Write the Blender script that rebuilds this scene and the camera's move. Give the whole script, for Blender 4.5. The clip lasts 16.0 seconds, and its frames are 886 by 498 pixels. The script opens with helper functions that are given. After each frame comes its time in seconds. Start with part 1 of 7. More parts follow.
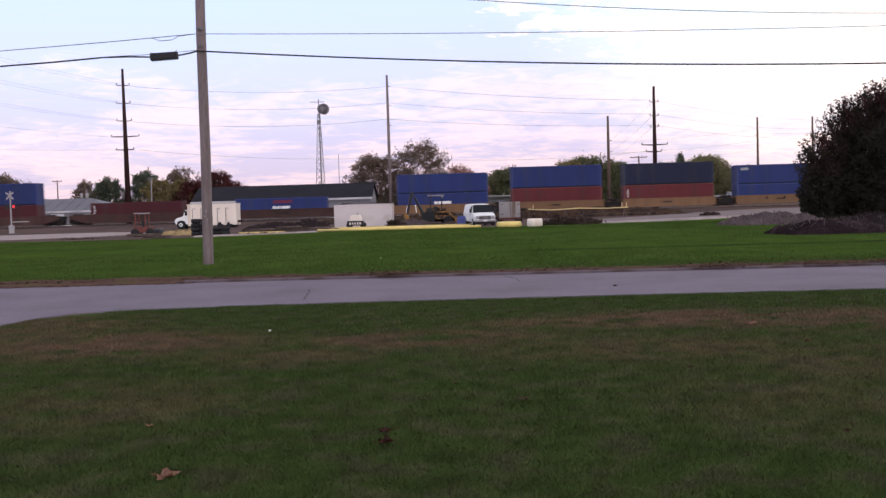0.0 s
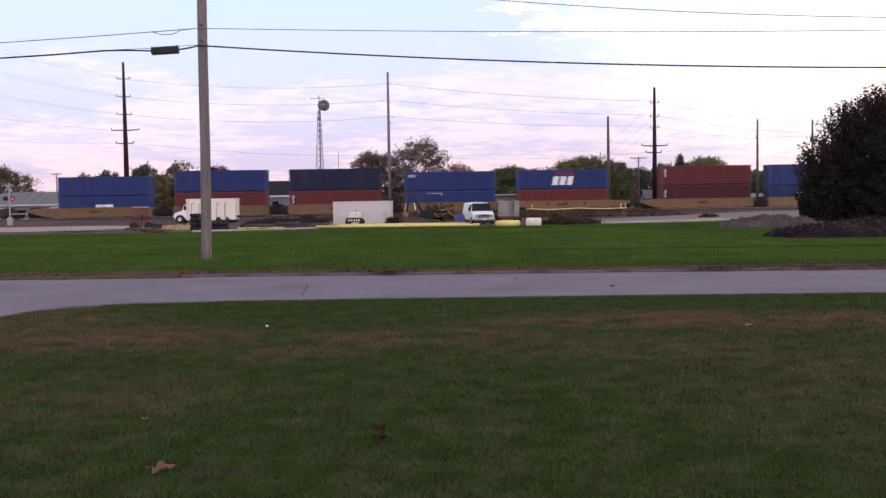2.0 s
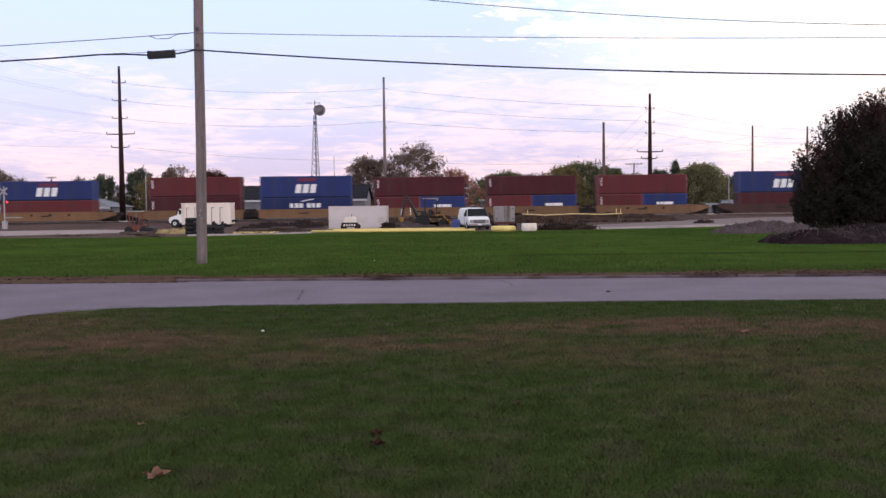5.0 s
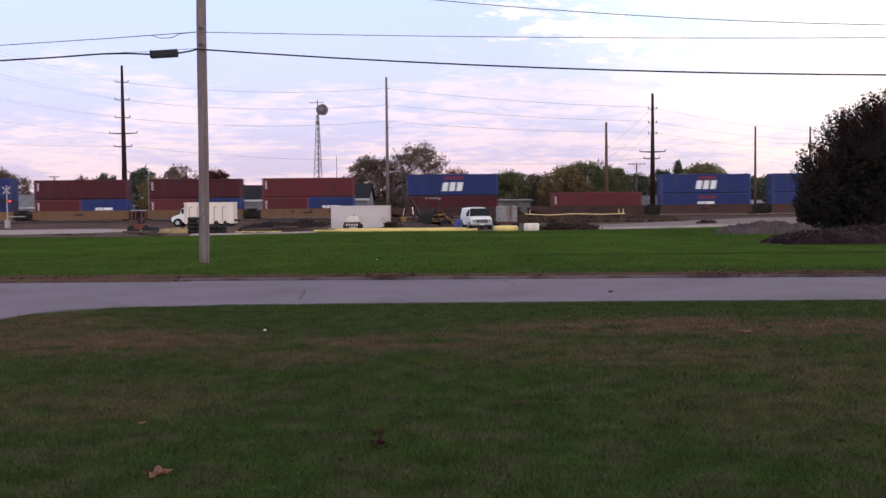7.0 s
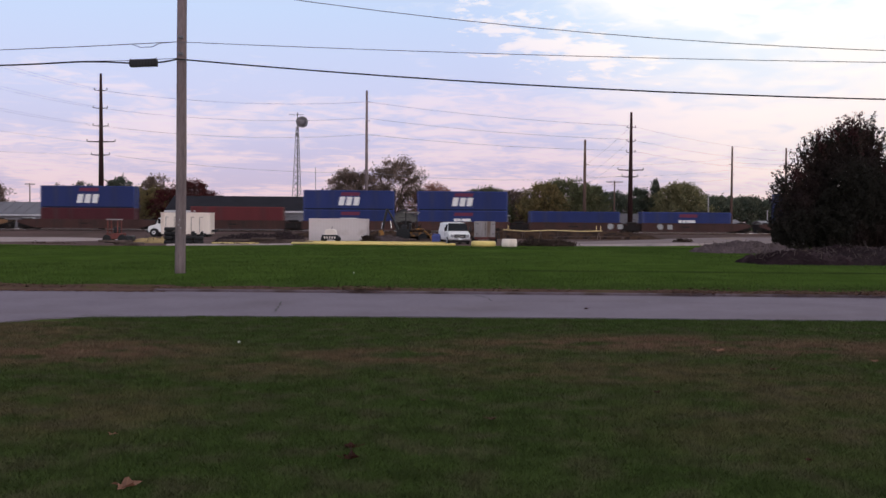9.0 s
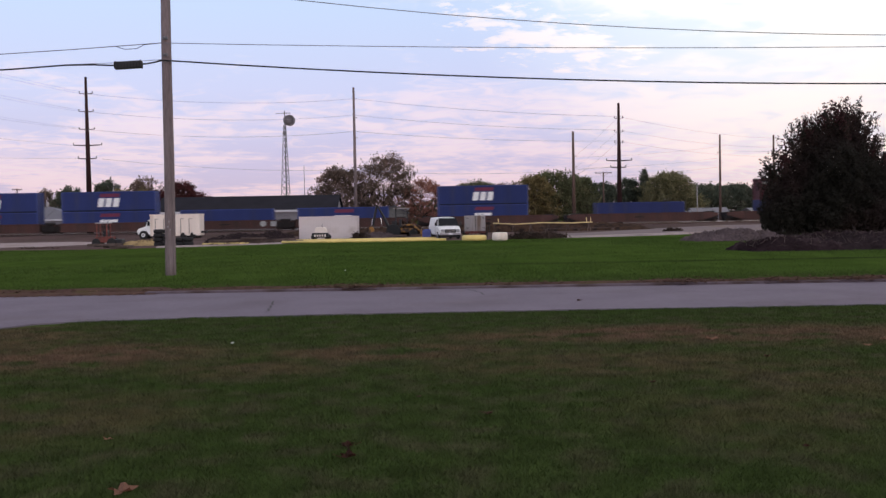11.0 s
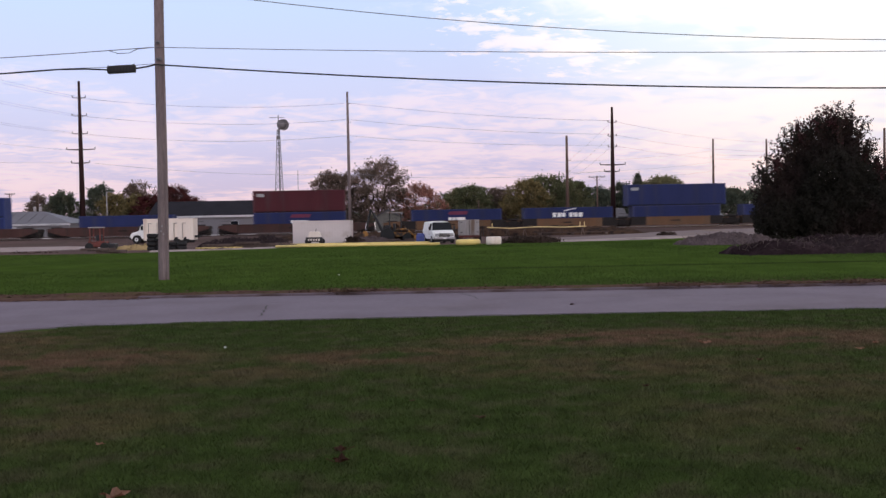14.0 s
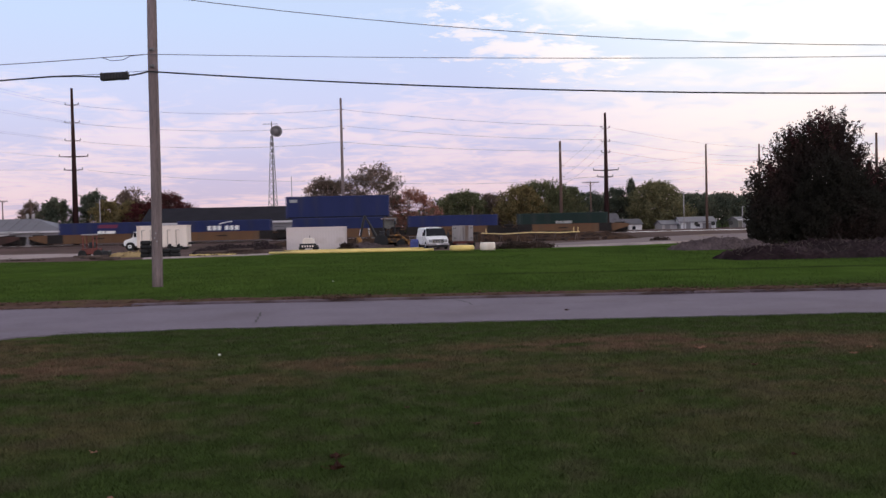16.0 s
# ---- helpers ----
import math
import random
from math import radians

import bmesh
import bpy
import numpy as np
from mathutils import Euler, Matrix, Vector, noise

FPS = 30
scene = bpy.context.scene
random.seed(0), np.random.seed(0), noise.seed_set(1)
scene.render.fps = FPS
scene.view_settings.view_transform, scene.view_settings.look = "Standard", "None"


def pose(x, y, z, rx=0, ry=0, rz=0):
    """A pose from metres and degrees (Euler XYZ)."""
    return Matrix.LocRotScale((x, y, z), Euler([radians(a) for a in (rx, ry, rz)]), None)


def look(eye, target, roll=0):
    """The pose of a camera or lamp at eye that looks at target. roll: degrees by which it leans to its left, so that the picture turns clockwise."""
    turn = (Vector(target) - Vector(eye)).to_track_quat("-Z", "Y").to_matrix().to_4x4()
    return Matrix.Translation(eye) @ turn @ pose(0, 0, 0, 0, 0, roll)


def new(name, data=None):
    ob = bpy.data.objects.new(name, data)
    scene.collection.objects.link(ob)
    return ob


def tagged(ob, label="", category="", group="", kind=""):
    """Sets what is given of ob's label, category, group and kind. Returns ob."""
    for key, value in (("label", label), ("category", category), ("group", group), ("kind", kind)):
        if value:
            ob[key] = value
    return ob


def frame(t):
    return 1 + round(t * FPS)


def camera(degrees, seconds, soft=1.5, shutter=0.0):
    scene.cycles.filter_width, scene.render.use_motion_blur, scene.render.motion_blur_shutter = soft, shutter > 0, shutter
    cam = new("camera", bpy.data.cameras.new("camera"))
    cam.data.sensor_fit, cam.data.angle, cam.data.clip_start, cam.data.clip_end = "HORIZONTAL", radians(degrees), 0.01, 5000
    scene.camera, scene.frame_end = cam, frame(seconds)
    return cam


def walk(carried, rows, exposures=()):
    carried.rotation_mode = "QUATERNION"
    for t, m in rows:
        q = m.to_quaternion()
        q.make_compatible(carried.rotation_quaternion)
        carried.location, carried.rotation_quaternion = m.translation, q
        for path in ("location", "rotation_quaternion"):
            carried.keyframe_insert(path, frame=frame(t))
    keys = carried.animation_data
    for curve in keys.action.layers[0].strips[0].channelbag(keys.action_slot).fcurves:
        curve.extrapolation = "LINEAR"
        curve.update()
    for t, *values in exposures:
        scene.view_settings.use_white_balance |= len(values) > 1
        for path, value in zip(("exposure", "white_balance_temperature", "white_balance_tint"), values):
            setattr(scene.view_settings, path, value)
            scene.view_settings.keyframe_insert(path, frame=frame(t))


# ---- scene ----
cam = camera(49.5, 16.0, soft=1.45, shutter=0.4)
PATH = [
    (0, (-0.001, 0.022, 1.452), (-0.044, 2.02, 1.356), -1.7),
    (0.5, (-0.003, 0.022, 1.449), (-0.044, 2.019, 1.349), -1.7),
    (1, (0.0, 0.016, 1.452), (-0.041, 2.013, 1.349), -1.7),
    (1.5, (0.002, 0.006, 1.452), (-0.039, 2.003, 1.351), -1.2),
    (2, (0.005, 0.009, 1.45), (-0.035, 2.006, 1.35), -0.9),
    (2.5, (0.009, 0.009, 1.453), (-0.031, 2.006, 1.355), -0.8),
    (3, (-0.003, 0.023, 1.452), (-0.04, 2.021, 1.358), -0.6),
    (3.5, (-0.008, 0.023, 1.453), (-0.042, 2.021, 1.362), -0.6),
    (4, (-0.008, 0.016, 1.453), (-0.039, 2.014, 1.362), -0.6),
    (6.5, (-0.003, 0.017, 1.451), (-0.034, 2.015, 1.364), -0.8),
    (7, (-0.005, 0.022, 1.451), (-0.04, 2.02, 1.361), -0.6),
    (7.5, (-0.003, 0.023, 1.46), (-0.033, 2.021, 1.371), 0.1),
    (8, (0.006, 0.007, 1.463), (0.005, 2.005, 1.394), 0.4),
    (8.5, (0.008, 0.009, 1.461), (0.024, 2.009, 1.411), 0.6),
    (9, (0.011, 0.006, 1.454), (0.022, 2.005, 1.394), 0.4),
    (9.2, (0.004, 0.006, 1.464), (0.008, 2.005, 1.39), 0.2),
    (11.5, (0.001, 0.036, 1.453), (0.036, 2.035, 1.384), -1.2),
    (12, (0.006, 0.03, 1.454), (0.04, 2.029, 1.386), -1.1),
    (12.5, (0.006, 0.036, 1.453), (0.041, 2.035, 1.384), -1.2),
    (13, (0.007, 0.038, 1.452), (0.044, 2.037, 1.385), -1.1),
    (13.5, (0.011, 0.032, 1.453), (0.05, 2.031, 1.387), -1.3),
    (14, (0.008, 0.03, 1.454), (0.051, 2.029, 1.392), -1.1),
    (14.5, (0.01, 0.037, 1.456), (0.059, 2.036, 1.395), -1.2),
    (15, (0.013, 0.042, 1.455), (0.068, 2.04, 1.395), -1.1),
    (15.5, (0.008, 0.044, 1.457), (0.068, 2.042, 1.4), -1.1),
    (16, (0.002, 0.03, 1.458), (0.058, 2.029, 1.408), -1.3),
]
EXPOSURES = [(0, 0.06), (4.2, 0.05), (6.3, 0.0), (7.5, -0.10), (8.5, -0.28), (9.2, -0.32), (11.5, -0.23), (13, -0.20), (16, -0.27)]
walk(cam, [(t, look(eye, target, roll)) for t, eye, target, roll in PATH], EXPOSURES)

# ------------------------------------------------------------------ sky and sun
SUN_AZ = radians(140)     # low behind the viewer's right shoulder, veiled by cloud
SUN_EL = radians(7)
world = bpy.data.worlds.new("sky")
scene.world = world
world.use_nodes = True


def nd(tree, kind, **kw):
    n = tree.nodes.new(kind)
    for k, v in kw.items():
        if k == "op":
            n.operation = v
        elif k == "blend":
            n.blend_type = v
        elif k == "dtype":
            n.data_type = v
    return n


BANK = (0.125, 0.178, 0.24, 0.055)      # sideways over forwards, height, half sizes


def make_sky():
    t = world.node_tree
    t.nodes.clear()
    L = t.links.new
    out = t.nodes.new("ShaderNodeOutputWorld")
    coord = t.nodes.new("ShaderNodeTexCoord")
    sep = t.nodes.new("ShaderNodeSeparateXYZ")
    L(coord.outputs["Generated"], sep.inputs[0])
    # physical sky
    sky = t.nodes.new("ShaderNodeTexSky")
    sky.sky_type, sky.sun_disc = "NISHITA", False
    sky.sun_elevation, sky.sun_rotation = SUN_EL, SUN_AZ
    sky.air_density, sky.dust_density, sky.ozone_density = 1.0, 1.5, 2.0
    phys = nd(t, "ShaderNodeVectorMath", op="SCALE")
    L(sky.outputs[0], phys.inputs[0])
    phys.inputs["Scale"].default_value = 0.07
    # haze layer: lavender near the horizon, pale blue above
    ramp = t.nodes.new("ShaderNodeValToRGB")
    e = ramp.color_ramp.elements
    e[0].position, e[0].color = 0.0, (0.63, 0.51, 0.70, 1)
    e[1].position, e[1].color = 1.0, (0.60, 0.55, 0.58, 1)
    for p, c in ((0.06, (0.63, 0.545, 0.82, 1)), (0.13, (0.68, 0.68, 0.98, 1)), (0.21, (0.65, 0.76, 1.05, 1)), (0.45, (0.64, 0.64, 0.76, 1))):
        k = e.new(p)
        k.color = c
    L(sep.outputs["Z"], ramp.inputs[0])
    # brightening towards the veiled sun
    dot = nd(t, "ShaderNodeVectorMath", op="DOT_PRODUCT")
    L(coord.outputs["Generated"], dot.inputs[0])
    a = radians(25)
    el = radians(18)
    dot.inputs[1].default_value = (math.sin(a) * math.cos(el), math.cos(a) * math.cos(el), math.sin(el))
    glow = t.nodes.new("ShaderNodeMapRange")
    L(dot.outputs["Value"], glow.inputs[0])
    glow.inputs[1].default_value, glow.inputs[2].default_value = 0.915, 0.998
    glow.inputs[3].default_value, glow.inputs[4].default_value = 0.0, 1.0
    glow.interpolation_type = "SMOOTHSTEP"
    # clouds on a flat layer overhead
    zz = nd(t, "ShaderNodeMath", op="ADD")
    L(sep.outputs["Z"], zz.inputs[0])
    zz.inputs[1].default_value = 0.11
    inv = nd(t, "ShaderNodeMath", op="DIVIDE")
    inv.inputs[0].default_value = 1.0
    L(zz.outputs[0], inv.inputs[1])
    flat = nd(t, "ShaderNodeVectorMath", op="SCALE")
    L(coord.outputs["Generated"], flat.inputs[0])
    L(inv.outputs[0], flat.inputs["Scale"])
    mp = t.nodes.new("ShaderNodeMapping")
    L(flat.outputs[0], mp.inputs[0])
    mp.inputs["Rotation"].default_value = (0, 0, radians(-22))
    mp.inputs["Scale"].default_value = (0.75, 0.8, 0.0)
    n1 = t.nodes.new("ShaderNodeTexNoise")
    L(mp.outputs[0], n1.inputs["Vector"])
    n1.inputs["Scale"].default_value, n1.inputs["Detail"].default_value = 1.5, 6
    n1.inputs["Roughness"].default_value, n1.inputs["Distortion"].default_value = 0.55, 0.6
    n2 = t.nodes.new("ShaderNodeTexNoise")
    L(mp.outputs[0], n2.inputs["Vector"])
    n2.inputs["Scale"].default_value, n2.inputs["Detail"].default_value = 8.0, 5
    n2.inputs["Roughness"].default_value, n2.inputs["Distortion"].default_value = 0.58, 0.8
    add = nd(t, "ShaderNodeMath", op="MULTIPLY_ADD")
    L(n2.outputs[0], add.inputs[0])
    add.inputs[1].default_value = 0.62
    L(n1.outputs[0], add.inputs[2])
    gsum = nd(t, "ShaderNodeMath", op="MULTIPLY_ADD")
    L(glow.outputs[0], gsum.inputs[0])
    gsum.inputs[1].default_value = 0.07
    L(add.outputs[0], gsum.inputs[2])
    # the cover thins out towards the upper left
    side = nd(t, "ShaderNodeMath", op="DIVIDE")
    L(sep.outputs["X"], side.inputs[0])
    L(sep.outputs["Y"], side.inputs[1])
    thin_u = t.nodes.new("ShaderNodeMapRange")
    L(side.outputs[0], thin_u.inputs[0])
    thin_u.inputs[1].default_value, thin_u.inputs[2].default_value = 0.0, 0.34
    thin_u.inputs[3].default_value, thin_u.inputs[4].default_value = -0.30, 0.02
    thin_u.interpolation_type = "SMOOTHSTEP"
    thin_v = t.nodes.new("ShaderNodeMapRange")
    L(sep.outputs["Z"], thin_v.inputs[0])
    thin_v.inputs[1].default_value, thin_v.inputs[2].default_value = 0.10, 0.185
    thin_v.interpolation_type = "SMOOTHSTEP"
    thin = nd(t, "ShaderNodeMath", op="MULTIPLY_ADD")
    L(thin_u.outputs[0], thin.inputs[0])
    L(thin_v.outputs[0], thin.inputs[1])
    L(gsum.outputs[0], thin.inputs[2])
    cmask = t.nodes.new("ShaderNodeMapRange")
    L(thin.outputs[0], cmask.inputs[0])
    cmask.inputs[1].default_value, cmask.inputs[2].default_value = 0.66, 0.97
    cmask.inputs[4].default_value = 0.85
    cmask.interpolation_type = "SMOOTHSTEP"
    # one loose bank of puffy cloud over the railway
    comb = t.nodes.new("ShaderNodeCombineXYZ")
    L(side.outputs[0], comb.inputs[0])
    L(sep.outputs["Z"], comb.inputs[1])
    gate = t.nodes.new("ShaderNodeMapping")
    gate.vector_type = "TEXTURE"
    gate.inputs["Location"].default_value = (BANK[0], BANK[1], 0)
    gate.inputs["Rotation"].default_value = (0, 0, radians(-14))
    gate.inputs["Scale"].default_value = (BANK[2], BANK[3], 1)
    L(comb.outputs[0], gate.inputs[0])
    far_off = nd(t, "ShaderNodeVectorMath", op="LENGTH")
    L(gate.outputs[0], far_off.inputs[0])
    bank = t.nodes.new("ShaderNodeMapRange")
    L(far_off.outputs["Value"], bank.inputs[0])
    bank.inputs[1].default_value, bank.inputs[2].default_value = 0.15, 1.25
    bank.inputs[3].default_value, bank.inputs[4].default_value = 0.37, 0.0
    n3 = t.nodes.new("ShaderNodeTexNoise")
    L(mp.outputs[0], n3.inputs["Vector"])
    n3.inputs["Scale"].default_value, n3.inputs["Detail"].default_value = 8.0, 9
    n3.inputs["Roughness"].default_value = 0.7
    psum = nd(t, "ShaderNodeMath", op="ADD")
    L(n3.outputs[0], psum.inputs[0])
    L(bank.outputs[0], psum.inputs[1])
    puff = t.nodes.new("ShaderNodeMapRange")
    L(psum.outputs[0], puff.inputs[0])
    puff.inputs[1].default_value, puff.inputs[2].default_value = 0.77, 0.88
    puff.interpolation_type = "SMOOTHSTEP"
    allc = nd(t, "ShaderNodeMath", op="MAXIMUM")
    L(cmask.outputs[0], allc.inputs[0])
    L(puff.outputs[0], allc.inputs[1])
    # cloud colour: pink low down, white higher
    cr = t.nodes.new("ShaderNodeValToRGB")
    e = cr.color_ramp.elements
    e[0].position, e[0].color = 0.02, (0.98, 0.71, 0.80, 1)
    e[1].position, e[1].color = 0.26, (1.12, 1.09, 1.10, 1)
    k = e.new(0.12)
    k.color = (1.0, 0.80, 0.93, 1)
    L(sep.outputs["Z"], cr.inputs[0])
    mix = nd(t, "ShaderNodeMix", dtype="RGBA")
    L(allc.outputs[0], mix.inputs["Factor"])
    L(ramp.outputs[0], mix.inputs["A"])
    L(cr.outputs[0], mix.inputs["B"])
    warm = nd(t, "ShaderNodeMix", dtype="RGBA", blend="ADD")
    gm = nd(t, "ShaderNodeMath", op="MULTIPLY")
    L(glow.outputs[0], gm.inputs[0])
    gm.inputs[1].default_value = 0.54
    L(gm.outputs[0], warm.inputs["Factor"])
    L(mix.outputs["Result"], warm.inputs["A"])
    warm.inputs["B"].default_value = (0.62, 0.61, 0.22, 1)
    # the evening sky opposite is brighter
    back = t.nodes.new("ShaderNodeMapRange")
    L(sep.outputs["Y"], back.inputs[0])
    back.inputs[1].default_value, back.inputs[2].default_value = 0.35, -0.75
    back.inputs[3].default_value, back.inputs[4].default_value = 1.02, 1.46
    back.interpolation_type = "SMOOTHSTEP"
    b1 = t.nodes.new("ShaderNodeBackground")
    L(warm.outputs["Result"], b1.inputs[0])
    L(back.outputs[0], b1.inputs[1])
    b2 = t.nodes.new("ShaderNodeBackground")
    L(phys.outputs[0], b2.inputs[0])
    b2.inputs[1].default_value = 0.6
    both = t.nodes.new("ShaderNodeAddShader")
    L(b1.outputs[0], both.inputs[0])
    L(b2.outputs[0], both.inputs[1])
    L(both.outputs[0], out.inputs[0])


make_sky()
sun = new("sun", bpy.data.lights.new("sun", "SUN"))
sun.data.energy, sun.data.angle, sun.data.color = 0.5, radians(15), (1.0, 0.86, 0.74)
sun.matrix_basis = look((60 * math.sin(SUN_AZ), 60 * math.cos(SUN_AZ), 60 * math.tan(SUN_EL) + 5), (0, 0, 5))


# ------------------------------------------------------------------ materials
def material(name, colour, rough=0.7, metal=0.0, scale=3.0, vary=0.18, fine=25.0, fine_vary=0.10, bump=0.0, bump_scale=40.0, second=None, second_amount=0.5, second_scale=1.2, spread=0.0, streak=False, island=0.0, spec=0.3):
    """Two scales of colour variation, an optional second colour in patches, and relief."""
    m = bpy.data.materials.new(name)
    m.use_nodes = True
    t = m.node_tree
    L = t.links.new
    b = t.nodes["Principled BSDF"]
    b.inputs["Roughness"].default_value, b.inputs["Metallic"].default_value = rough, metal
    b.inputs["Specular IOR Level"].default_value = spec
    c = t.nodes.new("ShaderNodeTexCoord")
    src = c.outputs["Object"]
    if streak:
        mp = t.nodes.new("ShaderNodeMapping")
        mp.inputs["Scale"].default_value = (1, 1, 0.12)
        L(src, mp.inputs[0])
        src = mp.outputs[0]

    def noise_tex(sc, det):
        n = t.nodes.new("ShaderNodeTexNoise")
        n.inputs["Scale"].default_value, n.inputs["Detail"].default_value = sc, det
        L(src, n.inputs["Vector"])
        return n.outputs[0]

    def rng(sock, lo, hi):
        r = t.nodes.new("ShaderNodeMapRange")
        r.inputs[1].default_value, r.inputs[2].default_value = 0.25, 0.75
        r.inputs[3].default_value, r.inputs[4].default_value = lo, hi
        L(sock, r.inputs[0])
        return r.outputs[0]

    def mul(a, bb):
        q = nd(t, "ShaderNodeMath", op="MULTIPLY")
        L(a, q.inputs[0])
        L(bb, q.inputs[1])
        return q.outputs[0]
    f = mul(rng(noise_tex(scale, 4), 1 - vary, 1 + vary), rng(noise_tex(fine, 3), 1 - fine_vary, 1 + fine_vary))
    if spread:
        oi = t.nodes.new("ShaderNodeObjectInfo")
        r = t.nodes.new("ShaderNodeMapRange")
        r.inputs[3].default_value, r.inputs[4].default_value = 1 - spread, 1 + spread
        L(oi.outputs["Random"], r.inputs[0])
        f = mul(f, r.outputs[0])
    if island:
        g = t.nodes.new("ShaderNodeNewGeometry")
        r = t.nodes.new("ShaderNodeMapRange")
        r.inputs[3].default_value, r.inputs[4].default_value = 1 - island, 1 + island
        L(g.outputs["Random Per Island"], r.inputs[0])
        f = mul(f, r.outputs[0])
    base = nd(t, "ShaderNodeMix", dtype="RGBA")
    base.inputs["A"].default_value = (*colour, 1)
    base.inputs["B"].default_value = (*(second or colour), 1)
    if second:
        r = t.nodes.new("ShaderNodeMapRange")
        r.inputs[1].default_value, r.inputs[2].default_value = 0.62 - 0.3 * second_amount, 0.78 - 0.3 * second_amount
        L(noise_tex(second_scale, 6), r.inputs[0])
        L(r.outputs[0], base.inputs["Factor"])
    else:
        base.inputs["Factor"].default_value = 0.0
    sc = nd(t, "ShaderNodeVectorMath", op="SCALE")
    L(base.outputs["Result"], sc.inputs[0])
    L(f, sc.inputs["Scale"])
    L(sc.outputs[0], b.inputs["Base Color"])
    if bump:
        bp = t.nodes.new("ShaderNodeBump")
        bp.inputs["Strength"].default_value, bp.inputs["Distance"].default_value = 0.8, bump
        L(noise_tex(bump_scale, 5), bp.inputs["Height"])
        L(bp.outputs[0], b.inputs["Normal"])
    return m


SEAM = (27.8, 0.03)
# worn dry places on the near lawn: centre, half widths, strength
DRY_SPOTS = ((-3.9, 10.4, 1.2, 0.8, 0.9), (-0.5, 10.2, 1.1, 0.5, 0.75), (1.25, 11.3, 0.9, 0.45, 0.7), (2.7, 11.4, 1.5, 0.6, 0.95), (4.3, 11.0, 1.4, 0.7, 0.85), (1.7, 9.2, 1.3, 0.6, 0.5), (2.5, 6.8, 0.9, 0.8, 0.3), (3.4, 8.2, 1.0, 0.8, 0.4), (-2.7, 7.2, 0.8, 0.7, 0.4), (-5.4, 11.9, 1.0, 1.2, 0.6), (-1.7, 9.3, 0.7, 0.5, 0.5))


def grass_material(name, blades):
    """Mown lawn with dry patches; the same pattern on the soil and on the blades."""
    m = bpy.data.materials.new(name)
    m.use_nodes = True
    t = m.node_tree
    L = t.links.new
    b = t.nodes["Principled BSDF"]
    b.inputs["Roughness"].default_value = 0.9
    b.inputs["Specular IOR Level"].default_value = 0.12 if blades else 0.0
    g = t.nodes.new("ShaderNodeNewGeometry")
    pos = g.outputs["Position"]

    def tex(sc, det, stretch=(1, 1, 1)):
        mp = t.nodes.new("ShaderNodeMapping")
        mp.inputs["Scale"].default_value = stretch
        L(pos, mp.inputs[0])
        n = t.nodes.new("ShaderNodeTexNoise")
        n.inputs["Scale"].default_value, n.inputs["Detail"].default_value = sc, det
        L(mp.outputs[0], n.inputs["Vector"])
        return n.outputs[0]

    def rng(sock, a, bb, lo, hi, smooth=True):
        r = t.nodes.new("ShaderNodeMapRange")
        r.inputs[1].default_value, r.inputs[2].default_value = a, bb
        r.inputs[3].default_value, r.inputs[4].default_value = lo, hi
        if smooth:
            r.interpolation_type = "SMOOTHSTEP"
        L(sock, r.inputs[0])
        return r.outputs[0]

    def mixc(fac, a, bb):
        q = nd(t, "ShaderNodeMix", dtype="RGBA")
        L(fac, q.inputs["Factor"])
        for s_, v in (("A", a), ("B", bb)):
            if isinstance(v, tuple):
                q.inputs[s_].default_value = (*v, 1)
            else:
                L(v, q.inputs[s_])
        return q.outputs["Result"]
    sep = t.nodes.new("ShaderNodeSeparateXYZ")
    L(pos, sep.inputs[0])
    # thicker green turf beyond the street, thinner mixed turf on this side
    far = rng(sep.outputs["Y"], 19.0, 23.0, 0.0, 1.0)
    green_near = mixc(tex(0.55, 5), (0.035, 0.064, 0.013), (0.056, 0.076, 0.023))
    green_far = mixc(tex(0.9, 4, (0.5, 0.06, 1)), (0.037, 0.069, 0.012), (0.061, 0.095, 0.020))
    green = mixc(far, green_near, green_far)
    # dry streaks near the street on this side
    worn = None
    for cx, cy, rx, ry, am in DRY_SPOTS:
        mp = t.nodes.new("ShaderNodeMapping")
        mp.inputs["Location"].default_value = (-cx / rx, -cy / ry, 0)
        mp.inputs["Scale"].default_value = (1 / rx, 1 / ry, 0)
        L(pos, mp.inputs[0])
        ln = nd(t, "ShaderNodeVectorMath", op="LENGTH")
        L(mp.outputs[0], ln.inputs[0])
        one = rng(ln.outputs["Value"], 0.5, 2.0, min(1.0, am), 0.0)
        if worn is None:
            worn = one
        else:
            q = nd(t, "ShaderNodeMath", op="MAXIMUM")
            L(worn, q.inputs[0])
            L(one, q.inputs[1])
            worn = q.outputs[0]
    dry1 = rng(tex(1.9, 9, (0.8, 1.0, 1)), 0.32, 0.54, 0.0, 1.0)
    off = rng(sep.outputs["Y"], 12.9, 14.0, 1.0, 0.0)
    q1 = nd(t, "ShaderNodeMath", op="MULTIPLY")
    L(worn, q1.inputs[0])
    L(off, q1.inputs[1])
    q2 = nd(t, "ShaderNodeMath", op="MULTIPLY")
    L(q1.outputs[0], q2.inputs[0])
    L(dry1, q2.inputs[1])
    brown = mixc(tex(5.0, 6), (0.098, 0.062, 0.043), (0.205, 0.120, 0.085))
    q4 = nd(t, "ShaderNodeMath", op="MULTIPLY")
    L(q2.outputs[0], q4.inputs[0])
    L(rng(tex(7.0, 5, (0.7, 1.2, 1)), 0.28, 0.55, 0.72, 1.0), q4.inputs[1])
    col = mixc(q4.outputs[0], green, brown)
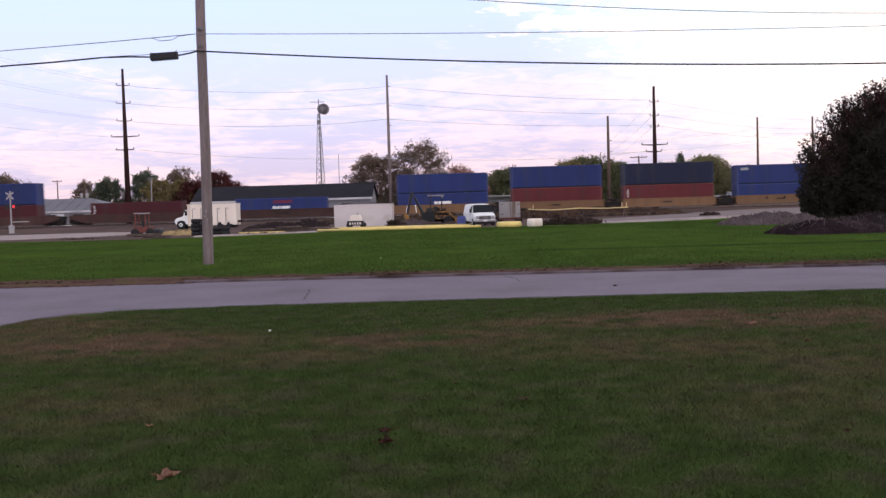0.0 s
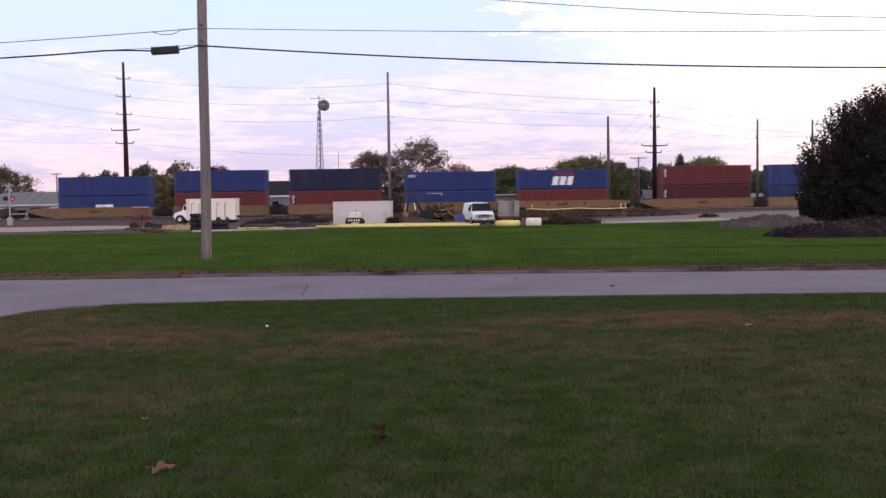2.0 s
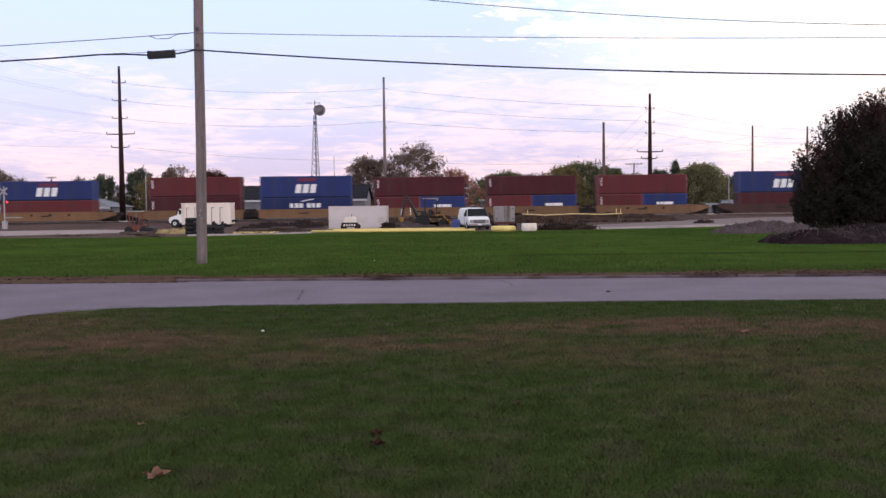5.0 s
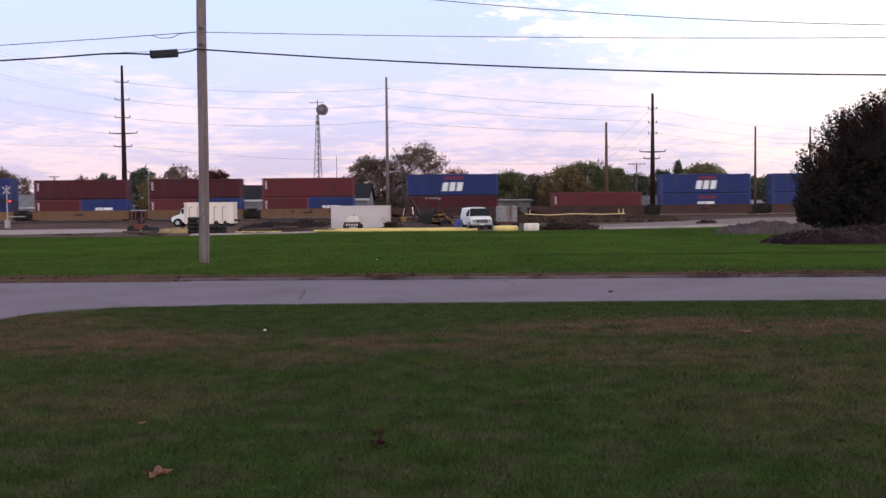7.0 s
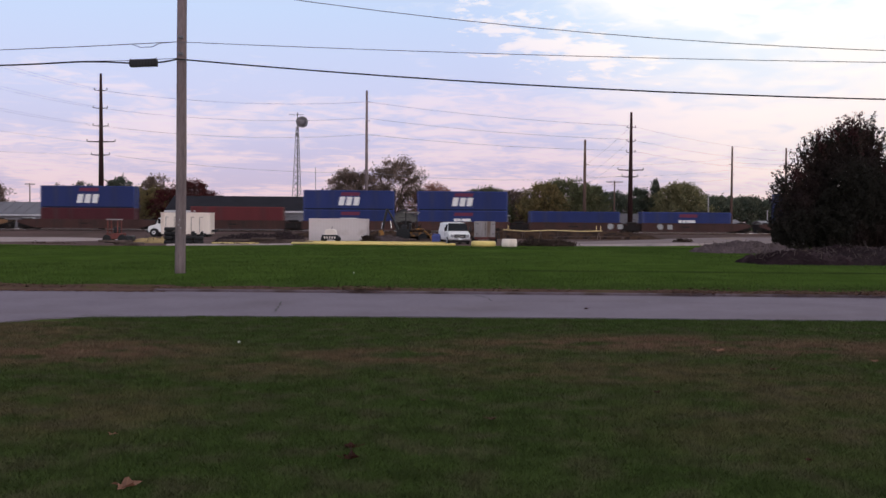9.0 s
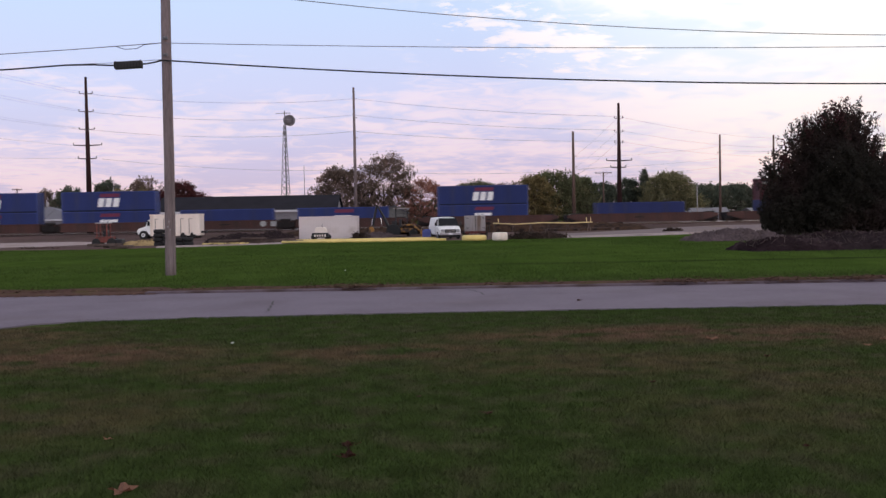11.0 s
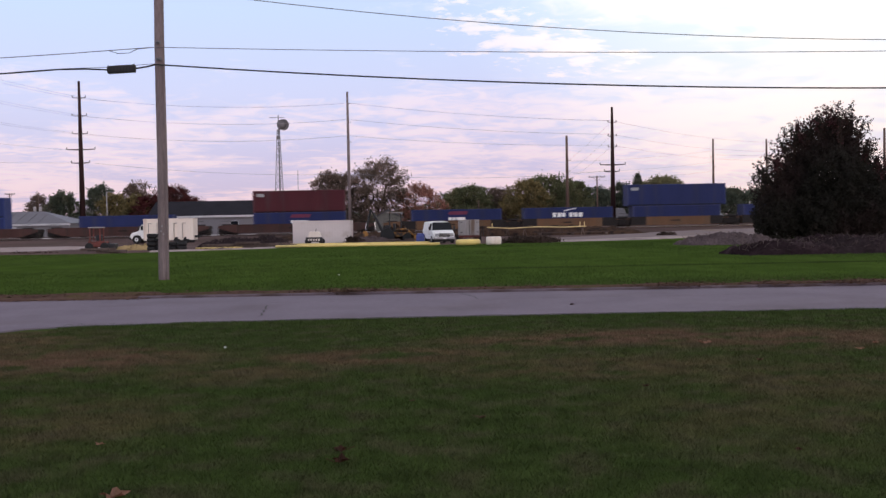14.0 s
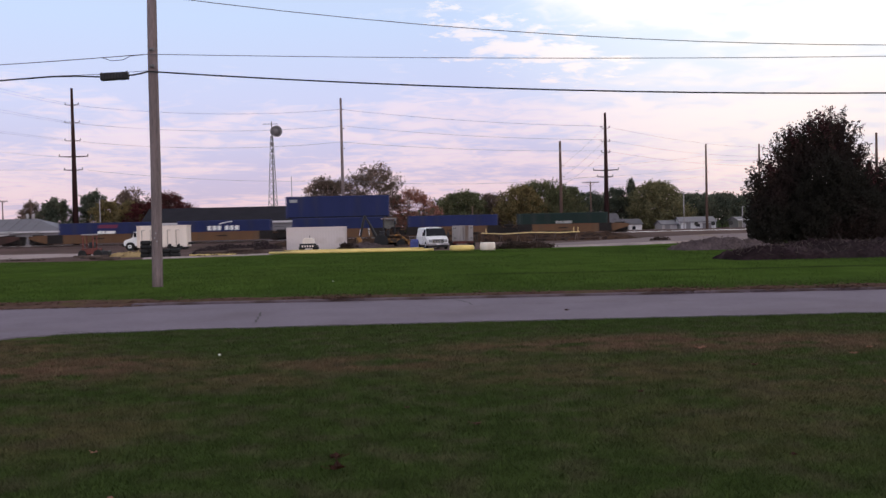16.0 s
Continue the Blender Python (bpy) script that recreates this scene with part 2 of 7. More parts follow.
    # sparse turf: small thin places and paler tufts all over this side
    thin = nd(t, "ShaderNodeMath", op="MULTIPLY")
    L(rng(tex(2.6, 7), 0.46, 0.68, 0.0, 0.50), thin.inputs[0])
    L(rng(sep.outputs["Y"], 13.0, 14.2, 1.0, 0.0), thin.inputs[1])
    col = mixc(thin.outputs[0], col, (0.092, 0.076, 0.048))
    # one dark mowing seam across the far lawn
    seam = nd(t, "ShaderNodeMath", op="MULTIPLY_ADD")
    L(sep.outputs["X"], seam.inputs[0])
    seam.inputs[1].default_value = SEAM[1]
    L(sep.outputs["Y"], seam.inputs[2])
    s2 = nd(t, "ShaderNodeMath", op="SUBTRACT")
    L(seam.outputs[0], s2.inputs[0])
    s2.inputs[1].default_value = SEAM[0]
    s3 = nd(t, "ShaderNodeMath", op="ABSOLUTE")
    L(s2.outputs[0], s3.inputs[0])
    s4 = nd(t, "ShaderNodeMath", op="MULTIPLY")
    L(rng(s3.outputs[0], 0.10, 0.75, 0.85, 0.0), s4.inputs[0])
    s5 = nd(t, "ShaderNodeMath", op="MULTIPLY")
    L(rng(tex(0.35, 3), 0.35, 0.6, 0.35, 1.0), s5.inputs[0])
    L(rng(sep.outputs["X"], 0.0, 3.0, 0.0, 1.0), s5.inputs[1])
    L(s5.outputs[0], s4.inputs[1])
    col = mixc(s4.outputs[0], col, (0.020, 0.030, 0.010))
    if blades:
        r = rng(g.outputs["Random Per Island"], 0.0, 1.0, 0.90, 1.08, False)
    else:
        r = rng(tex(60, 3), 0.3, 0.7, 0.98, 1.18, False)
    blotch = rng(tex(4.5, 8, (0.9, 0.8, 1)), 0.3, 0.7, 0.78, 1.18)
    q3 = nd(t, "ShaderNodeMath", op="MULTIPLY")
    L(r, q3.inputs[0])
    even = nd(t, "ShaderNodeMix", dtype="FLOAT")
    L(far, even.inputs["Factor"])
    L(blotch, even.inputs["A"])
    L(rng(tex(1.1, 5, (0.7, 0.5, 1)), 0.3, 0.7, 0.86, 1.15), even.inputs["B"])
    L(even.outputs["Result"], q3.inputs[1])
    # withered tufts
    col = mixc(rng(tex(2.6, 6, (0.6, 1.3, 1)), 0.52, 0.70, 0.0, 0.40), col, mixc(far, (0.086, 0.076, 0.046), (0.036, 0.068, 0.016)))
    sc = nd(t, "ShaderNodeVectorMath", op="SCALE")
    L(col, sc.inputs[0])
    L(q3.outputs[0], sc.inputs["Scale"])
    L(sc.outputs[0], b.inputs["Base Color"])
    if not blades:
        bp = t.nodes.new("ShaderNodeBump")
        bp.inputs["Strength"].default_value, bp.inputs["Distance"].default_value = 1.0, 0.03
        L(tex(30, 6), bp.inputs["Height"])
        L(bp.outputs[0], b.inputs["Normal"])
    return m


def leaf_material(name, colour, other, island=0.45, through_share=0.5):
    m = material(name, colour, rough=0.65, scale=0.35, vary=0.25, fine=2.0, fine_vary=0.2, second=other, second_amount=0.5, second_scale=0.35, island=island, spec=0.08)
    # thin leaves let part of the light through
    t = m.node_tree
    b = t.nodes["Principled BSDF"]
    tr = t.nodes.new("ShaderNodeBsdfTranslucent")
    col = b.inputs["Base Color"].links[0].from_socket
    t.links.new(col, tr.inputs["Color"])
    mx = t.nodes.new("ShaderNodeMixShader")
    mx.inputs[0].default_value = through_share
    t.links.new(b.outputs[0], mx.inputs[1])
    t.links.new(tr.outputs[0], mx.inputs[2])
    t.links.new(mx.outputs[0], t.nodes["Material Output"].inputs["Surface"])
    return m


def glass(name):
    m = material(name, (0.012, 0.014, 0.018), rough=0.08, vary=0.05, fine_vary=0.02, spec=0.12)
    return m


M_SOIL = grass_material("lawn_turf", False)
M_GRASS = grass_material("grass_blades", True)
M_CONCRETE = material("street_concrete", (0.174, 0.148, 0.182), rough=0.85, scale=0.8, vary=0.10, fine=14, fine_vary=0.08, bump=0.004, bump_scale=60, second=(0.155, 0.130, 0.154), second_amount=0.35, second_scale=0.5, spec=0.04)
M_KERB = material("kerb_concrete", (0.125, 0.098, 0.116), rough=0.9, scale=2, vary=0.2, fine=30, bump=0.006, second=(0.070, 0.050, 0.050), second_amount=0.5, second_scale=1.5, spec=0.04)
M_CRACK = material("joint_tar", (0.05, 0.045, 0.045), rough=0.9)
M_DIRT = material("yard_dirt", (0.100, 0.066, 0.062), rough=0.95, scale=0.12, vary=0.25, fine=2.5, fine_vary=0.18, bump=0.05, bump_scale=3, second=(0.080, 0.056, 0.050), second_amount=0.5, second_scale=0.15, spec=0.04)
M_GRAVEL = material("pale_gravel", (0.205, 0.166, 0.170), rough=0.95, scale=0.2, vary=0.2, fine=3, fine_vary=0.15, bump=0.04, bump_scale=5, second=(0.18, 0.14, 0.12), second_amount=0.4, second_scale=0.2, spec=0.04)
M_PALEGRAVEL = material("fresh_gravel", (0.34, 0.28, 0.28), rough=0.95, scale=0.3, vary=0.3, fine=3, fine_vary=0.2, bump=0.03, bump_scale=6, second=(0.22, 0.17, 0.15), second_amount=0.4, second_scale=0.3, spec=0.04)
M_BALLAST = material("ballast", (0.075, 0.058, 0.054), rough=0.95, scale=0.4, vary=0.25, fine=6, fine_vary=0.3, bump=0.06, bump_scale=8, spec=0.04)
M_VERGE = material("verge_soil", (0.105, 0.066, 0.055), rough=0.95, scale=1.5, vary=0.3, fine=15, fine_vary=0.25, bump=0.02, bump_scale=25, second=(0.075, 0.06, 0.03), second_amount=0.4, second_scale=1.5, spec=0.0)
M_LEAFLITTER = material("dead_leaves", (0.090, 0.052, 0.040), rough=0.9, scale=2, vary=0.3, fine=20, island=0.5, spec=0.04)
M_TANLEAF = material("dry_maple_leaf", (0.30, 0.16, 0.11), rough=0.8, scale=20, vary=0.2, fine=120, fine_vary=0.2)
M_DARKLEAF = material("dark_dead_leaf", (0.060, 0.020, 0.012), rough=0.8, scale=20, vary=0.3)
M_WHITELITTER = material("white_scrap", (0.75, 0.75, 0.70), rough=0.6)
M_POLE = material("weathered_pole", (0.185, 0.148, 0.150), rough=0.9, scale=5, vary=0.25, fine=40, fine_vary=0.2, streak=True, bump=0.01, bump_scale=30, spec=0.05)
M_POLEWOOD = material("brown_pole_wood", (0.115, 0.078, 0.066), rough=0.9, scale=2, vary=0.2, streak=True, spec=0.05)
M_RUSTPOLE = material("weathering_steel", (0.034, 0.018, 0.018), rough=0.75, scale=1.5, vary=0.25, streak=True, spec=0.05)
M_THINWIRE = material("weathered_wire", (0.15, 0.142, 0.16), rough=0.6)
M_STORE = material("pale_grey_cream_paint", (0.60, 0.535, 0.52), rough=0.6, scale=0.5, vary=0.05, fine=6, fine_vary=0.03, second=(0.50, 0.43, 0.40), second_amount=0.2, second_scale=0.6)
M_TRAILER = material("dull_sheet_metal", (0.30, 0.275, 0.27), rough=0.6, scale=1.2, vary=0.2, streak=True, second=(0.13, 0.09, 0.07), second_amount=0.3)
M_RAILHEAD = material("polished_rail_head", (0.85, 0.83, 0.84), rough=0.35, metal=0.9, scale=0.3, vary=0.1)
M_WIRE = material("cable_black", (0.02, 0.02, 0.022), rough=0.6)
M_FARWIRE = material("aluminium_line", (0.30, 0.29, 0.32), rough=0.5)
M_STEEL = material("galvanised_steel", (0.15, 0.148, 0.158), rough=0.5, metal=0.6)
M_DISH = material("dish_grey", (0.15, 0.14, 0.155), rough=0.6)
M_BLACK = material("black_rubber", (0.014, 0.014, 0.015), rough=0.8, scale=6)
M_TIRETREAD = material("truck_tyre", (0.02, 0.02, 0.021), rough=0.85)
M_RIM = material("wheel_rim", (0.5, 0.5, 0.52), rough=0.4, metal=0.3)
M_WHITE = material("white_paint", (0.80, 0.80, 0.80), rough=0.35, scale=1.0, vary=0.05, fine=12, fine_vary=0.03)
M_CREAM = material("cream_paint", (0.78, 0.69, 0.61), rough=0.55, scale=0.8, vary=0.08, fine=9, fine_vary=0.05, streak=True, second=(0.62, 0.52, 0.44), second_amount=0.2, second_scale=0.9)
M_RECSHADE = material("panel_recess_shade", (0.34, 0.30, 0.27), rough=0.6)
M_GLASS = glass("tinted_glass")
M_DARK = material("dark_trim", (0.02, 0.02, 0.022), rough=0.5)
M_CHROME = material("dull_chrome", (0.45, 0.45, 0.47), rough=0.25, metal=0.9)
M_LAMP = material("headlamp_glass", (0.28, 0.28, 0.30), rough=0.15)
M_PLANTYEL = material("machine_yellow", (0.30, 0.145, 0.035), rough=0.5, scale=3, vary=0.25, second=(0.05, 0.034, 0.026), second_amount=0.6, second_scale=2)
M_PIPEYEL = material("yellow_pipe", (0.74, 0.57, 0.20), rough=0.5, scale=0.8, vary=0.15)
M_GATEYEL = material("faded_yellow_gate", (0.72, 0.56, 0.27), rough=0.6, scale=1.5, vary=0.15)
M_ORANGE = material("rusty_orange_red", (0.165, 0.048, 0.040), rough=0.7, scale=2, vary=0.3, second=(0.06, 0.03, 0.024), second_amount=0.5)
M_GREYBOX = material("grey_sheet", (0.33, 0.31, 0.32), rough=0.6, scale=1.0, vary=0.12, streak=True)
M_BLUETARP = material("blue_plastic", (0.08, 0.10, 0.30), rough=0.5)
M_TIMBER = material("old_timber", (0.098, 0.074, 0.066), rough=0.9, scale=2, vary=0.35, spread=0.3, spec=0.04)
M_STRAW = material("straw_heap", (0.33, 0.24, 0.12), rough=0.95, scale=2, vary=0.3, bump=0.05, bump_scale=12, spec=0.04)
M_MULCH = material("brush_heap", (0.088, 0.068, 0.072), rough=0.95, scale=0.8, vary=0.35, fine=8, fine_vary=0.35, bump=0.12, bump_scale=5, second=(0.065, 0.050, 0.050), second_amount=0.45, second_scale=0.9, spec=0.0)
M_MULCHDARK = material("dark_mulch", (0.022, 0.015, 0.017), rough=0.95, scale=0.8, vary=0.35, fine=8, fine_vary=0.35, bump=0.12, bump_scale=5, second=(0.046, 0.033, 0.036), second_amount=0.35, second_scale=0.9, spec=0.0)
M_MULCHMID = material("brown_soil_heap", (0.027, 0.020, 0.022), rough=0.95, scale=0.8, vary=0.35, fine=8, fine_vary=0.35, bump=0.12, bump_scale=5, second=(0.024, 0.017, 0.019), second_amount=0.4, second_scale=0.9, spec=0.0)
M_SCRAP = material("rusty_scrap", (0.055, 0.034, 0.024), rough=0.9, scale=1.5, vary=0.4, fine=8, fine_vary=0.3, bump=0.08, bump_scale=5, second=(0.022, 0.016, 0.015), second_amount=0.5, second_scale=1.2, spec=0.04)
M_TWIG = material("dry_twigs", (0.070, 0.054, 0.052), rough=0.95, island=0.5, spec=0.04)
M_ROOFDARK = material("dark_shingle_roof", (0.022, 0.021, 0.027), rough=0.85, scale=0.5, vary=0.15, fine=5, spec=0.05)
M_ROOFPALE = material("pale_metal_roof", (0.115, 0.108, 0.128), rough=0.5, scale=0.5, vary=0.1, fine=4)
M_ROOFGREY = material("grey_shingle_roof", (0.10, 0.095, 0.105), rough=0.8, scale=0.5, vary=0.12, spec=0.05)
M_SIDING = material("pale_siding", (0.19, 0.18, 0.195), rough=0.7, scale=0.7, vary=0.08)
M_SIDINGW = material("white_siding", (0.52, 0.51, 0.53), rough=0.7, scale=0.7, vary=0.06)
M_SIDINGG = material("grey_green_siding", (0.13, 0.125, 0.115), rough=0.7)
M_BARK = material("bark", (0.055, 0.043, 0.036), rough=0.95, scale=2, vary=0.3, streak=True, spec=0.05)
M_RAIL = material("rail_steel", (0.12, 0.09, 0.08), rough=0.45, metal=0.7)
M_SLEEPER = material("sleeper_wood", (0.06, 0.045, 0.038), rough=0.95, island=0.3)
M_WELLYEL = material("well_car_yellow", (0.168, 0.091, 0.045), rough=0.6, scale=0.6, vary=0.15, fine=6, streak=True, second=(0.15, 0.082, 0.044), second_amount=0.35, second_scale=0.8, spread=0.12)
# dimmed copy of the yellow for the last cars, lower exposure put into colour
M_WELLYELDIM = material("well_car_yellow_dim", (0.115, 0.058, 0.028), rough=0.6, scale=0.6, vary=0.2, fine=6, streak=True, second=(0.10, 0.058, 0.032), second_amount=0.4, second_scale=0.8, spread=0.12)
M_WELLBRN = material("well_car_brown", (0.060, 0.026, 0.022), rough=0.7, scale=0.6, vary=0.25, fine=6, streak=True, second=(0.036, 0.022, 0.019), second_amount=0.4, spread=0.2)
M_BOGIE = material("bogie_grime", (0.014, 0.011, 0.011), rough=0.8, scale=3, vary=0.3)
M_WHEEL = material("wheel_steel", (0.06, 0.05, 0.046), rough=0.5, metal=0.6)
M_LOGO = material("white_marking", (0.74, 0.74, 0.74), rough=0.6, scale=1.5, vary=0.08)
M_LOGORED = material("red_marking", (0.130, 0.022, 0.055), rough=0.6, scale=1.5, vary=0.08)
M_LOGODIM = material("faded_grey_marking", (0.30, 0.31, 0.31), rough=0.6)
M_SIGNAL = material("signal_dark", (0.02, 0.02, 0.02), rough=0.6)


def lit(name, colour, power):
    m = bpy.data.materials.new(name)
    m.use_nodes = True
    b = m.node_tree.nodes["Principled BSDF"]
    b.inputs["Base Color"].default_value = (*colour, 1)
    b.inputs["Emission Color"].default_value = (*colour, 1)
    b.inputs["Emission Strength"].default_value = power
    return m


M_REDLAMP = lit("red_signal_lamp", (0.95, 0.03, 0.05), 2.2)


def box_paint(name, colour, dirt=0.25):
    return material(name, colour, rough=0.5, scale=0.5, vary=0.10, fine=5, fine_vary=0.06, streak=True, second=tuple(0.6 * v + 0.02 for v in colour), second_amount=dirt, second_scale=0.7, spread=0.10, spec=0.15)


PAINT = {
    "blue": box_paint("container_blue", (0.020, 0.032, 0.120)),
    "deepblue": box_paint("container_deep_blue", (0.016, 0.024, 0.090)),
    "navy": box_paint("container_navy", (0.014, 0.018, 0.044)),
    "red": box_paint("container_red", (0.102, 0.021, 0.025)),
    "maroon": box_paint("container_maroon", (0.062, 0.013, 0.019)),
    "green": box_paint("container_green", (0.010, 0.024, 0.022)),
}
EDGE = {k: box_paint("container_edge_" + k, tuple(v * 1.25 + 0.01 for v in c)) for k, c in (("blue", (0.021, 0.036, 0.140)), ("deepblue", (0.016, 0.024, 0.090)), ("navy", (0.014, 0.018, 0.044)), ("red", (0.115, 0.025, 0.026)), ("maroon", (0.062, 0.013, 0.019)), ("green", (0.010, 0.024, 0.022)))}


# bottom rail paint, darkened to put the shadow line between stacked boxes into colour
RAIL_SHADE = {k: box_paint("container_rail_shade_" + k, c) for k, c in (("blue", (0.008, 0.012, 0.035)), ("deepblue", (0.007, 0.010, 0.026)), ("navy", (0.006, 0.008, 0.014)), ("red", (0.040, 0.010, 0.011)), ("maroon", (0.022, 0.006, 0.008)), ("green", (0.005, 0.010, 0.010)))}


# ------------------------------------------------------------------ mesh helpers
def mesh_of(bm, name, mats, smooth=False):
    bmesh.ops.recalc_face_normals(bm, faces=bm.faces[:])
    me = bpy.data.meshes.new(name)
    bm.to_mesh(me)
    bm.free()
    for m in mats if isinstance(mats, (list, tuple)) else [mats]:
        me.materials.append(m)
    if smooth:
        me.polygons.foreach_set("use_smooth", [True] * len(me.polygons))
    return me


def part(name, bm, mat, parent=None, label="", smooth=False):
    ob = new(name, mesh_of(bm, name, mat, smooth))
    if parent is not None:
        ob.parent = parent
    if label:
        ob["label"] = label
    return ob


def share(name, src, parent, m, label=""):
    ob = new(name, src.data)
    ob.parent = parent
    ob.matrix_basis = m
    if label:
        ob["label"] = label
    return ob


def thing(name, m, label, category, group="", kind=""):
    ob = new(name)
    ob.empty_display_size = 0.3
    ob.matrix_basis = m
    return tagged(ob, label, category, group, kind)


def box(bm, x0, x1, y0, y1, z0, z1, bevel=0.0, m=None):
    vs = [bm.verts.new((x, y, z)) for x in (x0, x1) for y in (y0, y1) for z in (z0, z1)]
    q = [(0, 1, 3, 2), (4, 6, 7, 5), (0, 4, 5, 1), (2, 3, 7, 6), (0, 2, 6, 4), (1, 5, 7, 3)]
    fs = [bm.faces.new([vs[i] for i in f]) for f in q]
    if m is not None:
        bmesh.ops.transform(bm, matrix=m, verts=vs)
    if bevel:
        es = list({e for f in fs for e in f.edges})
        bmesh.ops.bevel(bm, geom=es, offset=bevel, segments=2, affect="EDGES", profile=0.6)


def tube(bm, pts, radii, n=8, caps=True):
    """A round tapered tube through points."""
    pts = [Vector(p) for p in pts]
    if not isinstance(radii, (list, tuple)):
        radii = [radii] * len(pts)
    rings = []
    for i, p in enumerate(pts):
        d = (pts[min(i + 1, len(pts) - 1)] - pts[max(i - 1, 0)]).normalized()
        a = d.cross(Vector((0, 0, 1)) if abs(d.z) < 0.95 else Vector((1, 0, 0))).normalized()
        b = d.cross(a)
        rings.append([bm.verts.new(p + radii[i] * (math.cos(k * 2 * math.pi / n) * a + math.sin(k * 2 * math.pi / n) * b)) for k in range(n)])
    for r0, r1 in zip(rings, rings[1:]):
        for k in range(n):
            bm.faces.new((r0[k], r0[(k + 1) % n], r1[(k + 1) % n], r1[k]))
    if caps:
        bm.faces.new(rings[0][::-1])
        bm.faces.new(rings[-1])


def lathe(bm, prof, n=24, m=None):
    """Turn a profile of (radius, height) round z."""
    rings = [[bm.verts.new((r * math.cos(2 * math.pi * k / n), r * math.sin(2 * math.pi * k / n), z)) for k in range(n)] for r, z in prof]
    for a, b in zip(rings, rings[1:]):
        for k in range(n):
            bm.faces.new((a[k], a[(k + 1) % n], b[(k + 1) % n], b[k]))
    bm.faces.new(rings[0][::-1])
    bm.faces.new(rings[-1])
    if m is not None:
        bmesh.ops.transform(bm, matrix=m, verts=[v for r in rings for v in r])


def extrude_profile(bm, prof, y0, y1, bevel=0.0):
    """A side outline of (x, z) drawn out from y0 to y1."""
    a = [bm.verts.new((x, y0, z)) for x, z in prof]
    b = [bm.verts.new((x, y1, z)) for x, z in prof]
    n = len(prof)
    fs = [bm.faces.new(a), bm.faces.new(b[::-1])]
    for i in range(n):
        fs.append(bm.faces.new((a[i], b[i], b[(i + 1) % n], a[(i + 1) % n])))
    if bevel:
        bmesh.ops.bevel(bm, geom=list({e for f in fs for e in f.edges}), offset=bevel, segments=2, affect="EDGES", profile=0.6)


def raw(name, verts, faces, mat, parent=None, label=""):
    me = bpy.data.meshes.new(name)
    me.from_pydata(verts, [], faces)
    me.materials.append(mat)
    ob = new(name, me)
    if parent is not None:
        ob.parent = parent
    if label:
        ob["label"] = label
    return ob


def smooth_all(ob):
    ob.data.polygons.foreach_set("use_smooth", [True] * len(ob.data.polygons))
    return ob


# ------------------------------------------------------------------ ground and street
def level(y):
    """Height of the ground by distance: lawn, a shallow fall to the yard, then the far side of the line."""
    return float(np.interp(y, [0, 30, 88, 116, 121, 185, 215, 5000], [0, 0, -0.8, -0.8, -0.4, -0.4, -1.4, -1.4]))


def make_ground():
    ys = [-60, -20, 0, 4, 8, 12, 16, 20, 25, 30, 36, 42, 50, 58, 66, 74, 80, 88, 95, 105, 116, 121, 140, 185, 215, 260, 400, 800, 1600, 3000]
    xs = [-3000, -1200, -500, -250, -150, -100, -70, -50, -35, -25, -18, -12, -8, -4, 0, 4, 8, 12, 18, 25, 35, 50, 70, 100, 150, 250, 500, 1200, 3000]
    verts = [(x, y, level(y) + (0.05 * noise.noise((x * 0.09, y * 0.09, 0)) if 22 < y < 120 else 0.0)) for y in ys for x in xs]
    n = len(xs)
    faces = [(j * n + i, j * n + i + 1, (j + 1) * n + i + 1, (j + 1) * n + i) for j in range(len(ys) - 1) for i in range(n - 1)]
    ob = raw("ground", verts, faces, M_SOIL)
    smooth_all(ob)
    return tagged(ob, "mown green lawn with dry brown patches", "ground", kind="structure")


make_ground()


def sheet(name, rows, mat, lift, label, category, seed=0):
    """A ground sheet between two edges: rows of (x, near y, far y); it follows the ground and has a ragged near edge."""
    rnd = random.Random(seed)
    xs = np.arange(rows[0][0], rows[-1][0] + 0.01, max(0.4, (rows[-1][0] - rows[0][0]) / 160))
    near = np.interp(xs, [r[0] for r in rows], [r[1] for r in rows])
    far = np.interp(xs, [r[0] for r in rows], [r[2] for r in rows])
    k = 16
    verts = []
    for x, a, b in zip(xs, near, far):
        a = a + 1.2 * noise.noise((x * 0.35, seed, 0)) + rnd.uniform(-0.3, 0.3)
        verts.append((x, a - 0.5, level(a) - 0.08))
        for y in sorted([a + (b - a) * j / (k - 6) for j in range(k - 5)] + [min(max(q, a), b) for q in (88, 116, 121, 185, 215)]):
            verts.append((x, y, level(y) + lift + 0.05 * noise.noise((x * 0.09, y * 0.09, 0)) * (1 if y < 120 else 0)))
    faces = [(i * (k + 1) + j, (i + 1) * (k + 1) + j, (i + 1) * (k + 1) + j + 1, i * (k + 1) + j + 1) for i in range(len(xs) - 1) for j in range(k)]
    ob = raw(name, verts, faces, mat)
    smooth_all(ob)
    return tagged(ob, label, category, kind="structure")


sheet("yard_ground", [(-190, 78, 330), (-34, 72, 330), (-24, 69, 330), (-17, 74, 330), (-12, 82, 330), (2, 82, 330), (9, 84, 330), (24, 92, 330), (40, 94, 330), (190, 96, 330)], M_DIRT, 0.07, "brown bare dirt yard beside the railway", "ground", 1)
sheet("side_street", [(-160, 80, 104), (-44, 80, 104), (-38, 83, 103), (-33, 90, 100), (-29, 95, 98)], M_PALEGRAVEL, 0.12, "pale worn side street towards the level crossing", "road", 2)
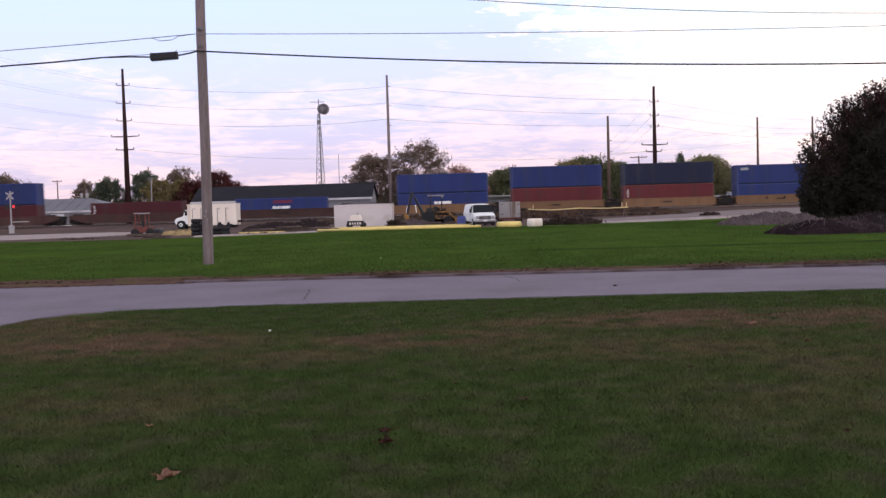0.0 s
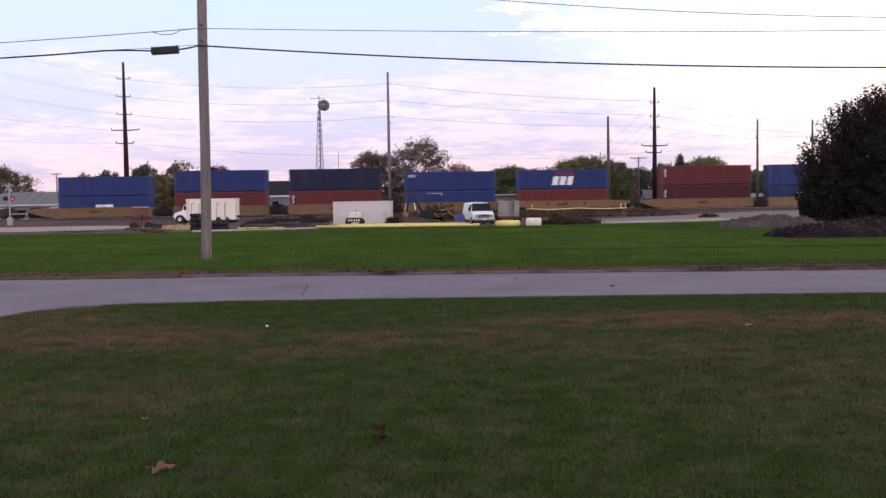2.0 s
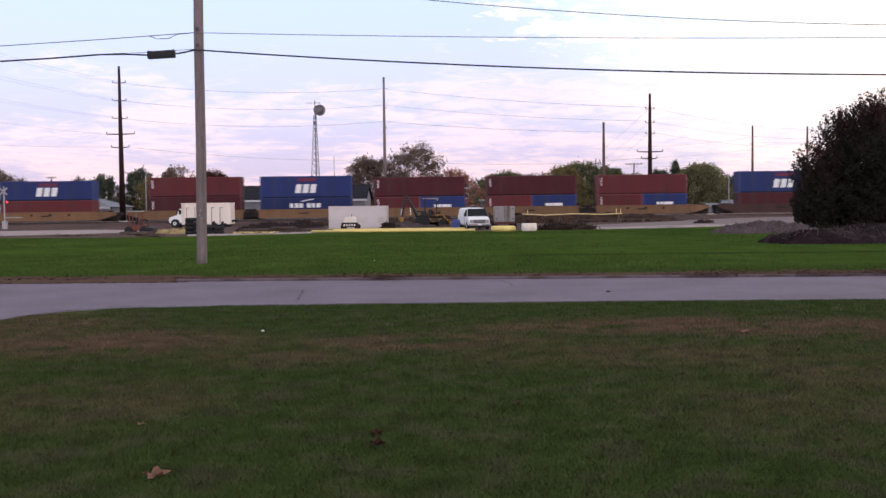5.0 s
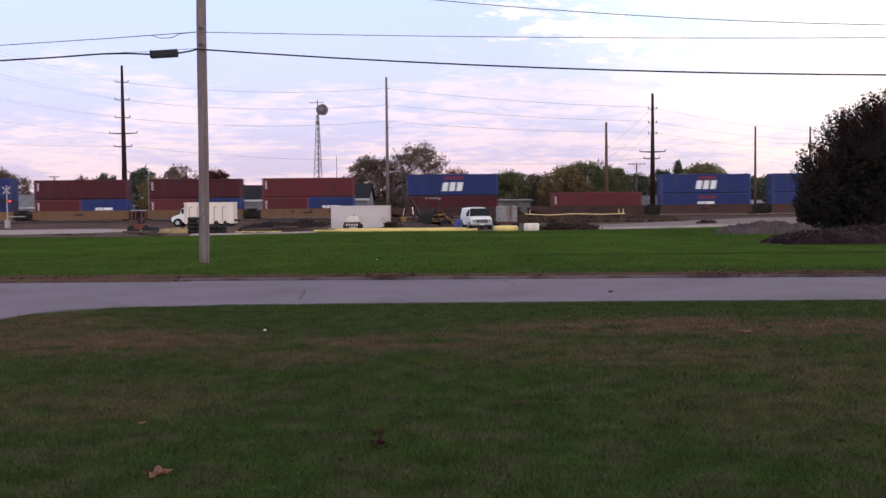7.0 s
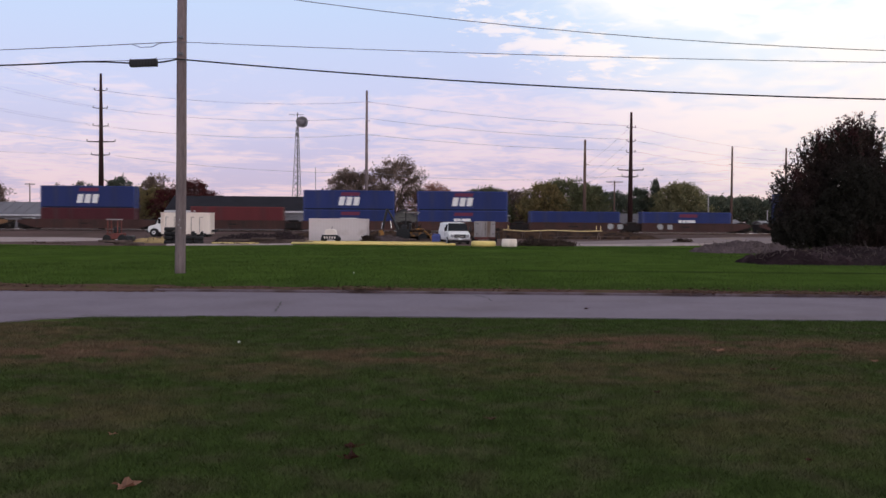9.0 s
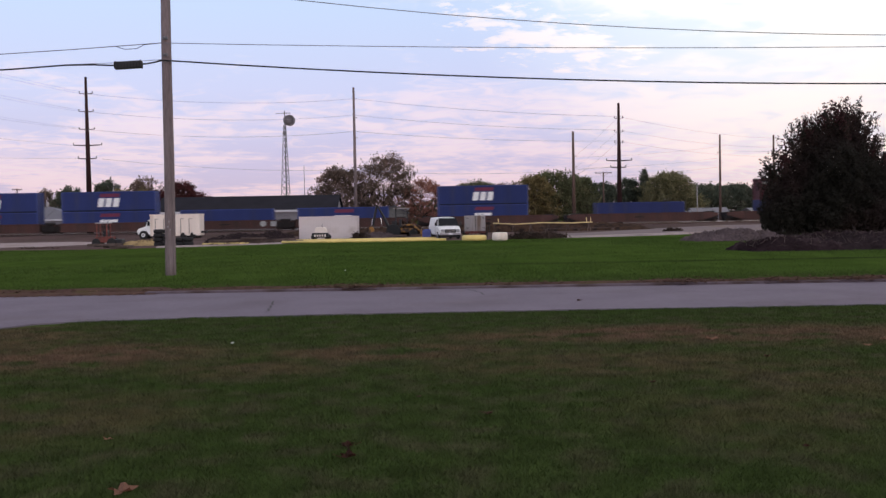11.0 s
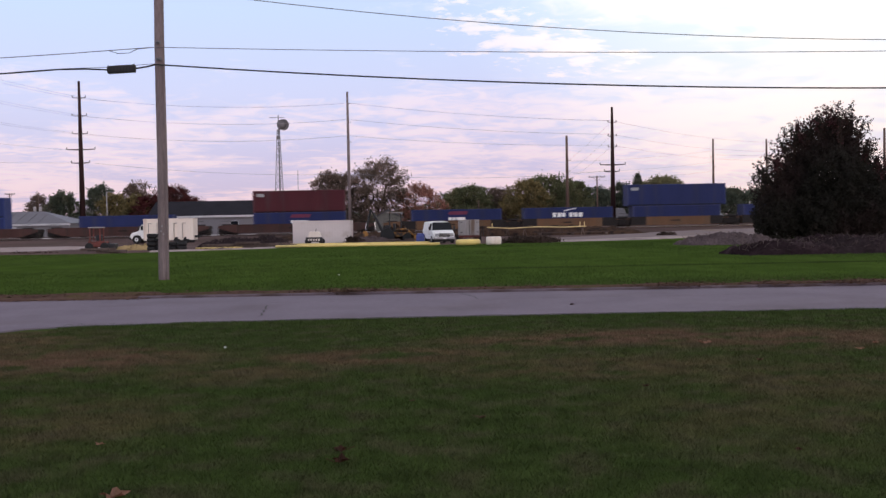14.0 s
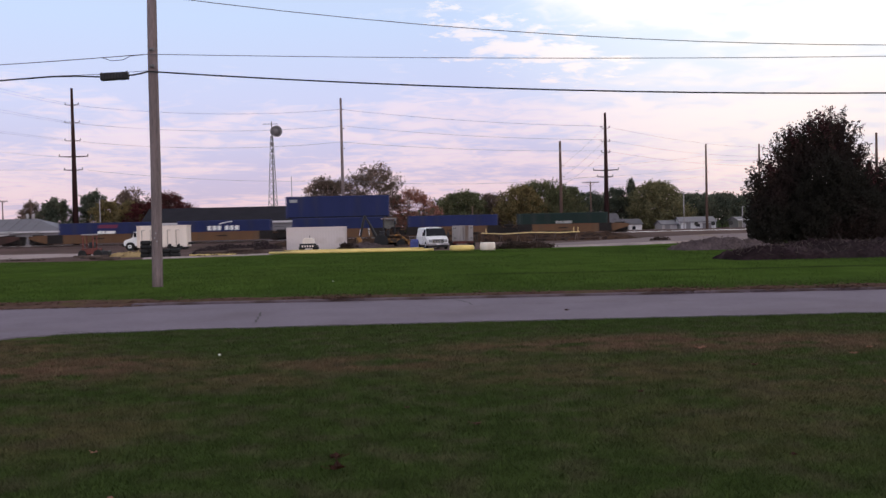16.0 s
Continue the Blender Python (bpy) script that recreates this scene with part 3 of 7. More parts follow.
sheet("gravel_ground", [(11, 90, 96), (14, 88.4, 99), (18, 89.8, 104), (23, 92.2, 111), (28, 93, 117), (36, 94, 119), (60, 95, 119), (140, 97, 119)], M_GRAVEL, 0.12, "pale gravel ground beside the track", "ground", 3)
sheet("gravel_edge", [(10, 84.0, 86.3), (24, 90.8, 93.3), (32, 92.0, 94.2), (40, 93.0, 95.2)], M_PALEGRAVEL, 0.15, "pale strip of fresh gravel along the lawn", "ground", 4)
sheet("gravel_edge", [(-20, 71.0, 74.2), (-17, 73.0, 76.4), (-12, 81.0, 84.0)], M_PALEGRAVEL, 0.11, "pale strip of fresh gravel along the lawn", "ground", 5)


def road_far(x):
    return 18.62 - 0.035 * x


def make_street():
    """Concrete street with an opening towards the viewer's side beyond its left corner."""
    near = [(-60, -40), (-9.5, -40), (-8.0, 4.0), (-6.7, 10.5), (-6.12, 12.4), (-5.95, 13.1), (-5.65, 13.65), (-5.0, 13.95), (-3.5, 14.15), (-0.2, 14.28), (3.2, 14.2), (6.2, 14.1), (14, 13.7), (70, 10.5)]
    rnd = random.Random(4)
    edge = []
    for (x0, y0), (x1, y1) in zip(near, near[1:]):
        n = max(1, int(abs(x1 - x0) / 0.25)) if x1 < 16 and x0 > -7 else 1
        for i in range(n):
            f = i / n
            edge.append((x0 + (x1 - x0) * f, y0 + (y1 - y0) * f + rnd.uniform(-0.05, 0.05)))
    edge.append(near[-1])
    top = edge + [(x, road_far(x)) for x in (70, 20, 8, 0, -4, -8, -20, -60)]
    bm = bmesh.new()
    vs = [bm.verts.new((x, y, 0.022)) for x, y in top]
    lo = [bm.verts.new((x, y, -0.12)) for x, y in top]
    f = bm.faces.new(vs)
    for i in range(len(vs)):
        j = (i + 1) % len(vs)
        bm.faces.new((vs[i], vs[j], lo[j], lo[i]))
    bmesh.ops.triangulate(bm, faces=[f])
    road = part("road", bm, M_CONCRETE)
    tagged(road, "pale grey concrete street crossing the lawns", "road", kind="structure")
    # joints and cracks
    for pts in ([(-2.50, 14.7), (-2.56, 15.4), (-2.62, 16.1), (-2.72, 16.8)], [(0.75, 18.4), (0.95, 17.6), (1.0, 16.9)], [(2.15, 18.9), (2.1, 18.2)], [(-6.0, 17.0), (-4.5, 17.15), (-3.0, 17.2), (0, 17.1), (5, 16.9), (9, 16.6)]):
        bm = bmesh.new()
        w = 0.012 if len(pts) < 6 else 0.005
        r = random.Random(int(pts[0][0] * 10))
        fine = []
        for (x0, y0), (x1, y1) in zip(pts, pts[1:]):
            for i in range(4):
                fine.append((x0 + (x1 - x0) * i / 4 + r.uniform(-0.03, 0.03), y0 + (y1 - y0) * i / 4))
        a = [bm.verts.new((x - w, y - w, 0.027)) for x, y in fine]
        b = [bm.verts.new((x + w, y + w, 0.027)) for x, y in fine]
        for i in range(len(fine) - 1):
            bm.faces.new((a[i], b[i], b[i + 1], a[i + 1]))
        part("crack", bm, M_CRACK, road)


make_street()


def make_kerb():
    """Low concrete kerb on the far side of the street, in stones."""
    root = thing("kerb", pose(0, 0, 0), "low stained concrete kerb along the street", "kerb", kind="structure")
    bm = bmesh.new()
    box(bm, 0, 1.496, 0, 0.20, -0.1, 0.062, 0.010)
    first = part("kerb_stone", bm, M_KERB, root)
    x = -5.55
    placed = False
    while x < 30:
        m = pose(x, road_far(x) + 0.02, 0.0, 0, 0, -2.0)
        if placed:
            share("kerb_stone", first, root, m)
        else:
            first.matrix_basis, placed = m, True
        x += 1.5


make_kerb()


def verge():
    """Bare strip of soil behind the kerb."""
    verts, faces = [], []
    n = 0
    for i in range(181):
        x = -15 + i * 0.25
        w = 1.55 + 0.55 * noise.noise((x * 0.9, 7.0, 0)) + 0.3 * noise.noise((x * 4.0, 3.0, 0))
        a = road_far(x) + (0.2 if x > -5.6 else -0.1)
        verts.append((x, a - 0.02, -0.02))
        for f in (0.0, 0.5, 1.0):
            verts.append((x, a + (max(0.15, w) + (0.6 if x < -5.6 else 0)) * f, (0.056, 0.062, 0.004)[int(f * 2)]))
    for i in range(180):
        for j in range(3):
            k = i * 4 + j
            faces.append((k, k + 4, k + 5, k + 1))
    ob = raw("verge_ground", verts, faces, M_VERGE)
    tagged(ob, "bare brown soil strip behind the kerb", "ground", kind="structure")


verge()


def scatter_leaves(name, spots, mat, size, label, seed):
    """Small bent leaves on the ground."""
    rnd = np.random.default_rng(seed)
    verts, faces = [], []
    for x, y, z in spots:
        a, s = rnd.uniform(0, 6.28), size * rnd.uniform(0.5, 1.3)
        c, d = math.cos(a) * s, math.sin(a) * s
        h = s * rnd.uniform(0.1, 0.8)
        i = len(verts)
        verts += [(x - c, y - d, z + 0.01), (x + 0.6 * d, y - 0.6 * c, z + h), (x + c, y + d, z + 0.012), (x - 0.6 * d, y + 0.6 * c, z + h * 0.7)]
        faces.append((i, i + 1, i + 2, i + 3))
    ob = raw(name, verts, faces, mat)
    return tagged(ob, label, "dead leaves", kind="stuff")


def kerb_litter():
    rnd = np.random.default_rng(3)
    spots = []
    for _ in range(9000):
        x = rnd.uniform(-16, 16)
        d = abs(rnd.normal(0, 0.55))
        if rnd.random() > 0.45 + 0.55 * noise.noise((x * 0.8, 2.0, 0)):
            continue
        spots.append((x, road_far(x) + 0.24 + d, 0.055))
    for _ in range(2600):
        x = rnd.uniform(-14, -5.3)
        spots.append((x, road_far(x) - 0.3 + rnd.uniform(0, 1.3), 0.02))
    for cx in (-1.45, 4.9, 6.9, 8.3):
        for _ in range(420):
            x = cx + rnd.normal(0, 0.30)
            spots.append((x, road_far(x) - 0.12 + rnd.uniform(0, 0.6), 0.03 + rnd.uniform(0, 0.10)))
    scatter_leaves("leaf_litter", spots, M_LEAFLITTER, 0.036, "brown leaf litter gathered along the kerb", 5)


kerb_litter()


def make_grass():
    """Blades on the near lawn and a ragged border along both sides of the street."""
    rnd = np.random.default_rng(8)

    def patch(name, n, ylo, yhi, half, height, power, label, wide=0.6):
        y = ylo + (yhi - ylo) * rnd.random(n) ** power
        x = (rnd.random(n) * 2 - 1) * (half * y + wide)
        keep = np.ones(n, bool)
        if ylo < 14:
            keep &= ~((x < -5.2) & (y > 13.4 + 0.3 * (x + 5.2)) | (x < -6.1 - 0.2 * (12.4 - y)) & (y > 8))
            keep &= y < 14.22 + 0.05 * np.sin(x * 9)
        x, y = x[keep], y[keep]
        n = len(x)
        h = height * (0.45 + rnd.random(n) * 0.9)
        if ylo > 14:
            h *= np.clip((yhi - y) / 20, 0.0, 1.0)
            keep = (y < np.interp(x, [-34, -24, -17, -12, 2, 9, 24, 40], [71, 68, 70, 77, 77, 79, 87, 89])) & (y > 19.9 - 0.035 * x + 1.3 * rnd.random(n) ** 1.4)
            x, y, h = x[keep], y[keep], h[keep]
            n = len(x)
        w = 0.0016 + 0.00032 * np.maximum(y, 4)
        a = rnd.random(n) * 6.283
        lean = h * (0.3 + rnd.random(n) * 1.1)
        la = rnd.random(n) * 6.283
        z = np.array([level(v) for v in y])
        v = np.empty((n, 3, 3))
        v[:, 0] = np.stack([x - w * np.cos(a), y - w * np.sin(a), z - 0.003], 1)
        v[:, 1] = np.stack([x + w * np.cos(a), y + w * np.sin(a), z - 0.003], 1)
        v[:, 2] = np.stack([x + lean * np.cos(la), y + lean * np.sin(la), z + h], 1)
        me = bpy.data.meshes.new(name)
        me.vertices.add(n * 3)
        me.vertices.foreach_set("co", v.ravel())
        me.loops.add(n * 3)
        me.loops.foreach_set("vertex_index", np.arange(n * 3))
        me.polygons.add(n)
        me.polygons.foreach_set("loop_start", np.arange(0, n * 3, 3))
        me.update(calc_edges=True)
        me.materials.append(M_GRASS)
        return tagged(new(name, me), label, "grass", kind="stuff")
    patch("grass", 560000, 3.9, 14.2, 0.56, 0.028, 1.1, "short thin lawn grass with dry tufts")
    patch("grass", 150000, -6.0, 14.2, 0.0, 0.028, 1.0, "short thin lawn grass with dry tufts", 11.0)
    patch("grass", 330000, 19.6, 92.0, 0.54, 0.032, 1.7, "thick green lawn grass beyond the street")


make_grass()


def maple_leaf(x, y, size, mat, label, seed, curl=0.3):
    rnd = random.Random(seed)
    bm = bmesh.new()
    n = 15
    c = bm.verts.new((0, 0, 0.02))
    ring = []
    for k in range(n):
        a = 2 * math.pi * k / n
        r = size * (0.5 if k % 3 else 0.95) * rnd.uniform(0.8, 1.15)
        ring.append(bm.verts.new((r * math.cos(a), r * math.sin(a), 0.02 + curl * size * abs(math.sin(a * 1.5 + seed)) * rnd.uniform(0.5, 1.0))))
    for k in range(n):
        bm.faces.new((c, ring[k], ring[(k + 1) % n]))
    geo = bmesh.ops.solidify(bm, geom=bm.faces[:], thickness=0.002)
    blade = part("leaf_blade", bm, mat)
    root = thing("fallen_leaf", pose(x, y, 0.0, 0, 0, rnd.uniform(0, 360)), label, "leaf", "fallen leaves")
    blade.parent = root
    bm = bmesh.new()
    tube(bm, [(0, 0, 0.02), (size * 0.7, size * 0.25, 0.03), (size * 1.35, size * 0.3, 0.045)], 0.0025, 5)
    part("stalk", bm, mat, root)
    return root


maple_leaf(-1.645, 5.10, 0.092, M_TANLEAF, "curled tan dry maple leaf on the grass", 3, 0.5)
maple_leaf(-0.505, 5.72, 0.062, M_DARKLEAF, "dark brown dead leaf on the grass", 4, 0.9)
maple_leaf(-0.53, 6.0, 0.065, M_DARKLEAF, "dark brown dead leaf on the grass", 5, 0.6)
maple_leaf(2.25, 5.74, 0.035, M_DARKLEAF, "small dark dead leaf on the grass", 6, 0.6)
maple_leaf(1.86, 8.02, 0.045, M_DARKLEAF, "small dark dead leaf on the grass", 7, 0.6)
maple_leaf(0.41, 6.9, 0.05, M_LEAFLITTER, "small brown dead leaf on the grass", 8, 0.4)
maple_leaf(3.14, 10.6, 0.09, M_TANLEAF, "pale dry leaf on the grass", 9, 0.4)
maple_leaf(2.43, 15.6, 0.045, M_DARKLEAF, "small dark leaf on the street", 10, 0.8)
maple_leaf(4.92, 10.35, 0.05, M_TANLEAF, "pale dry leaf on the grass", 12, 0.5)
maple_leaf(4.02, 8.15, 0.035, M_TANLEAF, "small pale dry leaf on the grass", 13, 0.5)
maple_leaf(3.28, 9.3, 0.05, M_LEAFLITTER, "small brown dead leaf on the grass", 14, 0.5)
maple_leaf(-2.13, 6.35, 0.035, M_TANLEAF, "small tan dry leaf on the grass", 15, 0.4)
maple_leaf(-0.1, 7.6, 0.03, M_LEAFLITTER, "small brown dead leaf on the grass", 16, 0.4)
maple_leaf(4.55, 9.9, 0.055, M_TANLEAF, "pale dry leaf on the grass", 11, 0.5)


def litter(x, y, s):
    bm = bmesh.new()
    bmesh.ops.create_icosphere(bm, subdivisions=2, radius=s)
    for v in bm.verts:
        v.co += v.co * 0.35 * noise.noise(v.co * 40 + Vector((x, y, 0)))
        v.co.z = v.co.z * 0.8 + s * 0.7
    ob = part("paper_scrap", bm, M_WHITELITTER)
    ob.matrix_basis = pose(x, y, level(y))
    tagged(ob, "crumpled white paper scrap lying on the lawn", "litter")


litter(-2.3, 11.2, 0.019)
litter(-2.25, 25.9, 0.018)


# ------------------------------------------------------------------ street pole and cables
def sagging(p, q, sag, n=24):
    p, q = Vector(p), Vector(q)
    return [p.lerp(q, i / n) - Vector((0, 0, 4 * sag * (i / n) * (1 - i / n))) for i in range(n + 1)]


def utility_pole():
    x, y = -6.79, 25.4
    root = thing("utility_pole", pose(x, y, 0, 0, 0.55, 0), "weathered grey wooden utility pole on the lawn", "utility pole")
    bm = bmesh.new()
    tube(bm, [(0, 0, -0.3), (0, 0, 0.4), (0.01, 0, 3), (-0.01, 0, 6), (0, 0, 10.6)], [0.142, 0.138, 0.132, 0.126, 0.112], 20)
    part("shaft", bm, M_POLE, root, smooth=True)
    for z in (5.75, 6.18, 7.75, 9.9):
        bm = bmesh.new()
        box(bm, -0.07, 0.07, -0.16, -0.11, z - 0.04, z + 0.04, 0.01)
        tube(bm, [(0, -0.3, z), (0, 0.22, z)], 0.016, 8)
        part("clamp", bm, M_STEEL, root)
    bm = bmesh.new()
    tube(bm, [(0.12, -0.13, 0.0), (0.115, -0.125, 3.0), (0.10, -0.11, 5.7)], 0.012, 6)
    part("ground_wire", bm, M_POLE, root)
    for x_, z in ((0.01, 1.40), (-0.02, 1.27), (0.04, 1.19)):
        bm = bmesh.new()
        box(bm, x_ - 0.014, x_ + 0.014, -0.150, -0.128, z, z + 0.03, 0.003)
        part("tag", bm, M_LOGODIM, root, "small pale metal tag")
    return x, y


def cable(name, pts, r, mat, label):
    bm = bmesh.new()
    tube(bm, pts, r, 6)
    ob = part(name, bm, mat, smooth=True)
    return tagged(ob, label, "cable", "overhead cables")


PX, PY = utility_pole()
YF = PY - 0.24
SC = 25.3 / 25.65


def up(z):
    return 1.45 + (z - 1.45) * SC


# spans to the next pole on each side, out of view
cable("telephone_cable", sagging((PX, YF, up(5.65)), (36, YF, 5.41), 0.84), 0.021, M_WIRE, "thick black telephone cable between poles")
cable("neutral_wire", sagging((PX, YF, up(6.10)), (36, YF, 5.98), 0.37), 0.0095, M_THINWIRE, "thin dark overhead wire between poles")
cable("upper_wire", [Vector((p[0], YF, p[2])) for p in sagging((PX, YF, 7.57), (36, YF, 7.31), 1.53)], 0.0105, M_THINWIRE, "twisted dark overhead wire between poles")
cable("telephone_cable", [(PX, YF, up(5.65)), (PX - 0.2, YF, up(5.60)), (PX - 0.42, YF, up(5.565)), (-7.25, YF, up(5.56)), (-8.0, YF, up(5.53)), (-8.6, YF, up(5.56)), (-9.3, YF, up(5.56)), (-10.6, YF, up(5.48)), (-12.4, YF, up(5.40)), (-20, YF, 5.2), (-40, YF, 5.6)], 0.022, M_WIRE, "thick black telephone cable between poles")
cable("messenger_wire", [(PX, YF, up(5.67)), (-8.0, YF, up(5.60)), (-9.3, YF, up(5.575))], 0.007, M_WIRE, "thin steel strand carrying the splice case")
cable("neutral_wire", [(PX, YF, up(6.10)), (-9.2, YF, up(5.96)), (-12.4, YF, up(5.80)), (-20, YF, 5.6), (-40, YF, 6.0)], 0.011, M_THINWIRE, "thin dark overhead wire between poles")
cable("drip_loop", [(PX - 0.1, YF, up(6.09)), (-7.25, YF, up(6.06)), (-7.45, YF, up(5.96)), (-7.75, YF, up(5.95)), (-7.98, YF, up(6.03))], 0.009, M_WIRE, "short slack loop of dark wire")


def splice_case():
    root = thing("splice_case", pose(-7.66, YF - 0.02, up(5.545), 0, -2.5, 0), "black ribbed cable splice case hanging beside the pole", "splice case")
    bm = bmesh.new()
    box(bm, -0.36, 0.36, -0.09, 0.09, -0.105, 0.085, 0.04)
    part("shell", bm, M_WIRE, root)
    for k in range(9):
        bm = bmesh.new()
        x = -0.32 + 0.08 * k
        box(bm, x - 0.012, x + 0.012, -0.095, 0.095, -0.11, 0.09, 0.006)
        part("rib", bm, M_BLACK, root)
    for x in (-0.33, 0.33):
        bm = bmesh.new()
        tube(bm, [(x, 0, 0.06), (x, 0, 0.12)], 0.012, 6)
        part("hanger", bm, M_STEEL, root)


splice_case()


# ------------------------------------------------------------------ trees
def leaf_cloud(name, P, leaf, mat, parent, nr):
    n = len(P)
    u = nr.normal(size=(n, 3))
    u /= np.linalg.norm(u, axis=1)[:, None]
    v = np.cross(u, nr.normal(size=(n, 3)))
    v /= np.linalg.norm(v, axis=1)[:, None]
    sz = (leaf * nr.uniform(0.5, 1.15, n))[:, None]
    V = np.stack([P - u * sz, P - v * sz * 0.5, P + u * sz, P + v * sz * 0.5], 1)
    me = bpy.data.meshes.new(name)
    me.vertices.add(n * 4)
    me.vertices.foreach_set("co", V.ravel())
    me.loops.add(n * 4)
    me.loops.foreach_set("vertex_index", np.arange(n * 4))
    me.polygons.add(n)
    me.polygons.foreach_set("loop_start", np.arange(0, n * 4, 4))
    me.update(calc_edges=True)
    me.materials.append(mat)
    ob = new(name, me)
    ob.parent = parent
    return ob


def tree(x, y, h, w, mat, label, seed, leaves=4500, leaf=0.45, base=0.12, gap=0.45, lobes=9, trunk_r=0.28, conical=False, depth=0.8, name="tree"):
    """Tapered trunk, forking limbs and a crown of leaf clumps with an uneven outline.
    base: where the crown starts; gap: 0 for a closed crown, 1 for a nearly bare one."""
    rnd = random.Random(seed)
    nr = np.random.default_rng(seed)
    root = thing(name, pose(x, y, level(y) - 0.1), label, "tree" if name == "tree" else "shrub")
    far = y > 150
    h += -0.4 - level(y) if far else 0.0
    zb = h * base

    def reach(f):
        if conical:
            return 0.5 * w * max(0.0, 1 - f) ** 0.85 + 0.1
        return 0.5 * w * math.sin(math.pi * min(1.0, max(0.0, 0.10 + 0.86 * f)) ** 0.85) ** 0.5
    # clumps at the ends of the branches
    n_cl = (int(70 + w * h * 2.5 * (1.25 - gap)) if far else max(60, leaves // 22))
    tips = []
    tries = 0
    while len(tips) < n_cl and tries < n_cl * 30:
        tries += 1
        f = nr.random() ** 0.9
        a = nr.uniform(0, 6.283)
        c, d = math.cos(a), math.sin(a)
        lump = 1 + 0.34 * noise.noise((c * 1.7 + seed, d * 1.7, f * 4.2)) + 0.22 * noise.noise((c * 4.1, d * 4.1 + seed, f * 9.0))
        rr = reach(f) * lump * math.sqrt(nr.uniform(0.06, 1.0))
        z = zb + (h - zb) * f * (1 + 0.10 * noise.noise((c * rr * 0.55 + seed, d * rr * 0.55, 2.0)))
        p = Vector((rr * c, rr * d * depth, z))
        if noise.noise((p.x * 0.42 + seed, p.y * 0.42, p.z * 0.42)) < 1.15 * gap - 0.78:
            continue
        tips.append(p)
    lo_x, hi_x = np.percentile([p.x for p in tips], 3), np.percentile([p.x for p in tips], 97)
    sx = w / max(0.1, hi_x - lo_x)
    sz = (h - 0.25) / max(p.z for p in tips)
    tips = [Vector((p.x * min(1.7, sx), p.y * min(1.7, sx), p.z * sz)) for p in tips]
    bm = bmesh.new()
    fork = h * (0.34 if not conical else 0.92)
    knees = [Vector((0, 0, -0.2)), Vector((0.02 * h * rnd.uniform(-1, 1), 0, h * 0.16)), Vector((0.03 * h * rnd.uniform(-1, 1), 0, fork))]
    tube(bm, knees, [trunk_r, trunk_r * 0.8, trunk_r * (0.5 if not conical else 0.2)], 9)
    limbs = []
    for k in range(7 if far else 4):
        a = k * 2.4 + rnd.uniform(-0.5, 0.5)
        end = Vector((0.30 * w * math.cos(a), 0.30 * w * depth * math.sin(a), h * rnd.uniform(0.55, 0.8)))
        start = knees[1].lerp(knees[2], rnd.uniform(0.3, 1.0))
        mid = start.lerp(end, 0.5) + Vector((0.06 * w * math.cos(a), 0, -0.02 * h))
        tube(bm, [start, mid, end], [trunk_r * 0.45, trunk_r * 0.32, trunk_r * 0.16], 6)
        limbs += [mid, end, mid.lerp(end, 0.5)]
    for p in tips[: (150 if far else 30)]:
        q = min(limbs, key=lambda v: (v - p).length + (4 if v.z > p.z else 0))
        mid = q.lerp(p, 0.55) + Vector((rnd.uniform(-0.3, 0.3), rnd.uniform(-0.3, 0.3), rnd.uniform(0.0, 0.4))) * (0.05 * w)
        tube(bm, [q, mid, p], [trunk_r * 0.15, trunk_r * 0.10, trunk_r * 0.03], 4, False)
    part("trunk", bm, M_BARK, root, smooth=True)
    if far:
        leaves, leaf = int(leaves * 3.2), leaf * 0.62
    per = max(4, leaves // len(tips))
    size = nr.uniform(0.55, 1.35, len(tips)) * (0.037 * min(w, h) + 0.10 if far else leaf * 1.4)
    P = np.repeat(np.array(tips), per, 0) + nr.normal(size=(len(tips) * per, 3)) * np.repeat(size, per)[:, None] * np.array([1, 1, 0.72])
    # thin upright sprays break the outline
    sprays = []
    for p in tips[: len(tips) // 3]:
        d = Vector((p.x * 0.5 / w + nr.normal() * 0.25, nr.normal() * 0.25, 0.75)).normalized() * nr.uniform(0.04, 0.10) * h
        m_ = max(3, per // 4)
        fr = nr.random(m_)[:, None]
        sprays.append(np.array(p)[None] + np.array(d)[None] * (0.4 + fr) + nr.normal(size=(m_, 3)) * leaf * 0.35)
    P = np.concatenate([P] + sprays)
    P = P[P[:, 2] > 0.1]
    leaf_cloud("crown", P, leaf, mat, root, nr)
    return root


# far tree colours are lightened and greyed, so distance haze is in them
LF_GREEN = leaf_material("leaves_green", (0.122, 0.135, 0.072), (0.166, 0.153, 0.084))
LF_DARK = leaf_material("leaves_dark_hazed", (0.094, 0.113, 0.084), (0.132, 0.136, 0.093))
LF_YEL = leaf_material("leaves_yellow_green", (0.224, 0.176, 0.081), (0.165, 0.141, 0.074))
LF_RED = leaf_material("leaves_dark_red", (0.110, 0.033, 0.034), (0.080, 0.038, 0.034))
LF_BROWN = leaf_material("leaves_rust", (0.345, 0.155, 0.121), (0.230, 0.121, 0.092))
LF_OLIVE = leaf_material("leaves_olive", (0.161, 0.121, 0.095), (0.198, 0.138, 0.116))
# shrub leaves coloured near black: the backlit look is painted in
LF_BUSH = leaf_material("leaves_backlit_tone", (0.038, 0.035, 0.030), (0.045, 0.031, 0.030), 0.08, 0.5)
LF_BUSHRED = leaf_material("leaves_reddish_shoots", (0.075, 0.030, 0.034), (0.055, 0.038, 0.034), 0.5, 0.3)
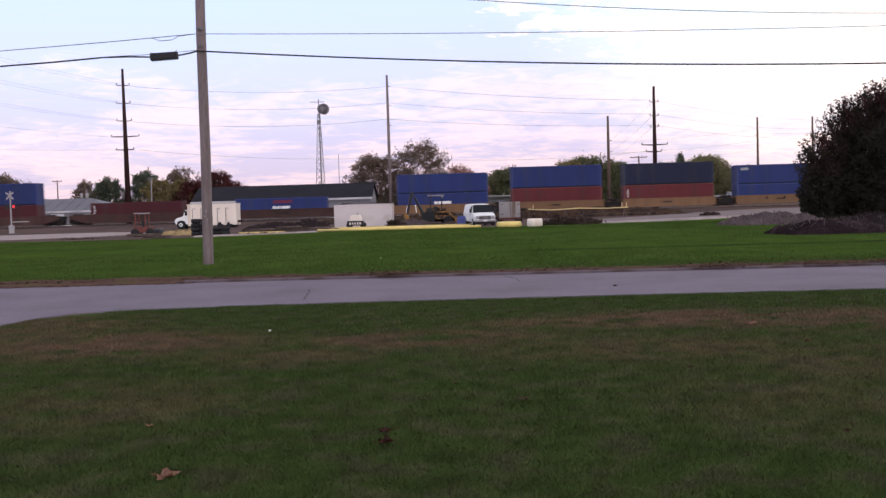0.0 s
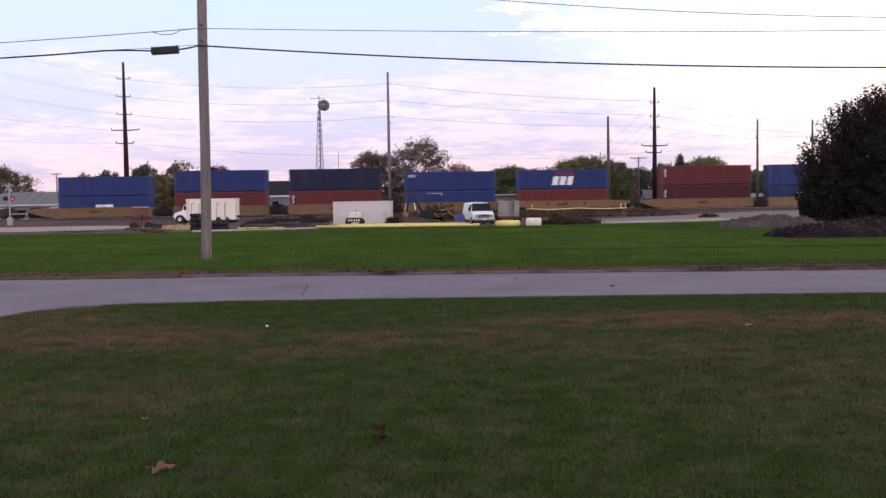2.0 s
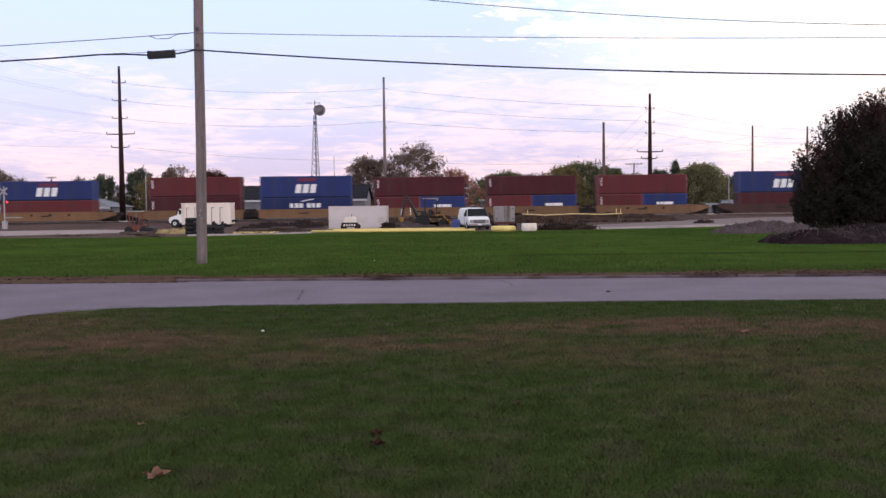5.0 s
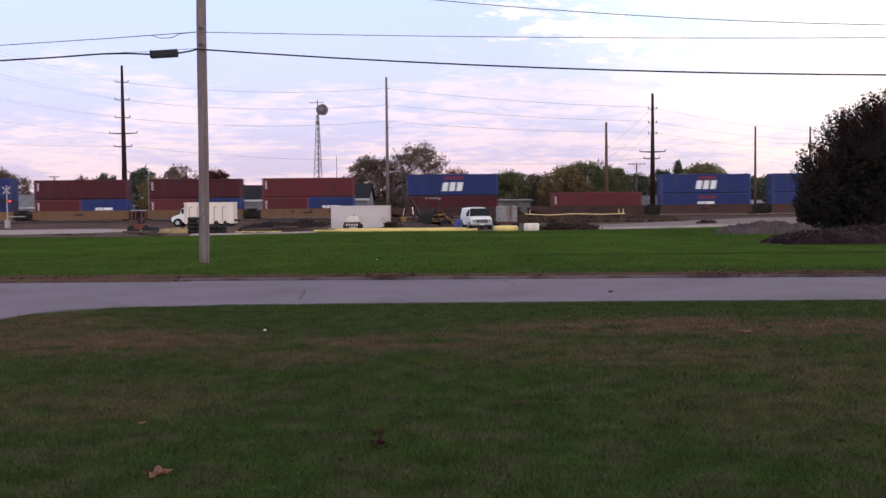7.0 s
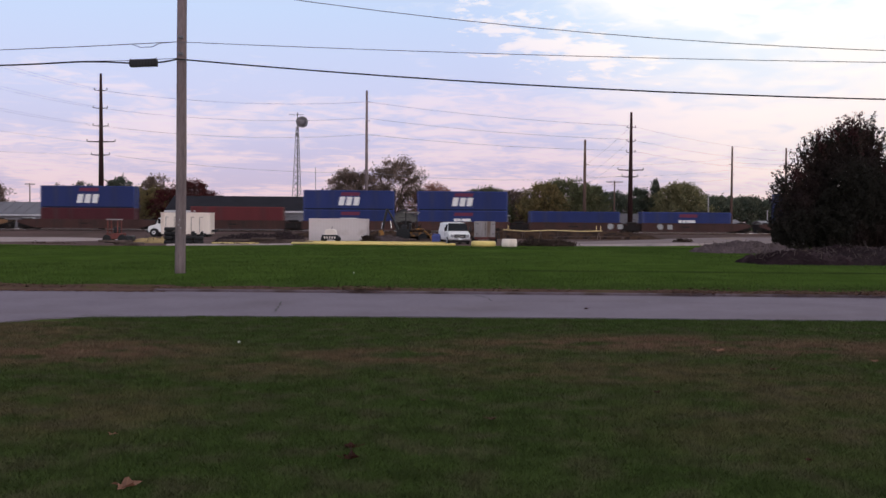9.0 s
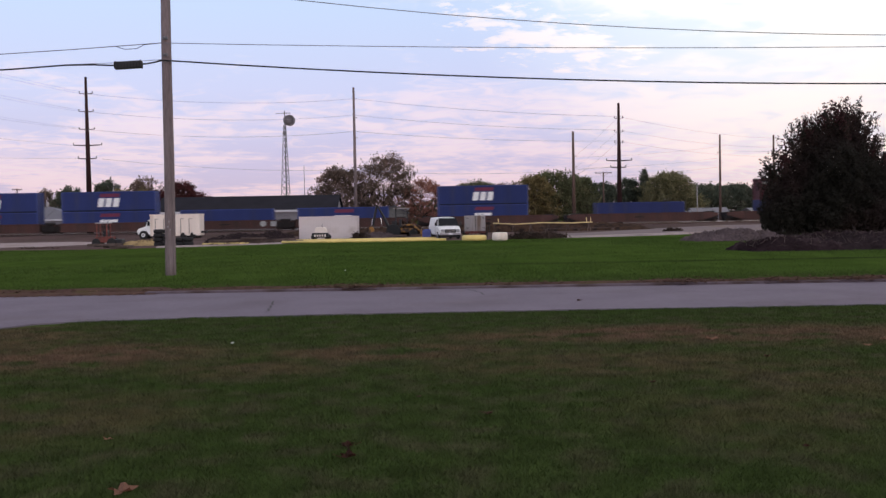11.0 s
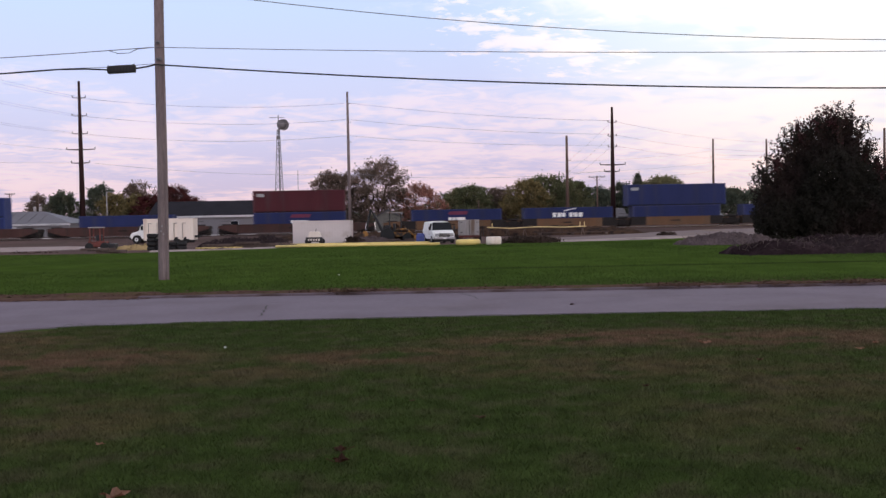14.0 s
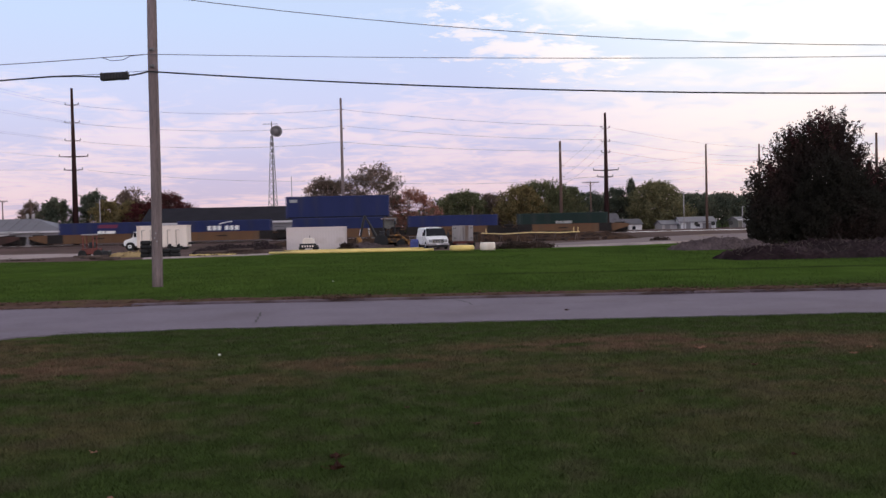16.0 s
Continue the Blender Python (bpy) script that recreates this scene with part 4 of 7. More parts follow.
LF_WILLOW = leaf_material("leaves_pale_olive_hazed", (0.218, 0.202, 0.108), (0.175, 0.167, 0.097))
LF_TWIG = leaf_material("leaves_sparse_brown", (0.180, 0.126, 0.101), (0.138, 0.108, 0.082))


def plant_trees():
    # behind the line, from the level crossing onwards
    tree(-115.5, 235, 11.8, 18, LF_OLIVE, "broad olive-green tree behind the houses", 11, 9000, 0.45, 0.08, 0.25, 16)
    tree(-100, 262, 8.2, 12, LF_DARK, "low dark tree behind the houses", 12, 2600)
    tree(-93.0, 236, 9.9, 5.5, LF_TWIG, "nearly bare grey-brown tree behind houses", 13, 1500, 0.35, 0.25, 0.55)
    tree(-85.5, 232, 10.3, 7.0, LF_DARK, "dark green spruce-like tree behind houses", 14, 4000, 0.42, 0.05, 0.3)
    tree(-78.2, 236, 12.0, 7.0, LF_DARK, "dark green tree behind the tall steel pole", 15, 4000, 0.42, 0.1, 0.4)
    tree(-72.5, 229, 9.5, 7.0, LF_YEL, "yellow-green autumn tree behind the railway", 16, 2800, 0.4, 0.05, 0.35)
    tree(-68.0, 233, 12.1, 7.6, LF_TWIG, "half-bare brown autumn tree behind houses", 17, 2300, 0.38, 0.3, 0.5)
    tree(-67.0, 227, 9.0, 7.0, LF_YEL, "low yellow-green autumn tree", 18, 2600, 0.4, 0.05, 0.35)
    tree(-64.0, 226, 8.6, 6.5, LF_RED, "low dark red autumn tree behind the railway", 20, 3000, 0.42, 0.05, 0.25, 12)
    tree(-58.5, 228, 10.8, 10.5, LF_RED, "dark red autumn maple behind the railway", 19, 5000, 0.42, 0.05, 0.25, 12)
    # middle, behind the dark-roofed building
    tree(-19.6, 214, 13.0, 11.6, LF_OLIVE, "large olive-brown tree with thinning crown", 21, 6500, 0.36, 0.06, 0.50, 22, 0.4)
    tree(-9.3, 210, 15.4, 12.6, LF_OLIVE, "tall olive-brown tree with gaps in its crown", 22, 7000, 0.34, 0.06, 0.54, 26, 0.42)
    tree(-0.9, 213, 9.9, 10.0, LF_BROWN, "rust-coloured half-bare autumn tree", 23, 3600, 0.32, 0.06, 0.56, 16, 0.25)
    # to the right of it, farther off
    tree(13.0, 275, 11.4, 15, LF_GREEN, "broad green tree behind the railway", 24, 6500, 0.5, 0.05, 0.3, 12)
    tree(22.6, 280, 10.8, 13, LF_OLIVE, "olive-green tree behind the railway", 25, 3500, 0.5, 0.05, 0.3)
    tree(30.0, 272, 12.6, 12, LF_YEL, "yellow-green autumn tree behind the railway", 26, 4500, 0.5, 0.05, 0.3)
    tree(37.0, 280, 14.2, 15, LF_GREEN, "large green tree with a rounded crown", 27, 6000, 0.5, 0.05, 0.28, 13)
    tree(45.0, 284, 12.4, 10, LF_GREEN, "green leafy tree behind the railway", 28, 4000, 0.5, 0.08, 0.35)
    tree(54.0, 300, 11.0, 16, LF_DARK, "dark green leafy tree", 29, 4500, 0.5, 0.05, 0.3)
    tree(61.0, 290, 11.8, 8, LF_DARK, "dark green leafy tree", 30, 3200, 0.5, 0.05, 0.3)
    tree(66.0, 292, 14.3, 6, LF_DARK, "dark pointed conifer among other trees", 31, 4200, 0.42, 0.05, 0.3, 12, 0.25, True)
    tree(71.5, 284, 13.2, 14, LF_WILLOW, "full yellowish green tree with upright branches", 32, 9000, 0.5, 0.03, 0.15, 18)
    for i, (x, h, w) in enumerate(((84, 10.0, 13), (94, 9.6, 14), (105, 9.6, 15), (118, 11, 17), (134, 10, 18), (-136, 10, 18), (-152, 12, 18))):
        tree(x, 292 if x > 0 else 250, h, w, LF_DARK, "dark distant tree beyond the railway", 40 + i, 3400, 0.55, 0.03, 0.25)


plant_trees()


def far_woods():
    """Low tree line along the horizon."""
    rnd = np.random.default_rng(5)
    n = 42000
    x = rnd.uniform(-420, 420, n)
    h = np.interp(x, [-420, -20, 15, 50, 150, 420], [5.5, 5.5, 9.5, 11.5, 11.5, 10]) + 1.8 * np.array([noise.noise((v * 0.03, 0, 0)) + 0.6 * noise.noise((v * 0.13, 4, 0)) for v in x])
    z = -1.4 + (h + 1.0) * rnd.random(n) ** 0.7
    y = 400 + rnd.uniform(-10, 10, n)
    P = np.stack([x, y, z], 1)
    u = rnd.normal(size=(n, 3))
    u /= np.linalg.norm(u, axis=1)[:, None]
    v = np.cross(u, rnd.normal(size=(n, 3)))
    v /= np.linalg.norm(v, axis=1)[:, None]
    s = rnd.uniform(0.5, 1.1, n)[:, None]
    V = np.stack([P - u * s, P - v * s * 0.7, P + u * s, P + v * s * 0.7], 1)
    ob = raw("far_woods", V.reshape(-1, 3).tolist(), np.arange(n * 4).reshape(-1, 4).tolist(), LF_DARK)
    tagged(ob, "low dark tree line along the horizon", "woods", kind="stuff")


far_woods()


def dense_shrub(x, y, lobes, dense, shoots, label, seed, out=0.9):
    """Many-stemmed shrub: packed lobes (x, z, half width, half height), and loose leafy shoots on the outer side."""
    nr = np.random.default_rng(seed)
    rnd = random.Random(seed)
    z0 = level(y) - 0.1
    root = thing("large_shrub", pose(x, y, z0), label, "shrub")
    bm = bmesh.new()
    for lx, lz, rx, rz in lobes:
        p = Vector((lx * 0.4 + rnd.uniform(-0.5, 0.5), rnd.uniform(-0.6, 0.6), -0.1))
        q = Vector((lx, rnd.uniform(-0.4, 0.4), lz))
        tube(bm, [p, p.lerp(q, 0.5) + Vector((rnd.uniform(-0.2, 0.2), 0, 0.2)), q], [0.09, 0.06, 0.02], 6)
    part("stems", bm, M_BARK, root, smooth=True)
    area = np.array([rx * rz for _, _, rx, rz in lobes])
    k = nr.choice(len(lobes), dense, p=area / area.sum())
    lb = np.array(lobes)[k]
    v = nr.normal(size=(dense, 3))
    v /= np.linalg.norm(v, axis=1)[:, None]
    r = (nr.random(dense) ** 0.28)[:, None]
    bumpy = np.array([1 + 0.30 * noise.noise((a[0] * 3.4 + i, a[1] * 3.4, a[2] * 3.4)) for a, i in zip(v, k)])[:, None]
    P = np.stack([lb[:, 0], np.zeros(dense), lb[:, 1]], 1) + v * r * bumpy * np.stack([lb[:, 2], np.minimum(lb[:, 2], 2.2), lb[:, 3]], 1)
    P = P[P[:, 2] > 0.05]
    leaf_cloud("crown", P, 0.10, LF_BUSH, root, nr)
    # loose shoots that stand off the crown, their leaves in rows along thin twigs
    top = max(l[1] + l[3] for l in lobes)
    pts, red = [], []
    bm = bmesh.new()
    for _ in range(shoots):
        lx, lz, rx, rz = lobes[nr.integers(len(lobes))]
        a = nr.uniform(-0.3, 3.44)
        d = Vector((math.cos(a), nr.uniform(-0.5, 0.5), math.sin(a)))
        p = Vector((lx + d.x * rx * 0.9, d.y * min(rx, 2.2), lz + d.z * rz * 0.9))
        inside = any(((p.x - a_) / c_) ** 2 + ((p.z - b_) / d_) ** 2 < 0.72 for a_, b_, c_, d_ in lobes)
        if p.z < 2.6 or inside:
            continue
        ln = out * nr.uniform(0.3, 1.0) ** 1.3
        dd = Vector((d.x * 0.6 + nr.normal() * 0.2, d.y * 0.4, 0.7 + 0.4 * d.z)).normalized() * ln
        q = p + dd
        tube(bm, [p, p + dd * 0.5 + Vector((0.03, 0, -0.02)), q], [0.014, 0.010, 0.004], 3, False)
        m = int(9 + 24 * ln)
        f = nr.random(m)[:, None] ** 0.8
        leafs = np.array(p)[None] + np.array(dd)[None] * f * 1.03 + nr.normal(size=(m, 3)) * 0.085
        (red if nr.random() < 0.45 and p.z > 0.45 * top else pts).append(leafs)
    part("twigs", bm, M_BARK, root)["kind"] = "stuff"
    if pts:
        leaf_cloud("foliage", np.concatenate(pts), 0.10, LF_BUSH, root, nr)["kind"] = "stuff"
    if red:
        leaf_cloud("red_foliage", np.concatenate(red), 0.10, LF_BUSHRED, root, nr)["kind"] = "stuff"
    return root


def big_bush():
    dense_shrub(26.0, 62.0, ((-3.0, 1.7, 1.5, 1.9), (-2.6, 3.1, 1.0, 1.2), (-1.8, 4.3, 0.9, 1.2), (-1.3, 5.4, 0.6, 0.9), (-0.2, 5.9, 0.8, 0.9), (0.6, 6.6, 0.45, 0.8), (1.7, 6.4, 0.4, 0.9), (1.6, 5.4, 0.9, 1.1), (0.6, 4.1, 2.4, 2.2), (0.0, 1.9, 2.6, 2.2), (2.6, 2.2, 2.0, 2.3), (2.5, 3.8, 1.0, 1.3)), 115000, 1000, "large dark backlit shrub with reddish leaf tips beside brush heaps", 61, 1.9)
    dense_shrub(31.6, 63.0, ((-1.2, 1.6, 1.5, 1.9), (-0.6, 2.5, 0.9, 1.2), (0.6, 2.1, 2.0, 2.1), (2.6, 1.7, 1.8, 2.0)), 40000, 700, "dark dense shrub with loose outer twigs", 62, 1.9)


big_bush()


def heap(name, x, y, lx, ly, h, mat, label, seed, twigs=0, rough=0.35, rz=0):
    rnd = random.Random(seed)
    n, m = 56, 24
    verts, faces = [], []
    for j in range(m + 1):
        for i in range(n + 1):
            u, v = i / n * 2 - 1, j / m * 2 - 1
            e = max(0.0, 1 - u * u) * max(0.0, 1 - v * v)
            zz = h * e ** 0.42 * (1 + rough * noise.noise((u * 3.2 + seed, v * 2, 0)) + 0.9 * rough * noise.noise((u * 9 + seed, v * 6, 3)) + 0.5 * rough * noise.noise((u * 24 + seed, v * 15, 5)))
            verts.append((u * lx / 2, v * ly / 2, zz - 0.05))
    for j in range(m):
        for i in range(n):
            a = j * (n + 1) + i
            faces.append((a, a + 1, a + n + 2, a + n + 1))
    root = thing(name, pose(x, y, level(y) + 0.02, 0, 0, rz), label, "heap")
    ob = raw("mound", verts, faces, mat, root)
    smooth_all(ob)
    if twigs:
        bm = bmesh.new()
        for _ in range(twigs):
            u, v = rnd.uniform(-0.9, 0.9), rnd.uniform(-0.9, 0.9)
            z = h * ((1 - u * u) * (1 - v * v)) ** 0.6 * rnd.uniform(0.5, 1.05)
            d = Vector((rnd.uniform(-1, 1), rnd.uniform(-1, 1), rnd.uniform(-0.1, 0.8))).normalized() * rnd.uniform(0.15, 0.5)
            p = Vector((u * lx / 2, v * ly / 2, z))
            tube(bm, [p, p + d * 0.5 + Vector((0, 0, 0.03)), p + d], [0.016, 0.012, 0.005], 3, False)
        part("brushwood", bm, M_TWIG, root, "loose dry brushwood")["kind"] = "stuff"
    return root


heap("brush_heap", 18.4, 57.5, 5.6, 4.6, 0.62, M_MULCH, "pale grey-brown heap of brush and soil", 71, 160, 0.45)
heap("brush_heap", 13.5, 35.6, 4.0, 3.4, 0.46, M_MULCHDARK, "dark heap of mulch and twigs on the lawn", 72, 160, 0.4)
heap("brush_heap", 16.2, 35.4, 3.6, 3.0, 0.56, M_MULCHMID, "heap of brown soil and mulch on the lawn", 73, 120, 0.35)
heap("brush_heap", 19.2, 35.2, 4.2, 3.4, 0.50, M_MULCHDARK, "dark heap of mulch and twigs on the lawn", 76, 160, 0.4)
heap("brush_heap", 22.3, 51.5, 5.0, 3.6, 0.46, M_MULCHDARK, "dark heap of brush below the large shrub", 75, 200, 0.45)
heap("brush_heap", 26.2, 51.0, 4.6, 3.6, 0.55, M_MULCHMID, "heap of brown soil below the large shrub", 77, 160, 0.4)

# ------------------------------------------------------------------ railway
TRACK_Y, TRACK_TURN, RAIL_TOP = 130.8, 2.713, -0.10
TRACK = pose(0, TRACK_Y, RAIL_TOP, 0, 0, TRACK_TURN)


def make_track():
    bed = thing("track_bed", TRACK, "grey-brown ballast bed with two steel rails", "railway track", kind="structure")
    bm = bmesh.new()
    prof = [(-4.6, -0.9), (-3.0, -0.42), (-1.9, -0.24), (1.9, -0.24), (3.0, -0.42), (4.6, -0.9)]
    a = [bm.verts.new((-420, y, z)) for y, z in prof]
    b = [bm.verts.new((420, y, z)) for y, z in prof]
    for i in range(len(prof) - 1):
        bm.faces.new((a[i], b[i], b[i + 1], a[i + 1]))
    part("ballast", bm, M_BALLAST, bed)
    for y in (-0.7525, 0.7525):
        bm = bmesh.new()
        box(bm, -420, 420, y - 0.035, y + 0.035, -0.05, 0.0)
        box(bm, -420, 420, y - 0.009, y + 0.009, -0.14, -0.05)
        box(bm, -420, 420, y - 0.07, y + 0.07, -0.16, -0.14)
        rail = part("rail", bm, M_RAIL, bed)
        bm = bmesh.new()
        tube(bm, [(-420, y, -0.004), (420, y, -0.004)], 0.036, 8)
        part("rail_head", bm, M_RAILHEAD, rail)
    verts, faces = [], []
    for k in range(520):
        x = -140 + 0.54 * k
        i = len(verts)
        verts += [(x + p, q, r) for p in (-0.11, 0.11) for q in (-1.3, 1.3) for r in (-0.3, -0.165)]
        faces += [(i + p for p in f) for f in ((0, 1, 3, 2), (4, 6, 7, 5), (0, 4, 5, 1), (2, 3, 7, 6), (1, 5, 7, 3))]
    raw("sleepers", verts, [tuple(f) for f in faces], M_SLEEPER, bed)["kind"] = "stuff"


make_track()

TRAIN = []          # (thing, place along the line at the start)
_mesh = {}


def corrugated(L, H, side):
    """One corrugated side wall, between the frame rails."""
    verts, faces = [], []
    pitch, dep = 0.278, 0.036
    x = 0.14
    prof = []
    while x < L - 0.14 - pitch:
        prof += [(x, 0), (x + 0.07, 0), (x + 0.139, dep), (x + 0.209, dep)]
        x += pitch
    prof += [(x, 0), (L - 0.14, 0)]
    for px, d in prof:
        y = side * (1.205 - d)
        verts += [(px, y, 0.15), (px, y, H - 0.10)]
    for i in range(len(prof) - 1):
        f = (2 * i, 2 * i + 2, 2 * i + 3, 2 * i + 1)
        faces.append(f if side < 0 else f[::-1])
    return verts, faces


def bars(kind, L, H, y):
    """Marking of plain shapes on the side wall: slanted blocks, rows of short bars, an arc."""
    out = []

    def slab(x0, x1, z0, z1, slant=0.0, bm=None):
        if bm is None:
            bm = bmesh.new()
            out.append(bm)
        t = y - 0.012
        a = [bm.verts.new((px, t, pz)) for px, pz in ((x0, z0), (x1, z0), (x1 + slant, z1), (x0 + slant, z1))]
        b = [bm.verts.new((v.co.x, y, v.co.z)) for v in a]
        bm.faces.new(a)
        for i in range(4):
            bm.faces.new((a[i], a[(i + 1) % 4], b[(i + 1) % 4], b[i]))
    if kind == "blocks":            # three heavy plain slanted blocks
        c, z = L * 0.50, H * 0.22
        for k in range(3):
            slab(c - 1.45 + k * 0.98, c - 0.72 + k * 0.98, z, z + 1.15, 0.22)
    elif kind == "row":             # a row of short bars with an arc above
        c, z = L * 0.51, 1.28
        x = c - 2.3
        for w in (0.46, 0.52, 0.46, 0.0, 0.46, 0.46, 0.54):
            if w:
                slab(x, x + w, z, z + 0.58, 0.0)
            x += 0.64 if w else 0.36
        arc = bmesh.new()
        out.append(arc)
        for i in range(7):
            f = i / 7
            slab(c - 0.8 + 1.7 * f, c - 0.8 + 1.7 * (f + 1 / 7), 2.05 + 0.3 * math.sin(f * 1.5), 2.05 + 0.3 * math.sin(f * 1.5) + 0.13, 0.06, arc)
    elif kind in ("low", "tail"):   # pale bars just above the car side
        c, z = L * 0.50, 1.14
        for x0, x1 in ((c - 1.15, c - 0.72), (c - 0.62, c - 0.2), (c - 0.1, c + 1.1)):
            slab(x0, x1, z, z + 0.36)
    elif kind == "code":            # small upright code near one end
        for k in range(5):
            slab(0.42, 0.58, H * 0.45 + k * 0.22, H * 0.45 + k * 0.22 + 0.15)
    elif kind == "tag":
        slab(0.5, 1.5, H * 0.72, H * 0.86)
    elif kind == "red":
        c = L * 0.5
        slab(c - 1.15, c + 1.35, H - 0.72, H - 0.28, 0.12)
    return out


def container_meshes(L, H, colour):
    key = (L, H, colour)
    if key in _mesh:
        return _mesh[key]
    mats = (PAINT[colour], EDGE[colour])
    v1, f1 = corrugated(L, H, -1)
    v2, f2 = corrugated(L, H, 1)
    sides = bpy.data.meshes.new("side_wall")
    n = len(v1)
    sides.from_pydata(v1 + v2, [], f1 + [tuple(i + n for i in f) for f in f2])
    sides.materials.append(mats[0])
    bm = bmesh.new()
    for x0, x1 in ((0, 0.15), (L - 0.15, L)):
        for y0, y1 in ((-1.22, -1.06), (1.06, 1.22)):
            box(bm, x0, x1, y0, y1, 0, H)
    for y0, y1 in ((-1.22, -1.14), (1.14, 1.22)):
        box(bm, 0.15, L - 0.15, y0, y1, H - 0.11, H - 0.005)
    for x0, x1 in ((0.0, 0.1), (L - 0.1, L)):
        box(bm, x0, x1, -1.06, 1.06, 0.0, 0.16)
        box(bm, x0, x1, -1.06, 1.06, H - 0.12, H)
    frame_me = mesh_of(bm, "corner_frame", mats[1])
    bm = bmesh.new()
    # rail along the foot, its colour carrying the shade of the joint
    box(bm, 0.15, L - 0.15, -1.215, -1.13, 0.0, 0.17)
    rail_me = mesh_of(bm, "bottom_rail", RAIL_SHADE[colour])
    bm = bmesh.new()
    box(bm, 0.1, L - 0.1, -1.14, 1.14, 0.12, 0.16)
    for k in range(int(L / 0.6)):
        x = 0.2 + 0.6 * k
        box(bm, x, x + 0.5, -1.14, 1.14, H - 0.06, H - 0.02)
    box(bm, 0.1, L - 0.1, -1.14, 1.14, H - 0.10, H - 0.06)
    box(bm, 0.03, 0.07, -1.06, 1.06, 0.16, H - 0.12)
    roof_me = mesh_of(bm, "roof_and_end", mats[0])
    bm = bmesh.new()
    box(bm, L - 0.07, L - 0.03, 0.01, 1.05, 0.17, H - 0.13)
    for y in (0.3, 0.75):
        tube(bm, [(L - 0.015, y, 0.2), (L - 0.015, y, H - 0.16)], 0.018, 6)
    door_me = mesh_of(bm, "door", mats[1])
    _mesh[key] = (sides, frame_me, roof_me, door_me, rail_me)
    return _mesh[key]


WORDS = {"blue": "bright blue", "deepblue": "deep blue", "navy": "dark navy", "red": "brick red", "maroon": "dark maroon", "green": "dark green"}


def container(s, floor, L, H, colour, marks=(), where=""):
    root = thing("shipping_container", TRACK @ pose(s, 0, floor), f"{WORDS[colour]} corrugated container " + ("with white markings " if marks else "") + where, "shipping container", "containers on the train")
    for nm, me in zip(("side_wall", "corner_frame", "roof_panel", "door", "bottom_rail"), container_meshes(L, H, colour)):
        ob = new(nm, me)
        ob.parent = root
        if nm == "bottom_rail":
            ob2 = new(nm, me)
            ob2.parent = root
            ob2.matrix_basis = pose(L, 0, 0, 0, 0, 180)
        if nm == "door":
            ob2 = new(nm, me)
            ob2.parent = root
            ob2.matrix_basis = pose(0, -1.06, 0)
    for mk in marks:
        key = ("mark", mk, L, H)
        if key not in _mesh:
            mm = M_LOGORED if mk == "red" else M_LOGODIM if mk.startswith("dim_") else M_LOGO
            _mesh[key] = [mesh_of(bm, "marking", mm) for bm in bars(mk.replace("dim_", ""), L, H, -1.206)]
        for me in _mesh[key]:
            ob = new("marking", me)
            ob.parent = root
            ob["label"] = "plain red marking" if mk == "red" else "plain white marking"
    TRAIN.append((root, s, floor))
    return root


def well_meshes(L, kind):
    key = ("well", round(L, 2), kind)
    if key in _mesh:
        return _mesh[key]
    paint = {"yellow": M_WELLYEL, "tan": M_WELLYELDIM}.get(kind, M_WELLBRN)
    out = {}
    bm = bmesh.new()                       # side sill with its flanges and posts
    y = -1.42
    box(bm, 0, L, y, y + 0.03, 0.28, 1.22)
    box(bm, -0.1, L + 0.1, y - 0.06, y + 0.14, 1.22, 1.36)
    box(bm, 0.1, L - 0.1, y - 0.05, y + 0.16, 0.20, 0.30)
    k = 0.55
    while k < L - 0.4:
        box(bm, k, k + 0.10, y - 0.055, y, 0.30, 1.22)
        k += 1.22
    out["side_sill"] = mesh_of(bm, "side_sill", paint)
    bm = bmesh.new()
    for x in np.linspace(0.6, L - 0.6, 6):
        box(bm, x - 0.15, x + 0.15, -1.4, 1.4, 0.20, 0.24)
    box(bm, 0.1, L - 0.1, -1.38, -1.1, 0.19, 0.235)
    box(bm, 0.1, L - 0.1, 1.1, 1.38, 0.19, 0.235)
    out["well_floor"] = mesh_of(bm, "well_floor", M_WELLBRN)
    bm = bmesh.new()                       # bulkhead and end platform above the bogie
    box(bm, -0.05, 0.03, -1.36, 1.36, 0.24, 1.30)
    box(bm, -1.1, -0.05, -0.45, 0.45, 0.85, 1.15)
    box(bm, -0.9, -0.05, -1.3, 1.3, 1.06, 1.12)
    out["end_platform"] = mesh_of(bm, "end_platform", paint)
    bm = bmesh.new()                       # dark discs, their colour standing for the shade in round lightening holes
    for x in (0.33 * L, 0.52 * L, 0.71 * L):
        lathe(bm, [(0.0, 0), (0.17, 0), (0.17, 0.02), (0.0, 0.02)], 14, pose(x, -1.455, 0.95, 90, 0, 0))
    out["cover_plate"] = mesh_of(bm, "cover_plate", M_BOGIE)
    _mesh[key] = out
    return out


